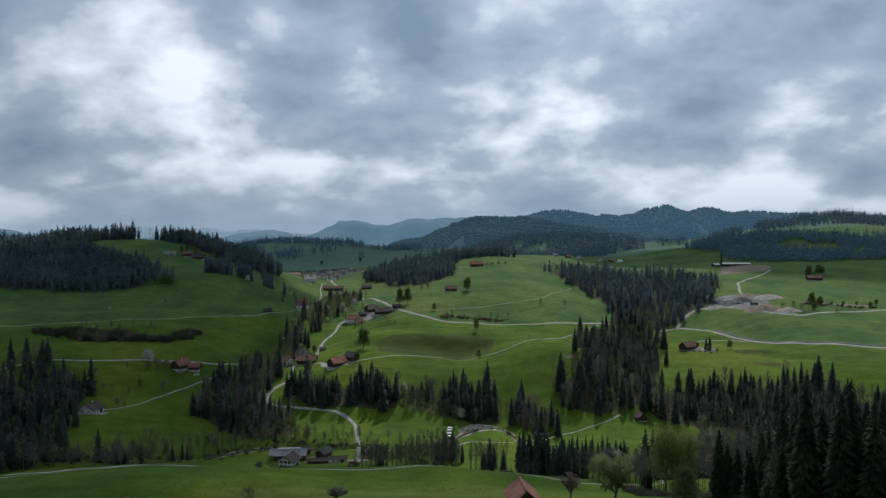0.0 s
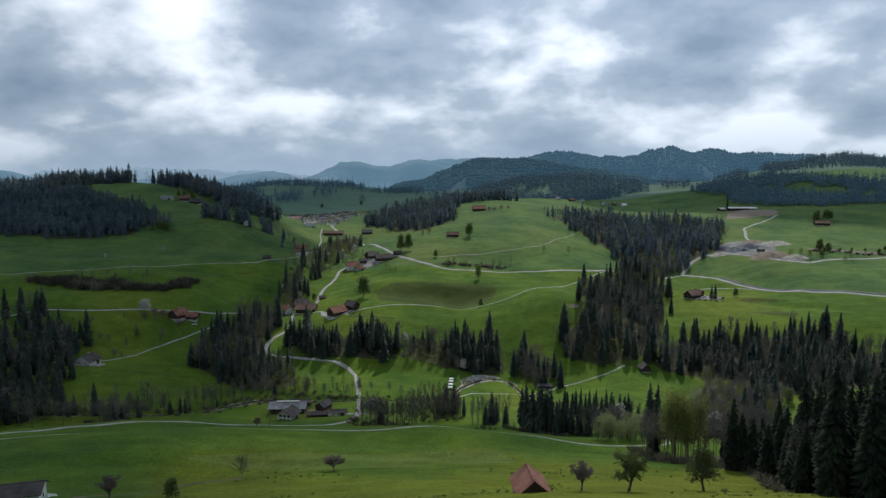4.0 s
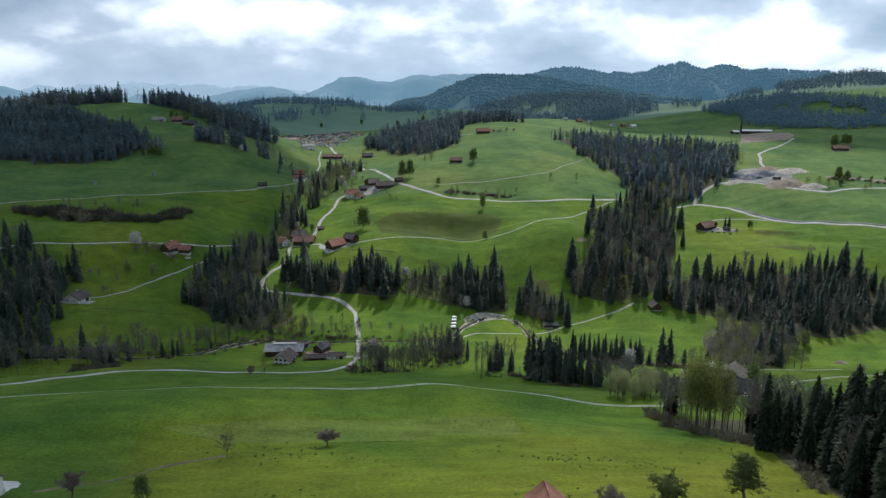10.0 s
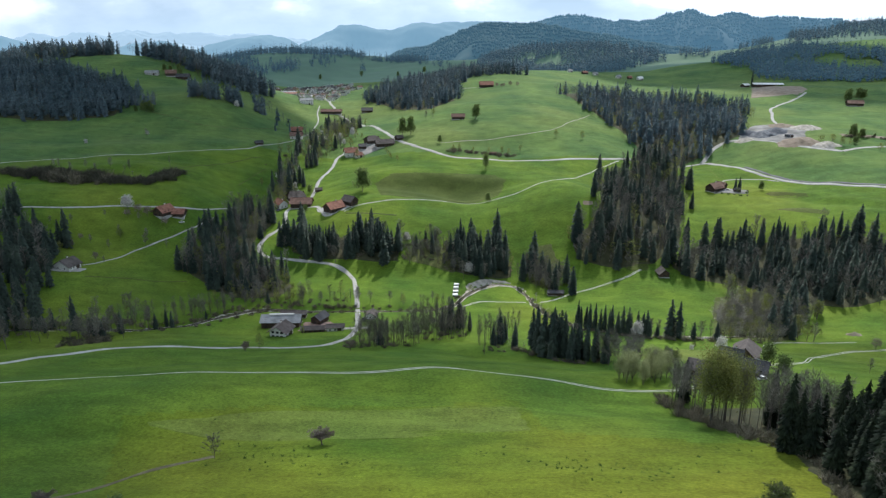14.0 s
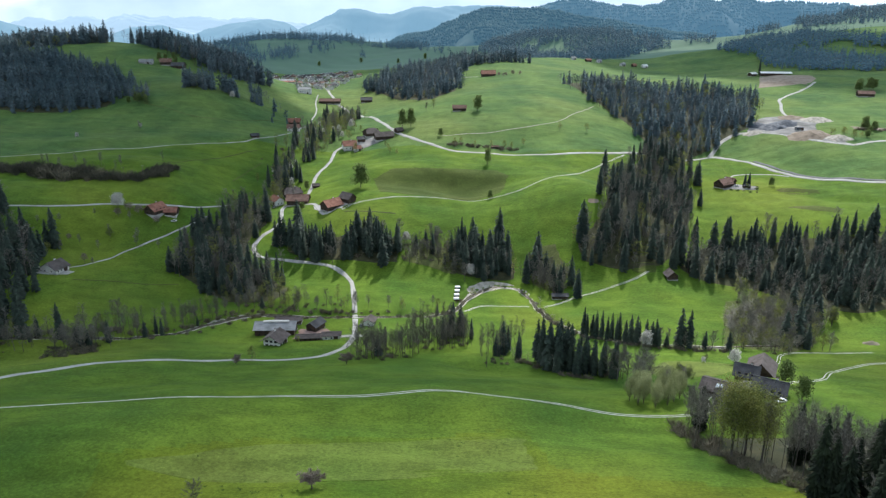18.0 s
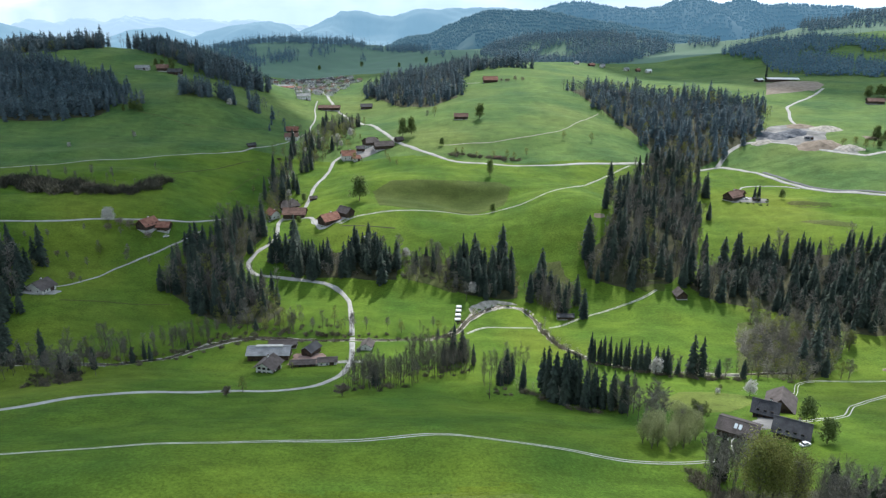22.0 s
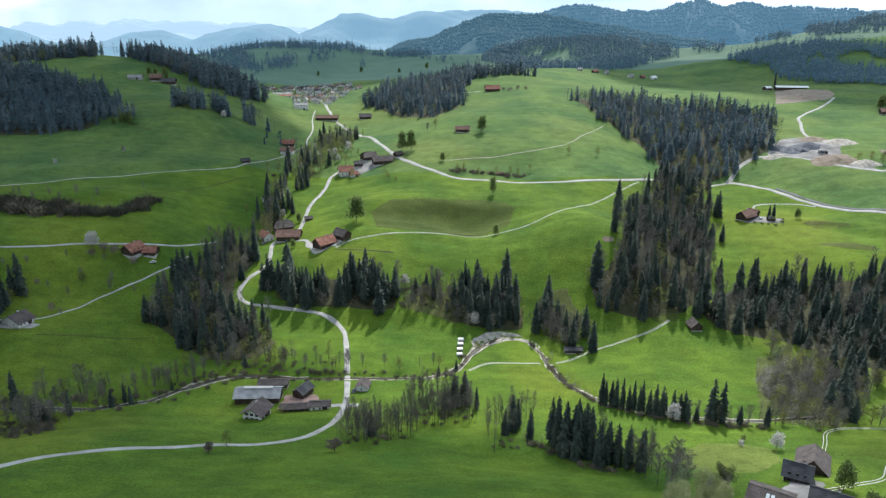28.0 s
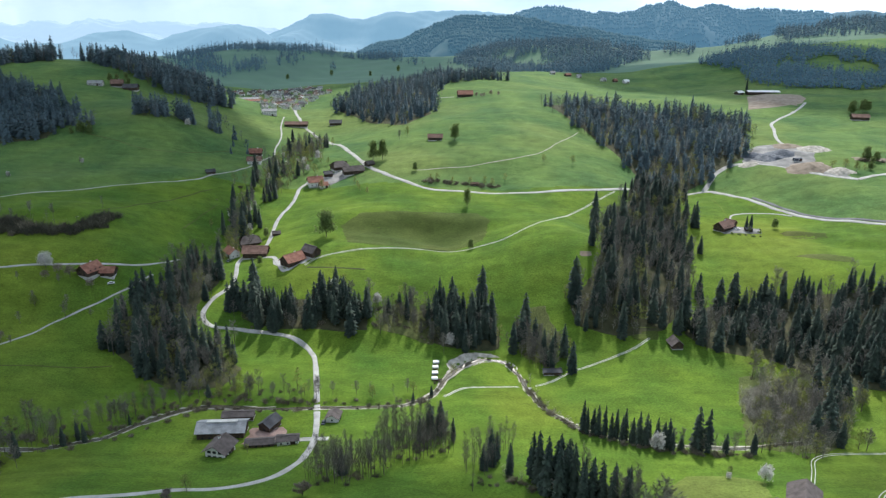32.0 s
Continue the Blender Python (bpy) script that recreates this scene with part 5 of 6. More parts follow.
house("lean_to", -97, 474, 2, 18, 7, 3.2, 1.4, DARK_WOOD, TILE_BROWN, "low reddish-brown shed behind the long barn", 0.6, 6, chimneys=0, windows=(3, 1), category="shed")
house("farmhouse", -96.5, 438.5, 76, 11.5, 11, 5.4, 3.3, PLASTER, TILE_BROWN, "white plastered farmhouse with a wide brown roof", 1.5, 12, windows=(3, 3), floors=2, shutters=DARK_WOOD, roof_label="brown tiled roof slope")
house("barn", -79, 464, 65, 11, 7.5, 4.2, 2.4, DARK_WOOD, TILE_DARK, "small dark barn with grey solar panels on its roof", 0.8, 8, chimneys=0, windows=(2, 1), category="barn")
house("open_shed", -80, 446.5, 6, 15, 6, 3.0, 1.2, DARK_WOOD, TILE_BROWN, "long low open shed with a brown roof", 0.7, 6, chimneys=0, windows=(4, 1), category="shed")
house("open_shed", -67, 448, 6, 11.5, 6.4, 3.4, 1.2, PLASTER, TILE_BROWN, "low white-fronted shed with a brown roof", 0.7, 6, chimneys=0, windows=(3, 1), category="shed")
house("shed", -48, 470, 82, 8, 7, 3.2, 2.0, PLASTER, TILE_BROWN, "small pale shed with a dark roof beside the lane", 0.8, 6, chimneys=0, windows=(1, 1), category="shed")

# dark farm under the slope
house("farmhouse", 129.5, 362, -28, 10, 8.5, 4.4, 3.8, DARK_WOOD, TILE_DARK, "dark timber farmhouse with a steep slate roof", 1.2, 12, windows=(3, 2), floors=2, roof_label="dark slate roof slope")
house("barn", 141, 373, 62, 16, 12, 5.6, 4.6, DARK_WOOD, TILE_BROWN, "big timber barn with a worn brown tiled roof", 1.2, 14, hip=1.5, chimneys=0, windows=(2, 1), category="barn")
house("farmhouse", 127.5, 336, -30, 13, 10.5, 4.4, 3.8, DARK_WOOD, TILE_DARK, "old farmhouse with a dark slate-grey roof", 1.2, 13, windows=(4, 2), floors=2)
house("barn", 110.5, 342, -32, 16, 13, 4.2, 2.6, DARK_WOOD, TILE_BROWN, "low wide barn with two pale roof lights", 0.8, 12, chimneys=0, windows=(3, 1), lights=2, category="barn")

# near barn on the meadow slope
house("hay_barn", 18, 158.5, 94, 9.0, 7.0, 4.0, 2.9, DARK_WOOD, TILE_RED, "small dark timber barn with a weathered red tiled roof", 0.8, 18, chimneys=0, windows=(1, 1), category="barn", roof_label="weathered red tiled roof slope")
house("shed", -112, 190, 15, 18, 8, 4.0, 2.0, PLASTER, TILE_BROWN, "low shed with a purplish-brown roof", 0.8, 10, chimneys=0, windows=(3, 1), category="shed")

# farms on the terrace
house("barn", -127, 657, 0, 20, 12, 5.4, 4.2, DARK_WOOD, TILE_REDBROWN, "broad timber barn with a reddish-brown tiled roof", 1.1, 10, chimneys=0, windows=(4, 2), category="barn")
house("farmhouse", -146, 661, -52, 13, 9, 4.6, 3.4, PLASTER, TILE_RED, "white farmhouse with a pale red roof by the lane", 0.9, 10, windows=(3, 2), floors=1)
house("farmhouse", -137, 681, 25, 17, 12, 4.6, 4.6, DARK_WOOD, TILE_BROWN, "weathered farmhouse with a brown hipped roof", 1.0, 10, hip=3.5, windows=(4, 2))
house("shed", -118, 690, 10, 7, 5, 2.8, 1.6, DARK_WOOD, TILE_BROWN, "little brown shed behind the barn", 0.5, 5, chimneys=0, windows=(1, 1), category="shed")
house("farmhouse", -95, 631, 48, 17, 11, 5.0, 4.6, DARK_WOOD, TILE_RED, "timber farmhouse with a bright red tiled roof", 1.0, 10, windows=(4, 2), floors=2, roof_label="bright red tiled roof slope")
house("barn", -83, 639, 140, 13, 9, 5.0, 4.0, DARK_WOOD, TILE_BROWN, "brown timber barn joined to the red farmhouse", 0.9, 10, chimneys=0, windows=(2, 1), category="barn")

# hamlet by the road
house("farmhouse", -104, 808, 20, 15, 11, 5.4, 4.6, PLASTER, TILE_RED, "white and timber house with a pinkish-red roof", 1.0, 8, windows=(3, 3), floors=2)
house("shed", -95, 800, 20, 8, 7, 3.5, 2.5, PLASTER, TILE_RED, "small white annex with a red roof", 0.8, 6, chimneys=0, windows=(2, 1), category="shed")
house("barn", -85, 843, 30, 17, 14, 4.5, 4.8, DARK_WOOD, TILE_BROWN, "large barn with a brown hipped roof in the hamlet", 1.0, 8, hip=4.0, chimneys=0, windows=(3, 2), category="barn")
house("barn", -70, 826, 18, 22, 12, 5.0, 4.0, DARK_WOOD, TILE_BROWN, "long dark barn with a grey-brown roof in the hamlet", 1.0, 8, chimneys=0, windows=(4, 2), category="barn")
house("shed", -94, 827, 15, 9, 7, 4.0, 2.4, DARK_WOOD, TILE_DARK, "small dark shed in the hamlet", 0.8, 6, chimneys=0, windows=(1, 1), category="shed")
house("shed", -55, 838, 40, 9, 7, 3.6, 2.6, DARK_WOOD, TILE_BROWN, "little brown barn beside the country road", 0.8, 6, chimneys=0, windows=(1, 1), category="shed")

# single farms
house("barn", 10, 896, 0, 17, 9, 4.0, 3.2, DARK_WOOD, TILE_REDBROWN, "timber barn with a red-brown roof on the round hill", 0.9, 8, chimneys=0, windows=(3, 2), category="barn")
house("barn", 55, 1150, 5, 23, 13, 5.5, 5.0, DARK_WOOD, TILE_RED, "red-roofed barn on the crest of the meadow", 1.0, 8, chimneys=0, windows=(4, 2), category="barn")
house("farmhouse", 244, 706, 35, 16, 11, 4.6, 4.4, DARK_WOOD, TILE_REDBROWN, "dark timber farmhouse with a reddish-brown roof", 1.1, 10, windows=(4, 2), floors=2)
house("annex", 252, 712, -50, 9, 8, 4.0, 3.4, DARK_WOOD, TILE_REDBROWN, "gabled timber annex of the hillside farmhouse", 0.9, 8, chimneys=0, windows=(2, 1), category="annex")
house("shed", 262, 700, 5, 6, 4, 2.6, 1.2, DARK_WOOD, TILE_DARK, "dark garden shed on the stone terrace", 0.5, 5, chimneys=0, windows=(1, 1), category="shed")
house("farmhouse", -224, 602, 65, 14, 12, 4.4, 4.6, DARK_WOOD, TILE_RED, "timber farmhouse with a dark red roof on the slope", 1.1, 10, windows=(3, 2), floors=2)
house("barn", -213, 605, 0, 10, 9, 3.8, 3.0, DARK_WOOD, TILE_RED, "low red-roofed barn joined to the farmhouse", 0.9, 8, chimneys=0, windows=(2, 1), category="barn")
house("farmhouse", -258, 516, 72, 12, 15, 3.8, 4.2, PLASTER, TILE_BROWN, "low white farmhouse with a brown roof on the slope", 1.2, 10, windows=(4, 2), floors=1)
house("hut", 154, 549, 95, 9, 8, 3.6, 3.4, DARK_WOOD, TILE_BROWN, "small dark timber hut at the edge of the wood", 0.9, 8, chimneys=0, windows=(1, 1), category="hut")
house("open_shed", 74, 529, 0, 12, 5, 2.8, 1.2, DARK_WOOD, TILE_DARK, "low dark shed under the trees by the track", 0.7, 5, chimneys=0, windows=(1, 1), category="shed")
house("farmhouse", -180, 902, 5, 15, 10, 4.8, 3.8, DARK_WOOD, TILE_RED, "timber house with a red roof on the hill lane", 1.0, 8, windows=(3, 2), floors=2)
house("farmhouse", -172, 862, 5, 15, 10, 4.6, 3.6, PLASTER, TILE_REDBROWN, "pale house with a red-brown roof on the hill lane", 1.0, 8, windows=(3, 2), floors=2)
house("shed", -200, 806, 30, 9, 6, 3.0, 2.0, DARK_WOOD, TILE_DARK, "dark shed at the bend of the hill lane", 0.7, 5, chimneys=0, windows=(1, 1), category="shed")
house("barn", -414, 1075, 5, 20, 9, 4.0, 3.0, CONCRETE, TILE_GREY, "long grey shed of the hilltop farm", 0.9, 6, chimneys=0, windows=(4, 1), category="barn")
house("farmhouse", -390, 1082, 15, 16, 12, 5.0, 4.6, DARK_WOOD, TILE_REDBROWN, "brown timber farmhouse on the hilltop", 1.0, 8, windows=(3, 2), floors=2)
house("barn", -372, 1078, 5, 20, 12, 5.0, 4.2, DARK_WOOD, TILE_DARK, "dark barn of the hilltop farm", 1.0, 8, chimneys=0, windows=(3, 2), category="barn")
house("long_barn", 505, 1222, -6, 52, 14, 6.0, 2.0, DARK_WOOD, WHITE_SHEET, "very long modern barn with a white roof", 1.2, 6, chimneys=0, windows=(8, 2), category="barn")
house("shed", 474, 1232, 30, 14, 9, 4.0, 2.5, DARK_WOOD, WHITE_SHEET, "white-roofed shed beside the long barn", 0.9, 6, chimneys=0, windows=(2, 1), category="shed")
house("barn", 535, 1020, -10, 22, 11, 4.5, 3.5, DARK_WOOD, TILE_REDBROWN, "brown field barn by the clump of trees", 1.0, 8, chimneys=0, windows=(3, 1), category="barn")
house("shed", 44, 781, 0, 8, 4, 2.4, 1.0, DARK_WOOD, TILE_REDBROWN, "low garden hut in the hedge by the road", 0.5, 5, chimneys=0, windows=(2, 1), category="shed")
for fx, fy, fl, roof in ((268, 1512, 20, "r"), (288, 1508, 14, "g"), (330, 1490, 16, "g"), (350, 1482, 12, "r"), (368, 1474, 18, "w"), (240, 1520, 14, "g")):
    house("farmhouse", fx, fy, 10 + fl, 0.7 * fl, 7.5, 4.0, 3.0, PLASTER if roof != "r" else DARK_WOOD, {"r": TILE_RED, "g": TILE_GREY, "w": WHITE_SHEET}[roof], {"r": "distant farmhouse with a red roof", "g": "distant pale farmhouse with a grey roof", "w": "distant barn with a white roof"}[roof], 0.9, 4, windows=(3, 2), group="far farms")

# village in the bend of the road
house("school", -285, 1330, 10, 44, 18, 8.0, 1.6, PLASTER, TILE_GREY, "large flat-roofed white hall in the village", 0.8, 4, windows=(9, 2), floors=2, chimneys=0, category="hall")
house("hall", -275, 1290, 8, 36, 14, 4.0, 1.8, PLASTER, TILE_RED, "low hall with an orange-red roof in the village", 0.8, 4, windows=(6, 2), chimneys=0, category="hall")
house("apartment_house", -216, 1150, 20, 22, 13, 7.5, 3.0, PLASTER, TILE_GREY, "white block of flats below the village", 0.8, 5, windows=(5, 3), floors=3)
house("barn", -172, 1108, 0, 34, 11, 4.6, 3.2, DARK_WOOD, TILE_REDBROWN, "long brown barn beside the country road", 0.9, 5, windows=(6, 2), chimneys=0, category="barn")
house("barn", -120, 1110, 5, 18, 11, 4.4, 3.8, DARK_WOOD, TILE_DARK, "dark roadside barn below the wooded hill", 0.9, 5, windows=(3, 2), chimneys=0, category="barn")
VILLAGE = []
for wall_m, roof_m, tint, size in ((PLASTER, TILE_GREY, "grey", 12), (PLASTER, TILE_DARK, "dark", 14), (PLASTER, TILE_BROWN, "brown", 12), (PLASTER, TILE_REDBROWN, "reddish-brown", 13)):
    VILLAGE.append(house("village_house", -240 - 6 * len(VILLAGE), 1420 + 24 * len(VILLAGE), 20 * len(VILLAGE), size * 0.78, 8, 5.2, 2.6, wall_m, roof_m, f"white plastered village house with a {tint} roof", 0.8, 4, windows=(2, 1), floors=1, group="village houses"))
taken = [(-240, 1420), (-246, 1444), (-252, 1468), (-258, 1492), (-285, 1330), (-303, 1325), (-267, 1332), (-275, 1290), (-260, 1290), (-290, 1290)]
for x, y in scatter([(-420, 1600), (-366, 1540), (-300, 1480), (-262, 1380), (-226, 1200), (-200, 1190), (-196, 1320), (-180, 1430), (-195, 1520), (-270, 1600), (-360, 1640)], 14.5):
    if all(math.hypot(x - a, y - b) > 12 for a, b in taken) and len(taken) < 95:
        taken.append((x, y))
        copy_thing(VILLAGE[int(rng.integers(4))], pose(x, y, lz(x, y) - 0.3, 0, 0, float(rng.uniform(0, 180))))

# white covered stacks by the stream, with a dark stand
for k in range(4):
    stack = new("covered_stack")
    sx, sy = 4.0 + 0.35 * k, 517 + 6.2 * k
    stack.matrix_world = pose(sx, sy, lz(sx, sy), 0, 0, 4)
    part("pallet_base", box(-1.6, -1.2, -0.3, 1.6, 1.2, 0.8), DARK_WOOD, stack, "dark wooden pallet base")
    v, f = box(-1.85, -1.45, 0.8, 1.85, 1.45, 1.6)
    v[4:, :2] *= 0.9
    part("cover", (v, f), WHITE_SHEET, stack, "white plastic cover")
    tagged(stack, "white plastic-covered stack beside the stream", "stack", "covered stacks")


def heap(x, y, r, h, mat, label, name="spoil_mound"):
    """A tipped heap with uneven flanks."""
    a = np.arange(18) * 2 * np.pi / 18
    v = [(x, y, lz(x, y) + h)]
    for k in (0.35, 0.7, 1.0):
        for t in a:
            q = r * k * (1 + rng.normal(0, 0.10))
            px, py = x + 1.4 * q * math.cos(t), y + q * math.sin(t)
            v.append((px, py, lz(px, py) + h * (1 - k) ** 0.9 * (1 + rng.normal(0, 0.12)) - 0.15))
    f = [(0, 1 + i, 1 + (i + 1) % 18) for i in range(18)]
    for ring in range(2):
        for i in range(18):
            p, q = 1 + ring * 18 + i, 1 + ring * 18 + (i + 1) % 18
            f += [(p, p + 18, q + 18), (p, q + 18, q)]
    return tagged(new(name, mesh_of(name, v, f, mat)), label, *(("mound", "quarry mounds") if name == "spoil_mound" else ("brush pile",)))


DARK_HEAP = material("dark_scrap", (0.05, 0.06, 0.075), (0.13, 0.14, 0.16), 3, 0.8, 0.1, 0.8)
for hx, hy, hr, hh, hm, hl in ((372, 822, 16, 6, EARTH, "brown gravel heap in the quarry"), (395, 808, 10, 4, PEBBLE, "pale gravel heap in the quarry"), (350, 862, 12, 5, DARK_HEAP, "dark heap of scrap and spoil"), (366, 868, 11, 5.5, DARK_HEAP, "dark heap of scrap and spoil"), (338, 872, 9, 4, DARK_HEAP, "dark heap of scrap and spoil"), (405, 880, 13, 4, PEBBLE, "pale gravel heap in the quarry"), (385, 896, 12, 4, EARTH, "brown gravel heap in the quarry"), (325, 850, 8, 3, PEBBLE, "pale gravel heap in the quarry"), (480, 1130, 26, 4, EARTH, "broad brown heap of earth below the long barn")):
    heap(hx, hy, hr, hh, hm, hl)
house("container", 372, 846, 10, 9, 5, 3.0, 0.4, DARK_HEAP, DARK_HEAP, "dark blue site container in the quarry", 0.2, 3, chimneys=0, windows=(1, 1), category="container")


heap(239, 451, 3.6, 2.2, SHRUB, "pale brown pile of cut branches in the meadow", "brushwood")


def car(x, y, turn, paint, label):
    """A parked car: body, cabin with glass, four wheels with rims, lamps."""
    base = new("car")
    base.matrix_world = pose(x, y, lz(x, y) + 0.2, 0, 0, turn)
    v, f = box(-2.1, -0.85, 0.3, 2.1, 0.85, 0.9)
    v[4:, 0] *= 0.97
    part("body", (v, f), paint, base)
    v, f = box(-1.3, -0.78, 0.9, 1.0, 0.78, 1.45)
    v[4:, 0] *= 0.72
    v[4:, 1] *= 0.88
    part("cabin", (v, f), GLASS, base, "dark glazed cabin")
    part("car_roof", box(-0.95, -0.68, 1.45, 0.72, 0.68, 1.5), paint, base)
    for wx in (-1.3, 1.3):
        for wy in (-0.86, 0.86):
            a = np.arange(12) * np.pi / 6
            ring = [(wx + 0.32 * math.cos(t), wy + d, 0.32 + 0.32 * math.sin(t)) for d in (-0.1, 0.1) for t in a]
            faces = [(i, (i + 1) % 12, 12 + (i + 1) % 12, 12 + i) for i in range(12)] + [(0, 3, 6, 9), (12, 15, 18, 21)]
            wheel = part("wheel", (np.array(ring), np.array(faces)), DARK_HEAP, base, "black tyre")
            part("rim", box(wx - 0.16, wy - 0.12, 0.16, wx + 0.16, wy + 0.12, 0.48), CONCRETE, wheel)
    for wy in (-0.6, 0.6):
        part("headlight", box(2.02, wy - 0.18, 0.6, 2.12, wy + 0.18, 0.75), WHITE_SHEET, base)
    return tagged(base, label, "car")


car(-52.5, 466, 80, DARK_HEAP, "dark car parked beside the small shed")
car(-209, 597, 20, WHITE_SHEET, "white car parked at the red-roofed farm")
car(-146, 651, 60, TILE_GREY, "grey car parked on the lane by the farm")
car(255, 703, 10, WHITE_SHEET, "white car parked on the stone terrace")
car(-78, 825, 100, WHITE_SHEET, "white car in the hamlet yard")
car(127, 325, 20, WHITE_SHEET, "white van-like car in the farm yard")


def pole(x, y, h, label):
    """A wooden line pole with a cross arm and insulators."""
    base = new("power_pole")
    base.matrix_world = pose(x, y, lz(x, y), 0, 0, 25)
    part("post", box(-0.14, -0.14, -0.6, 0.14, 0.14, h), BARK, base)
    arm = part("cross_arm", box(-0.9, -0.09, h - 0.7, 0.9, 0.09, h - 0.5), BARK, base)
    for k in (-0.8, 0.0, 0.8):
        part("insulator", box(k - 0.07, -0.07, h - 0.5, k + 0.07, 0.07, h - 0.2), PLASTER, arm)
    return tagged(base, label, "pole", "power poles")


pole(-262, 640, 10, "wooden power pole on the hedge bank")
pole(-250, 648, 10, "wooden power pole on the hedge bank")

# ---- single trees ----
def many(species, places, name, label, height, group="", wide=(0.85, 1.1), category="tree"):
    for x, y in places:
        tree(species, x, y, float(rng.uniform(*height)), name, label, category, wide=float(rng.uniform(*wide)), group=group)


# orchard and meadow trees near the camera's way
tree("pear", 100, 357, 11, "apple_tree", "old apple tree just coming into leaf in the meadow")
tree("blossom", 140, 400, 9, "cherry_tree", "white blossoming cherry tree by the dark farm")
tree("blossom", 127, 405, 4, "fruit_tree", "young fruit tree in the meadow")
tree("sparse", 131, 412, 4, "fruit_tree", "young fruit tree in the meadow")
tree("leafy", 142, 353, 13, "maple", "round green leafy tree beside the dark farm")
tree("leafy", 136, 327, 12, "maple", "round green leafy tree beside the dark farm")
tree("walnut", -65, 234, 8.6, "walnut_tree", "leafless tree standing in the pasture")
tree("plum", -37, 243, 5.6, "apple_tree", "low spreading apple tree in the pasture", variant=1, wide=1.35)
tree("pear", 38, 156, 9.6, "pear_tree", "drooping fruit tree with fresh leaves on the slope")
tree("plum", 28, 155, 7.4, "plum_tree", "small round fruit tree with reddish buds", variant=0, wide=1.1)
tree("tall_pear", 61, 176, 11.4, "pear_tree", "tall pear tree with drooping leafy boughs")
tree("leafy", -70, 190, 7.4, "holly_tree", "dark green small tree on the slope")
tree("plum", -87, 191, 8.0, "plum_tree", "round reddish-brown tree beside the shed", variant=0, wide=1.2)
tree("green_shrub", 22, 161, 2.0, "shrub", "green shrub against the near barn", "shrub")
tree("green_shrub", 67, 178, 1.4, "shrub", "low green shrub under the pear tree", "shrub")
tree("budding", -96.5, 393, 9, "ash_tree", "slender tree with young leaves beside the lane")
tree("plum", -101.5, 385, 5.4, "apple_tree", "small budding tree beside the lane", wide=1.1)
tree("plum", -50, 390, 6.8, "apple_tree", "small budding tree in the meadow", wide=1.1)
tree("budding", -84, 438, 5, "fruit_tree", "young fruit tree in the farm garden")
tree("spruce", -37, 413, 12, "spruce", "single dark spruce at the edge of the bare trees", wide=1.15)
tree("snag", 18, 399, 16, "dead_tree", "dead snag with stubby limbs", variant=0)
tree("blossom", 106, 434, 10.5, "cherry_tree", "white blossoming tree among the stream-side spruces")
tree("blossom", 14, 553, 10, "cherry_tree", "white blossoming tree before the dark wood")
tree("budding", 15, 526, 8, "hazel", "yellow-green budding tree beside the stream", wide=1.2)
for x, y in ((125, 435), (129, 433)):
    tree("spruce", x, y, 23.5, "spruce", "tall slim spruce, one of a pair by the stream", wide=0.8)
tree("sparse", 218, 450, 5, "fruit_tree", "young fruit tree in the far meadow")
tree("bare", 187, 351, 8, "ash_tree", "small bare tree beside the gravel track")
tree("lone", 231, 417, 8, "apple_tree", "round bare orchard tree above the track", wide=1.2)
# terrace and hill trees
tree("leafy", -76, 669, 23, "lime_tree", "big green leafy tree above the bank", wide=1.0)
tree("leafy", 34, 725, 18, "lime_tree", "green leafy tree on the terrace bank", wide=0.65)
tree("leafy", 33, 654, 9, "fruit_tree", "round green tree beside the field track")
tree("leafy", 30, 889, 19, "lime_tree", "big green tree beside the hill barn")
tree("leafy", -52, 848, 22, "lime_tree", "tall green tree on the hill edge", wide=0.8)
tree("leafy", -43, 849, 22, "lime_tree", "tall green tree on the hill edge", wide=0.8)
tree("bare", -28, 914, 12, "ash_tree", "bare tree on the hill edge")
tree("budding", -20, 930, 12, "ash_tree", "tree with young leaves on the hill edge")
tree("leafy", -10, 810, 9, "fruit_tree", "round green tree above the road")
for x, y, h in ((115, 834, 9), (144, 836, 10.5), (73, 794, 8.5)):
    tree("budding", x, y, h, "fruit_tree", "small budding fruit tree on the round hill", wide=1.2)
for x, y, h in ((53, 780, 11), (60, 781, 9), (4, 784, 8), (24, 782, 7), (10, 785, 9), (40, 781, 8)):
    tree("budding", x, y, h, "shrub_tree", "bare hedge tree along the country road")
many("shrub", along([(-2, 785), (30, 781), (64, 780)], 2.5, 2), "shrub", "brown hedge shrub along the country road", (3, 5), "road hedge", category="shrub")
many("budding", [(-59, 770), (-62, 782), (-52, 764), (-66, 800), (-88, 788)], "fruit_tree", "budding fruit tree below the hamlet", (6, 9), "hamlet trees")
many("budding", [(-108, 835), (-114, 848), (-105, 860), (-98, 858), (-120, 868), (-96, 792)], "birch", "pale budding tree behind the hamlet", (8, 13), "hamlet trees")
many("blossom", [(-116, 842), (-122, 858), (-110, 872)], "cherry_tree", "white blossoming tree behind the hamlet", (8, 12), "hamlet trees")
tree("leafy", -120, 637, 7.4, "fruit_tree", "round tree before the broad barn")
tree("leafy", -126, 690, 9, "fruit_tree", "green tree behind the farm")
tree("budding", -150, 690, 12, "ash_tree", "tree with young leaves behind the farm")
tree("spruce", 482, 1226, 30, "poplar", "tall dark columnar tree beside the long barn", wide=0.5)
tree("leafy", 286, 705, 10, "fruit_tree", "round green tree in the hillside meadow")
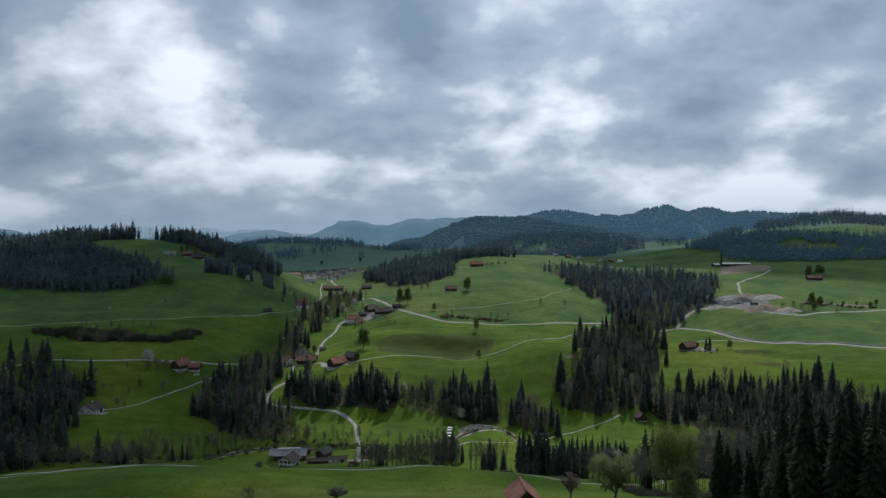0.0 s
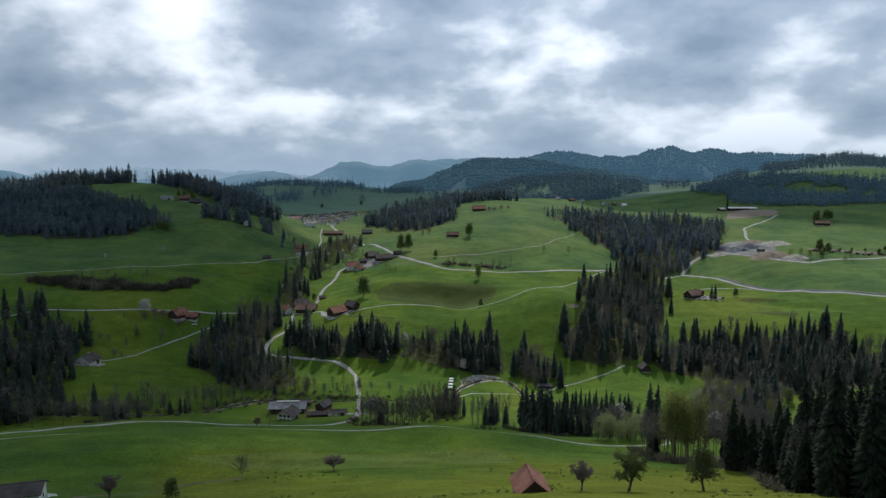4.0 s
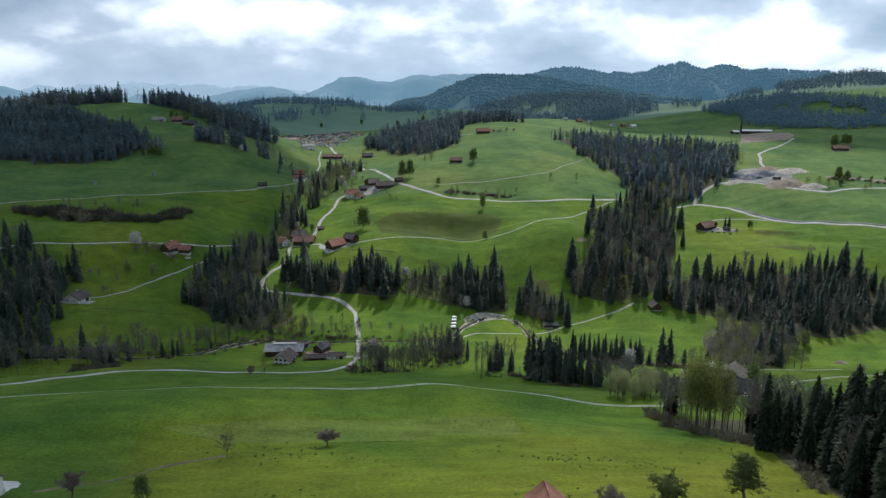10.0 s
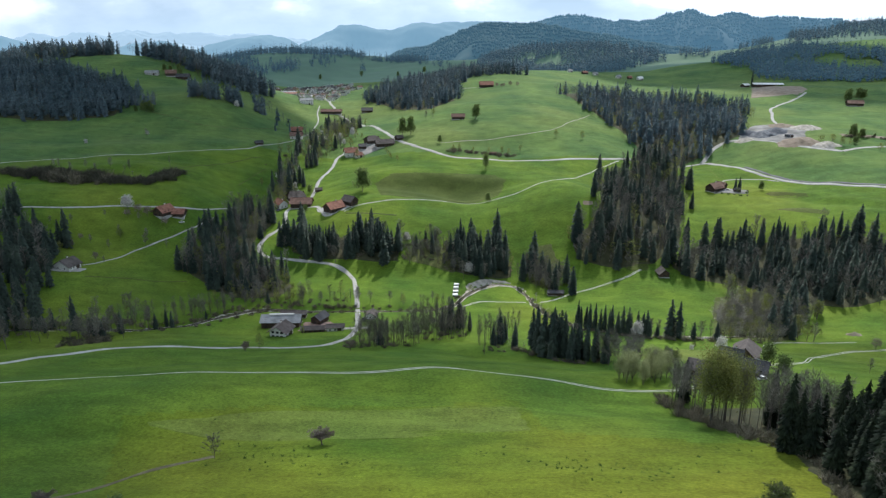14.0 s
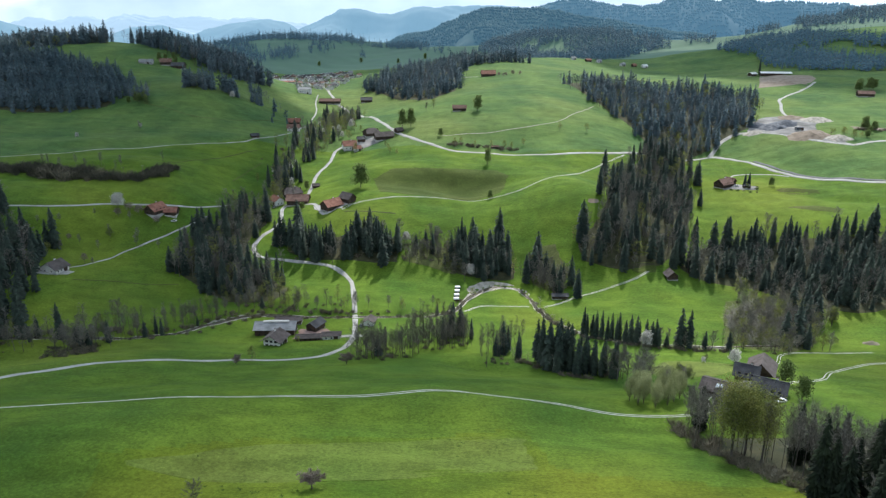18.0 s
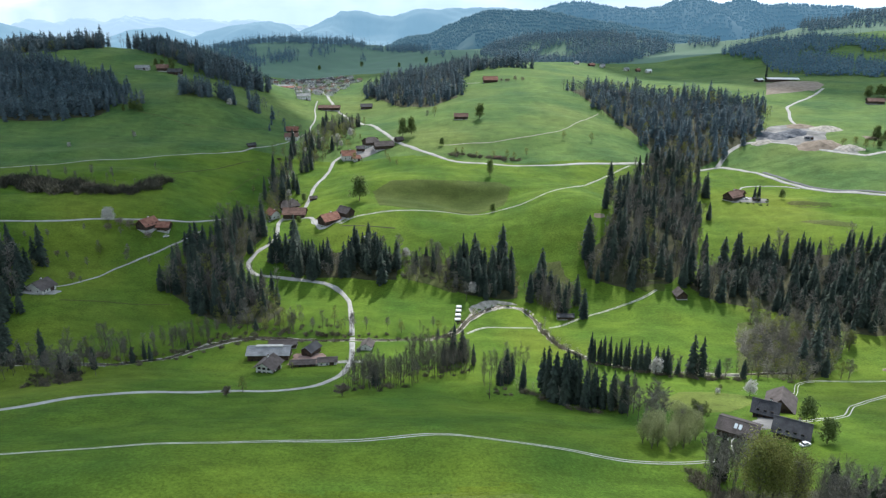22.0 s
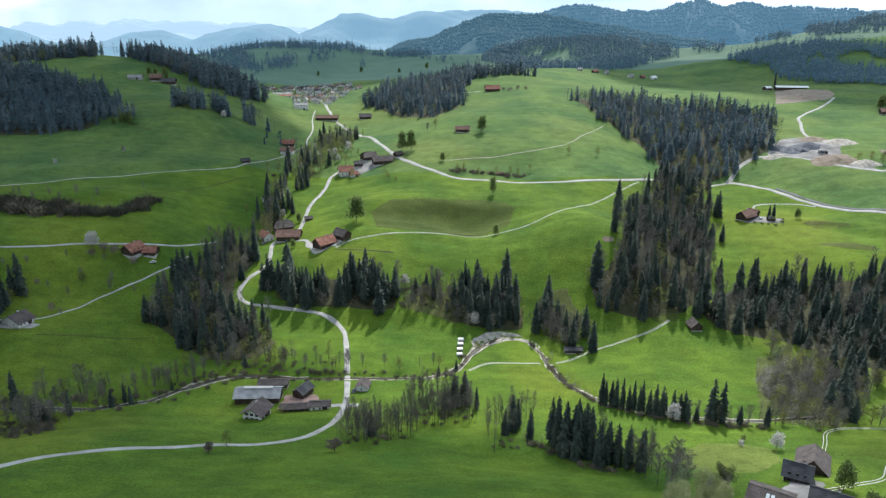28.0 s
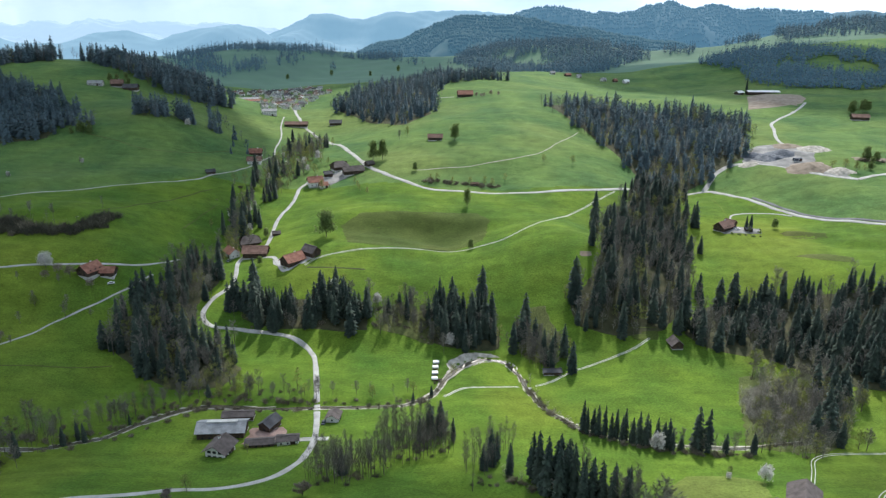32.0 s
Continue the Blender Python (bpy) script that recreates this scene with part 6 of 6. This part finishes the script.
for x, y, h in ((267, 707, 13), (263, 706, 12)):
    tree("spruce", x, y, h, "spruce", "dark spruce beside the stone terrace")
tree("sparse", 262, 697, 5, "shrub_tree", "pale garden shrub on the terrace")
for sp, x, y, h in (("green_shrub", 247, 695, 1.6), ("green_shrub", 252, 693, 2.0), ("shrub", 257, 692, 1.8), ("green_shrub", 262, 690, 2.2), ("shrub", 268, 690, 1.5), ("green_shrub", 270, 697, 2.4), ("shrub", 273, 702, 1.8)):
    tree(sp, x, y, h, "shrub", "small garden shrub on the stone terrace", "shrub", group="terrace shrubs")
many("leafy", [(-356, 876), (-350, 880), (-344, 876), (-339, 878), (-336, 873), (-352, 888), (-345, 890)], "lime_tree", "dark tree beside the hillside forest", (8, 13), "forest corner trees")
many("bare", [(-332, 658), (-322, 657), (-290, 662), (-274, 662), (-310, 660)], "ash_tree", "bare tree standing above the hedge", (9, 13), "hedge trees", (0.7, 0.9))
many("leafy", [(-403, 1094), (-397, 1100), (-390, 1112), (-382, 1096)], "lime_tree", "dark tree behind the hilltop farm", (9, 13), "hilltop farm trees")
tree("budding", -173, 705, 9, "fruit_tree", "small budding tree beside the pale path")
# slope of the scattered farms
tree("blossom", -251, 599, 12, "cherry_tree", "big white blossoming cherry tree by the lane", wide=1.2)
for x, y, h in ((-241, 596, 8.5), (-234, 595, 9), (-219, 590, 7), (-247, 590, 7)):
    tree("lone", x, y, h, "apple_tree", "round budding orchard tree by the farmhouse", wide=1.3)
for sp, x, y, h in (("sparse", -245, 569, 8), ("bare", -247, 554, 8.8), ("bare", -224, 563, 12.5), ("lone", -247, 533, 8), ("bare", -262, 558, 8), ("budding", -275, 540, 9), ("lone", -270, 560, 6), ("bare", -240, 530, 7)):
    tree(sp, x, y, h, "orchard_tree", "scattered orchard tree on the dark meadow slope", group="orchard trees")
many("bare", [(-317, 805), (-275, 655), (-338, 660), (-300, 655), (-250, 690)], "ash_tree", "bare tree on the hill meadow", (8, 12), "hill trees")
tree("blossom", -257, 931, 10, "cherry_tree", "white blossoming tree on the hill shoulder")
tree("leafy", 439, 841, 15, "lime_tree", "dark green tree above the quarry")
many("leafy", scatter([(536, 1040), (560, 1035), (568, 1060), (540, 1065)], 11), "lime_tree", "dark green tree in the field clump", (14, 19), "field clump")
many("budding", [(300, 840), (393, 820), (399, 826), (405, 818), (411, 828), (417, 820), (409, 806), (419, 810), (440, 790), (452, 800)], "willow_bush", "yellow-green budding bush at the quarry edge", (6, 10), "quarry bushes", (1.1, 1.5))
many("leafy", np.vstack([along([(430, 842), (452, 845), (474, 838), (504, 838)], 11, 3.5), [(518, 846), (530, 842)]]), "lime_tree", "dark green bushy tree on the earth bank", (4, 8), "quarry bushes", (1.1, 1.4))
many("shrub", along([(426, 834), (452, 836), (474, 827), (506, 829)], 5, 1.5), "shrub", "brown shrub on the earth bank", (3, 5), "quarry bushes", category="shrub")
many("leafy", [(426, 812), (436, 826), (446, 836)], "willow_bush", "green bush at the quarry edge", (8, 12), "quarry bushes", (1.1, 1.4))
many("lone", [(70, 1140), (80, 1136), (90, 1140), (100, 1134), (76, 1128)], "fruit_tree", "small bare fruit tree by the crest barn", (7, 10), "crest orchard")

# spruces along the stream and on the banks, each one told apart
many("spruce", along([(76, 458), (88, 450), (100, 443), (113, 437)], 2.6, 0.7), "spruce", "dark green spruce in the row beside the stream", (14, 19), "stream row", (0.6, 0.8))
many("spruce", [(118, 436), (113, 434), (137, 431), (150, 431)], "spruce", "small spruce at the end of the stream row", (8, 12), "stream row")
many("spruce", [(46, 404), (49, 400), (52, 397), (48, 396), (55, 394), (50, 405), (54, 400), (44, 408), (57, 398), (52, 391), (47, 411), (58, 392)], "spruce", "tall dark spruce in the meadow gully", (23, 28), "gully spruces", (0.65, 0.85))
many("spruce", [(61, 390), (64, 387), (68, 385), (66, 392), (71, 382), (63, 394), (73, 387), (76, 380), (69, 390), (60, 384), (78, 384)], "spruce", "dark spruce in the meadow gully", (17, 22), "gully spruces", (0.65, 0.85))
many("spruce", [(28, 424), (31, 429), (24, 418), (6, 455), (1, 452), (-4, 448), (12, 450), (36, 420), (35, 414)], "spruce", "spruce among bare trees above the stream", (13, 20), "gully spruces", (0.75, 0.95))
many("spruce", np.vstack([scatter([(-128, 598), (-122, 578), (-96, 563), (-84, 562), (-84, 584), (-100, 592)], 5.5), scatter([(-78, 584), (-76, 566), (-54, 562), (-38, 564), (-34, 588), (-56, 594)], 5.5)]), "spruce", "tall dark spruce on the valley bank", (17, 27), "bank spruces", (0.75, 1.05))
many("spruce", np.vstack([scatter([(2, 586), (2, 556), (18, 550), (46, 554), (48, 574), (26, 592)], 5.6), [(64, 575), (62, 571), (68, 560), (72, 548), (60, 562), (86, 529), (84, 546), (66, 552)]]), "spruce", "tall dark spruce at the foot of the bank", (15, 25), "bank spruces", (0.75, 1.05))
many("bare", np.vstack([scatter([(-30, 586), (-26, 572), (2, 552), (4, 580), (-8, 590)], 5.5), scatter([(50, 550), (66, 536), (78, 534), (76, 562), (60, 572)], 5.0), scatter([(-84, 592), (-74, 592), (-76, 562), (-84, 562)], 5)]), "ash_tree", "bare grey tree on the valley bank", (11, 17), "bank trees")
many("bare", [(-66, 585), (-50, 590), (-38, 592), (-90, 590), (10, 545), (26, 548)], "ash_tree", "bare tree among the bank spruces", (12, 18), "bank trees")
tree("blossom", -33, 588, 9, "cherry_tree", "pale blossoming tree beside the bank spruces")
tree("blossom", -64, 604, 5, "cherry_tree", "small pink blossoming tree on the meadow")
tree("budding", -56, 604, 9, "ash_tree", "budding tree above the bank spruces")

wood("thicket", np.vstack([along([(-126, 588), (-112, 580), (-98, 574), (-80, 574), (-58, 577), (-36, 580)], 1.9, 5), scatter([(-36, 566), (-16, 562), (4, 554), (8, 588), (-30, 592)], 3.6), scatter([(2, 590), (4, 556), (20, 551), (48, 556), (50, 576), (28, 594)], 5.4), scatter([(52, 552), (66, 536), (84, 534), (80, 566), (62, 580)], 4.4)]), {"wood_bare": 4.5, "wood_bud": 0.7, "pale_bare": 0.7, "shrub": 4, "spruce": 0.5}, "bare trees and brown scrub on the valley bank", (0.45, 0.85))

# bare stands in front
wood("thicket", scatter([(-51, 412), (-36, 400), (-25, 401), (-11, 420), (8, 440), (14, 452), (0, 462), (-20, 452), (-34, 436), (-48, 430)], 3.2), {"pole": 1}, "dense stand of slim bare alders near the stream", (0.6, 0.95))
many("pole", scatter([(-51, 412), (-36, 400), (-25, 401), (-11, 420), (8, 440), (14, 452), (0, 462), (-20, 452), (-34, 436), (-48, 430)], 4.6), "alder", "slim bare pole-like alder near the stream", (11, 17), "alder stand")
many("pole", np.vstack([scatter([(14, 408), (26, 416), (36, 428), (30, 446), (18, 440)], 4.0), scatter([(54, 400), (74, 378), (82, 384), (70, 412), (58, 420)], 4.2)]), "alder", "slim bare alder beside the gully", (14, 20), "alder stand")
many("bare", [(76, 372), (80, 378), (84, 372), (78, 364), (82, 360), (86, 366), (88, 374), (74, 380), (80, 354), (85, 357)], "ash_tree", "broad bare tree at the end of the gully", (16, 21), "gully trees")
many("sallow", [(75, 327), (81, 329), (85, 334), (90, 341), (70, 329), (72, 324), (78, 322), (84, 326), (76, 331), (82, 333), (88, 331), (79, 339), (86, 340), (92, 336), (73, 333), (88, 346)], "willow", "budding willow with pale green shoots", (10, 14), "willow clump", (0.9, 1.2))
many("tall_bare", [(84, 350), (90, 344), (80, 346), (74, 342), (94, 342), (86, 336)], "ash_tree", "bare tree in the willow clump", (13, 17), "willow clump")
tree("tall_willow", 86, 271, 31, "willow", "tall drooping yellow-green willow at the edge of the pasture", variant=0, group="willow row")
many("tall_willow", [(92, 275), (92, 264)], "willow", "tall yellow-green budding willow", (26, 28), "willow row", (0.8, 0.95))
many("tall_bare", scatter([(81, 298), (84, 284), (87, 268), (90, 252), (97, 240), (114, 240), (110, 262), (100, 284), (91, 298)], 4.3), "ash_tree", "tall bare grey tree on the slope edge", (17, 25), "slope trees", (0.75, 1.0))
many("bare", scatter([(82, 306), (86, 294), (91, 285), (110, 285), (104, 300), (94, 308)], 4.6), "ash_tree", "bare grey tree at the end of the slope edge", (12, 17), "slope trees", (0.7, 0.95))
many("near_spruce", [(87, 300), (108, 262), (112, 256), (104, 268), (115, 264), (110, 272), (118, 252), (122, 260), (106, 254)], "spruce", "dark spruce among the bare slope trees", (15, 22), "slope spruces", (0.8, 1.0))
many("shrub", np.vstack([along([(78, 303), (82, 288), (84, 274), (87, 260), (91, 248), (97, 236)], 2.3, 0.9), along([(82, 303), (86, 288), (89, 274), (93, 260), (97, 246)], 4.2, 1.2)]), "shrub", "grey-brown undergrowth along the slope edge", (2.4, 5), "slope scrub", category="shrub")
many("shrub", along([(98, 236), (95, 222), (90, 206), (86, 190)], 3, 1.2), "shrub", "brown undergrowth at the foot of the forest", (2, 4), "forest edge shrubs", category="shrub")
wood("scrub", np.vstack([scatter([(-51, 412), (-36, 400), (-25, 401), (-11, 420), (8, 440), (14, 452), (0, 462), (-20, 452), (-34, 436), (-48, 430)], 5.2), along([(17, 402), (28, 404), (39, 407), (50, 393), (60, 383), (76, 386)], 1.6, 2.4)]), {"dark_shrub": 1, "shrub": 1, "pale_bare": 0.4}, "low brown scrub under the bare alders", (0.45, 0.9))
many("pole", np.vstack([along([(-196, 458), (-182, 453), (-176, 456)], 3.2, 1.6), along([(-166, 463), (-157, 468), (-150, 474), (-143, 480)], 2.6, 1.6), along([(-172, 442), (-178, 438), (-190, 438)], 3, 2)]), "alder", "tall slim bare alder on the stream bank", (13, 18), "stream trees", (1.0, 1.3))
many("bare", scatter([(-214, 440), (-206, 420), (-192, 416), (-184, 424), (-190, 438)], 4.6), "alder", "bare grey tree in the clump on the stream bank", (11, 16), "lower stream trees", (0.8, 1.0))
many("spruce", [(-198, 427), (-193, 425), (-186, 433), (-203, 432), (-168, 452)], "spruce", "slim spruce in the clump on the stream bank", (10, 15), "lower stream trees", (0.7, 0.9))
wood("scrub", scatter([(-216, 424), (-206, 408), (-190, 404), (-182, 416), (-186, 428), (-208, 434)], 3.0), {"shrub": 1, "dark_shrub": 1}, "low brown scrub under the bare trees", (0.6, 1.1))
# bare trees by the far bend of the stream
many("budding", scatter([(148, 434), (166, 429), (182, 429), (205, 446), (226, 474), (229, 504), (204, 519), (188, 511), (178, 491), (167, 466), (158, 446)], 14), "birch", "yellow-grey budding tree in the stream-side thicket", (11, 16), "thicket trees", (1.0, 1.3))
many("bare", scatter([(148, 434), (166, 429), (182, 429), (205, 446), (226, 474), (229, 504), (204, 519), (188, 511), (178, 491), (167, 466), (158, 446)], 10.5), "ash_tree", "bare grey tree in the stream-side thicket", (12, 18), "thicket trees", (0.9, 1.2))
many("spruce", [(188, 448), (196, 450), (204, 466), (214, 476), (226, 490), (222, 480), (230, 496), (236, 488), (198, 442), (202, 456), (210, 468), (218, 486), (224, 500), (212, 492)], "spruce", "spruce in the stream-side thicket", (15, 25), "thicket trees", (0.85, 1.1))
many("pale_bare", np.vstack([scatter([(168, 494), (166, 472), (170, 456), (184, 464), (190, 488), (178, 502)], 4.4), [(210, 440), (186, 492), (200, 500), (182, 450), (194, 480)]]), "willow_bush", "pale silvery bare willow in the thicket", (7, 12), "thicket trees", (1.0, 1.35))
many("pale_shrub", [(171, 478), (175, 484), (173, 489), (179, 493), (169, 473), (177, 480), (183, 497), (181, 488)], "willow_bush", "pale silvery willow bush at the edge of the thicket", (4, 6.5), "thicket bushes", (1.0, 1.4), "shrub")
# shrubs and trees down the stream
wood("scrub", np.vstack([along([(-204, 446), (-179, 448), (-158, 460), (-145, 475), (-131, 487), (-115, 492), (-87, 491), (-66, 489)], 6, 1.6), along([(-200, 436), (-176, 438), (-152, 450), (-125, 478)], 9, 1.4)]), {"shrub": 1}, "brown leafless shrub along the stream", (0.5, 0.9))
many("bare", along([(-215, 448), (-179, 450), (-158, 463), (-140, 484), (-115, 496), (-87, 494), (-64, 492)], 8, 3), "alder", "bare alder along the stream", (9, 15), "stream trees", (0.7, 1.0))
many("spruce", [(-206, 436), (-164, 450), (-172, 446), (-150, 468), (-118, 494), (-8, 492), (2, 500)], "spruce", "young spruce along the stream", (6, 12), "stream trees")
many("budding", [(-112, 492), (-132, 496), (-104, 496), (-8, 500), (-30, 492), (-98, 500), (-124, 500)], "birch", "young birch with fresh leaves along the stream", (6, 10), "stream trees")
many("bare", along([(-260, 428), (-232, 424), (-208, 424), (-190, 420)], 6, 6), "alder", "bare alder beside the lower stream", (10, 15), "lower stream trees")
wood("scrub", along([(58, 508), (62, 486), (70, 468), (84, 455)], 3, 1.2), {"shrub": 1}, "pale dry shrub on the stream bank", (0.56, 1.11))
wood("scrub", along([(76, 456), (98, 440), (118, 432), (148, 428)], 2.6, 1.2), {"shrub": 1}, "dry shrub between the stream spruces", (0.56, 1.11))
many("bare", along([(100, 446), (118, 438), (134, 434), (150, 431)], 4, 1.5), "alder", "bare alder between the stream spruces", (9, 14), "stream trees", (0.7, 0.9))
wood("scrub", along([(-36, 480), (-14, 482), (-2, 490)], 4, 1.0), {"shrub": 1}, "brown leafless shrub along the stream", (0.44, 0.81))
wood("thicket", np.vstack([along([(-290, 418), (-255, 428), (-225, 436), (-212, 440)], 1.6, 6), along([(-204, 453), (-170, 460), (-145, 480), (-118, 496), (-87, 498), (-60, 495)], 3.2, 2.6), along([(-280, 408), (-240, 420), (-214, 430)], 3, 5)]), {"wood_bare": 5, "wood_bud": 0.6, "shrub": 3, "spruce": 0.25}, "belt of bare grey trees and scrub along the stream", (0.5, 0.9))
wood("hedge", np.vstack([along([(-372, 650), (-328, 646), (-300, 643), (-272, 640), (-252, 645), (-242, 660), (-238, 674)], 0.9, 2.8), along([(-350, 654), (-320, 653), (-290, 648)], 1.4, 3)]), {"dark_shrub": 6, "shrub": 1}, "dark bare hedge across the meadow slope", (1.7, 2.9))
wood("thicket", np.vstack([along([(-168, 790), (-160, 740), (-150, 700), (-146, 680)], 2.6, 6), along([(-150, 870), (-140, 900), (-135, 960), (-150, 1020)], 4, 10), scatter([(-152, 790), (-130, 790), (-116, 860), (-110, 970), (-150, 980)], 5.2), along([(-158, 760), (-150, 720), (-143, 690), (-150, 660)], 2.2, 5)]), {"wood_bare": 3, "wood_bud": 3, "shrub": 2, "spruce": 0.5, "blossom": 0.4}, "bare thicket along the upper stream", (0.6, 0.95))
many("spruce", [(-139, 770), (-141, 778), (-137, 784), (-142, 790), (-138, 796), (-143, 766), (-135, 776), (-140, 802), (-144, 784)], "spruce", "dark spruce in the clump below the hamlet", (12, 17), "hamlet spruces", (0.8, 1.0))
many("far_spruce", scatter([(-205, 890), (-196, 880), (-186, 920), (-200, 930)], 9), "spruce", "dark spruce beside the hill lane", (9, 14), "lane spruces")
many("budding", [(-250, 1330), (-240, 1290), (-268, 1350), (-262, 1310), (-214, 1200), (-230, 1190), (-196, 1220)], "lime_tree", "green tree among the village houses", (9, 14), "village trees")
many("leafy", [(-300, 1750), (-210, 1800), (-120, 1760), (-60, 1800)], "lime_tree", "distant tree on the hill behind the village", (12, 17), "far trees")

wood("scrub", np.vstack([along([(56, 520), (58, 504), (62, 486), (70, 468), (82, 456)], 2.2, 2.0), along([(104, 439), (122, 433), (146, 430)], 2.2, 1.6)]), {"shrub": 1, "pale_bare": 2}, "pale dry shrub on the stream bank", (0.3, 0.62))
wood("scrub", np.vstack([along([(-60, 488), (-36, 488), (-12, 490), (2, 504), (8, 520)], 3.5, 1.4), along([(-120, 484), (-90, 482), (-62, 480)], 4, 1.2)]), {"shrub": 1}, "brown leafless shrub along the stream", (0.44, 0.96))
wood("scrub", np.vstack([along([(-204, 447), (-170, 452), (-145, 474), (-118, 491), (-87, 492), (-64, 489)], 3.4, 1.6)]), {"shrub": 1}, "grey-brown leafless scrub along the stream", (0.5, 1.1))
many("bare", np.vstack([along([(-200, 452), (-160, 464), (-138, 488), (-112, 500), (-84, 497)], 9, 2.5), along([(-72, 494), (-40, 494), (-10, 498)], 9, 2)]), "alder", "bare alder along the stream", (8, 13), "stream trees", (0.8, 1.1))
many("budding", along([(-150, 492), (-120, 508), (-96, 502)], 6, 4), "birch", "young birch with fresh leaves along the stream", (8, 12), "stream trees")
for x, y, h in ((-282, 573, 8), (-247, 572, 8), (-227, 572, 9), (-295, 568, 7), (-262, 585, 7), (-238, 588, 8), (-210, 566, 7), (-270, 548, 8)):
    tree("bare", x, y, h, "orchard_tree", "round bare orchard tree on the dark meadow slope", group="orchard trees", wide=1.15)
for x, y in ((-318, 810), (-359, 761)):
    tree("blossom", x, y, 6, "cherry_tree", "pale blossoming tree on the hill meadow", group="hill trees")
wood("scrub", scatter([(170, 492), (166, 468), (166, 444), (186, 440), (206, 460), (204, 496), (176, 506)], 4.4), {"shrub": 1, "pale_bare": 1.2}, "pale dry scrub in the stream-side thicket", (0.6, 1.05))
wood("thicket", scatter([(148, 434), (166, 429), (182, 429), (205, 446), (226, 474), (229, 504), (204, 519), (188, 511), (178, 491), (167, 466), (158, 446)], 3.3), {"wood_bare": 1.4, "pale_bare": 6.0, "wood_bud": 0.9, "shrub": 0.4}, "dense pale grey thicket in the bend of the stream", (0.5, 0.9))

# coarse tussocks and dock leaves left standing in the pasture
TUSSOCK = material("tussock_grass", (0.044, 0.084, 0.012), (0.084, 0.130, 0.018), 4, 0.9, 0, 0.5, island=0.3, thin=0.2)
spots = rng.uniform((-96, 118), (84, 284), (5200, 2))
patchy = np.sin(spots[:, 0] / 11 + 2 * np.sin(spots[:, 1] / 19)) + np.sin(spots[:, 1] / 8.5 + np.sin(spots[:, 0] / 23)) + 0.8 * rng.normal(0, 1, len(spots))
spots = spots[(patchy > 1.5) & (spots[:, 1] < np.interp(spots[:, 0], (-100, -59, -19, 25, 30, 84), (252, 270, 278, 284, 256, 240))) & (spots[:, 0] > np.interp(spots[:, 1], (100, 213, 254), (-60, -84, -97)))]
tuft_v, tuft_f = [], []
for x, y in spots:
    base = np.array([x, y, lz(x, y) - 0.05])
    size = rng.uniform(0.25, 0.75)
    for k in range(6):
        a = rng.random() * 6.283
        out_way = np.array([math.cos(a), math.sin(a), 0])
        side_way = np.array([-math.sin(a), math.cos(a), 0]) * size * 0.28
        b = len(tuft_v)
        root = base + out_way * size * 0.2
        tuft_v += [root - side_way, root + side_way, root + out_way * size * 0.9 + (0, 0, size * rng.uniform(0.4, 0.8))]
        tuft_f.append((b, b + 1, b + 2))
tagged(new("grass_tufts", mesh_of("grass_tufts", tuft_v, tuft_f, TUSSOCK)), "dark coarse grass tufts scattered over the grazed pasture", "grass", kind="stuff")
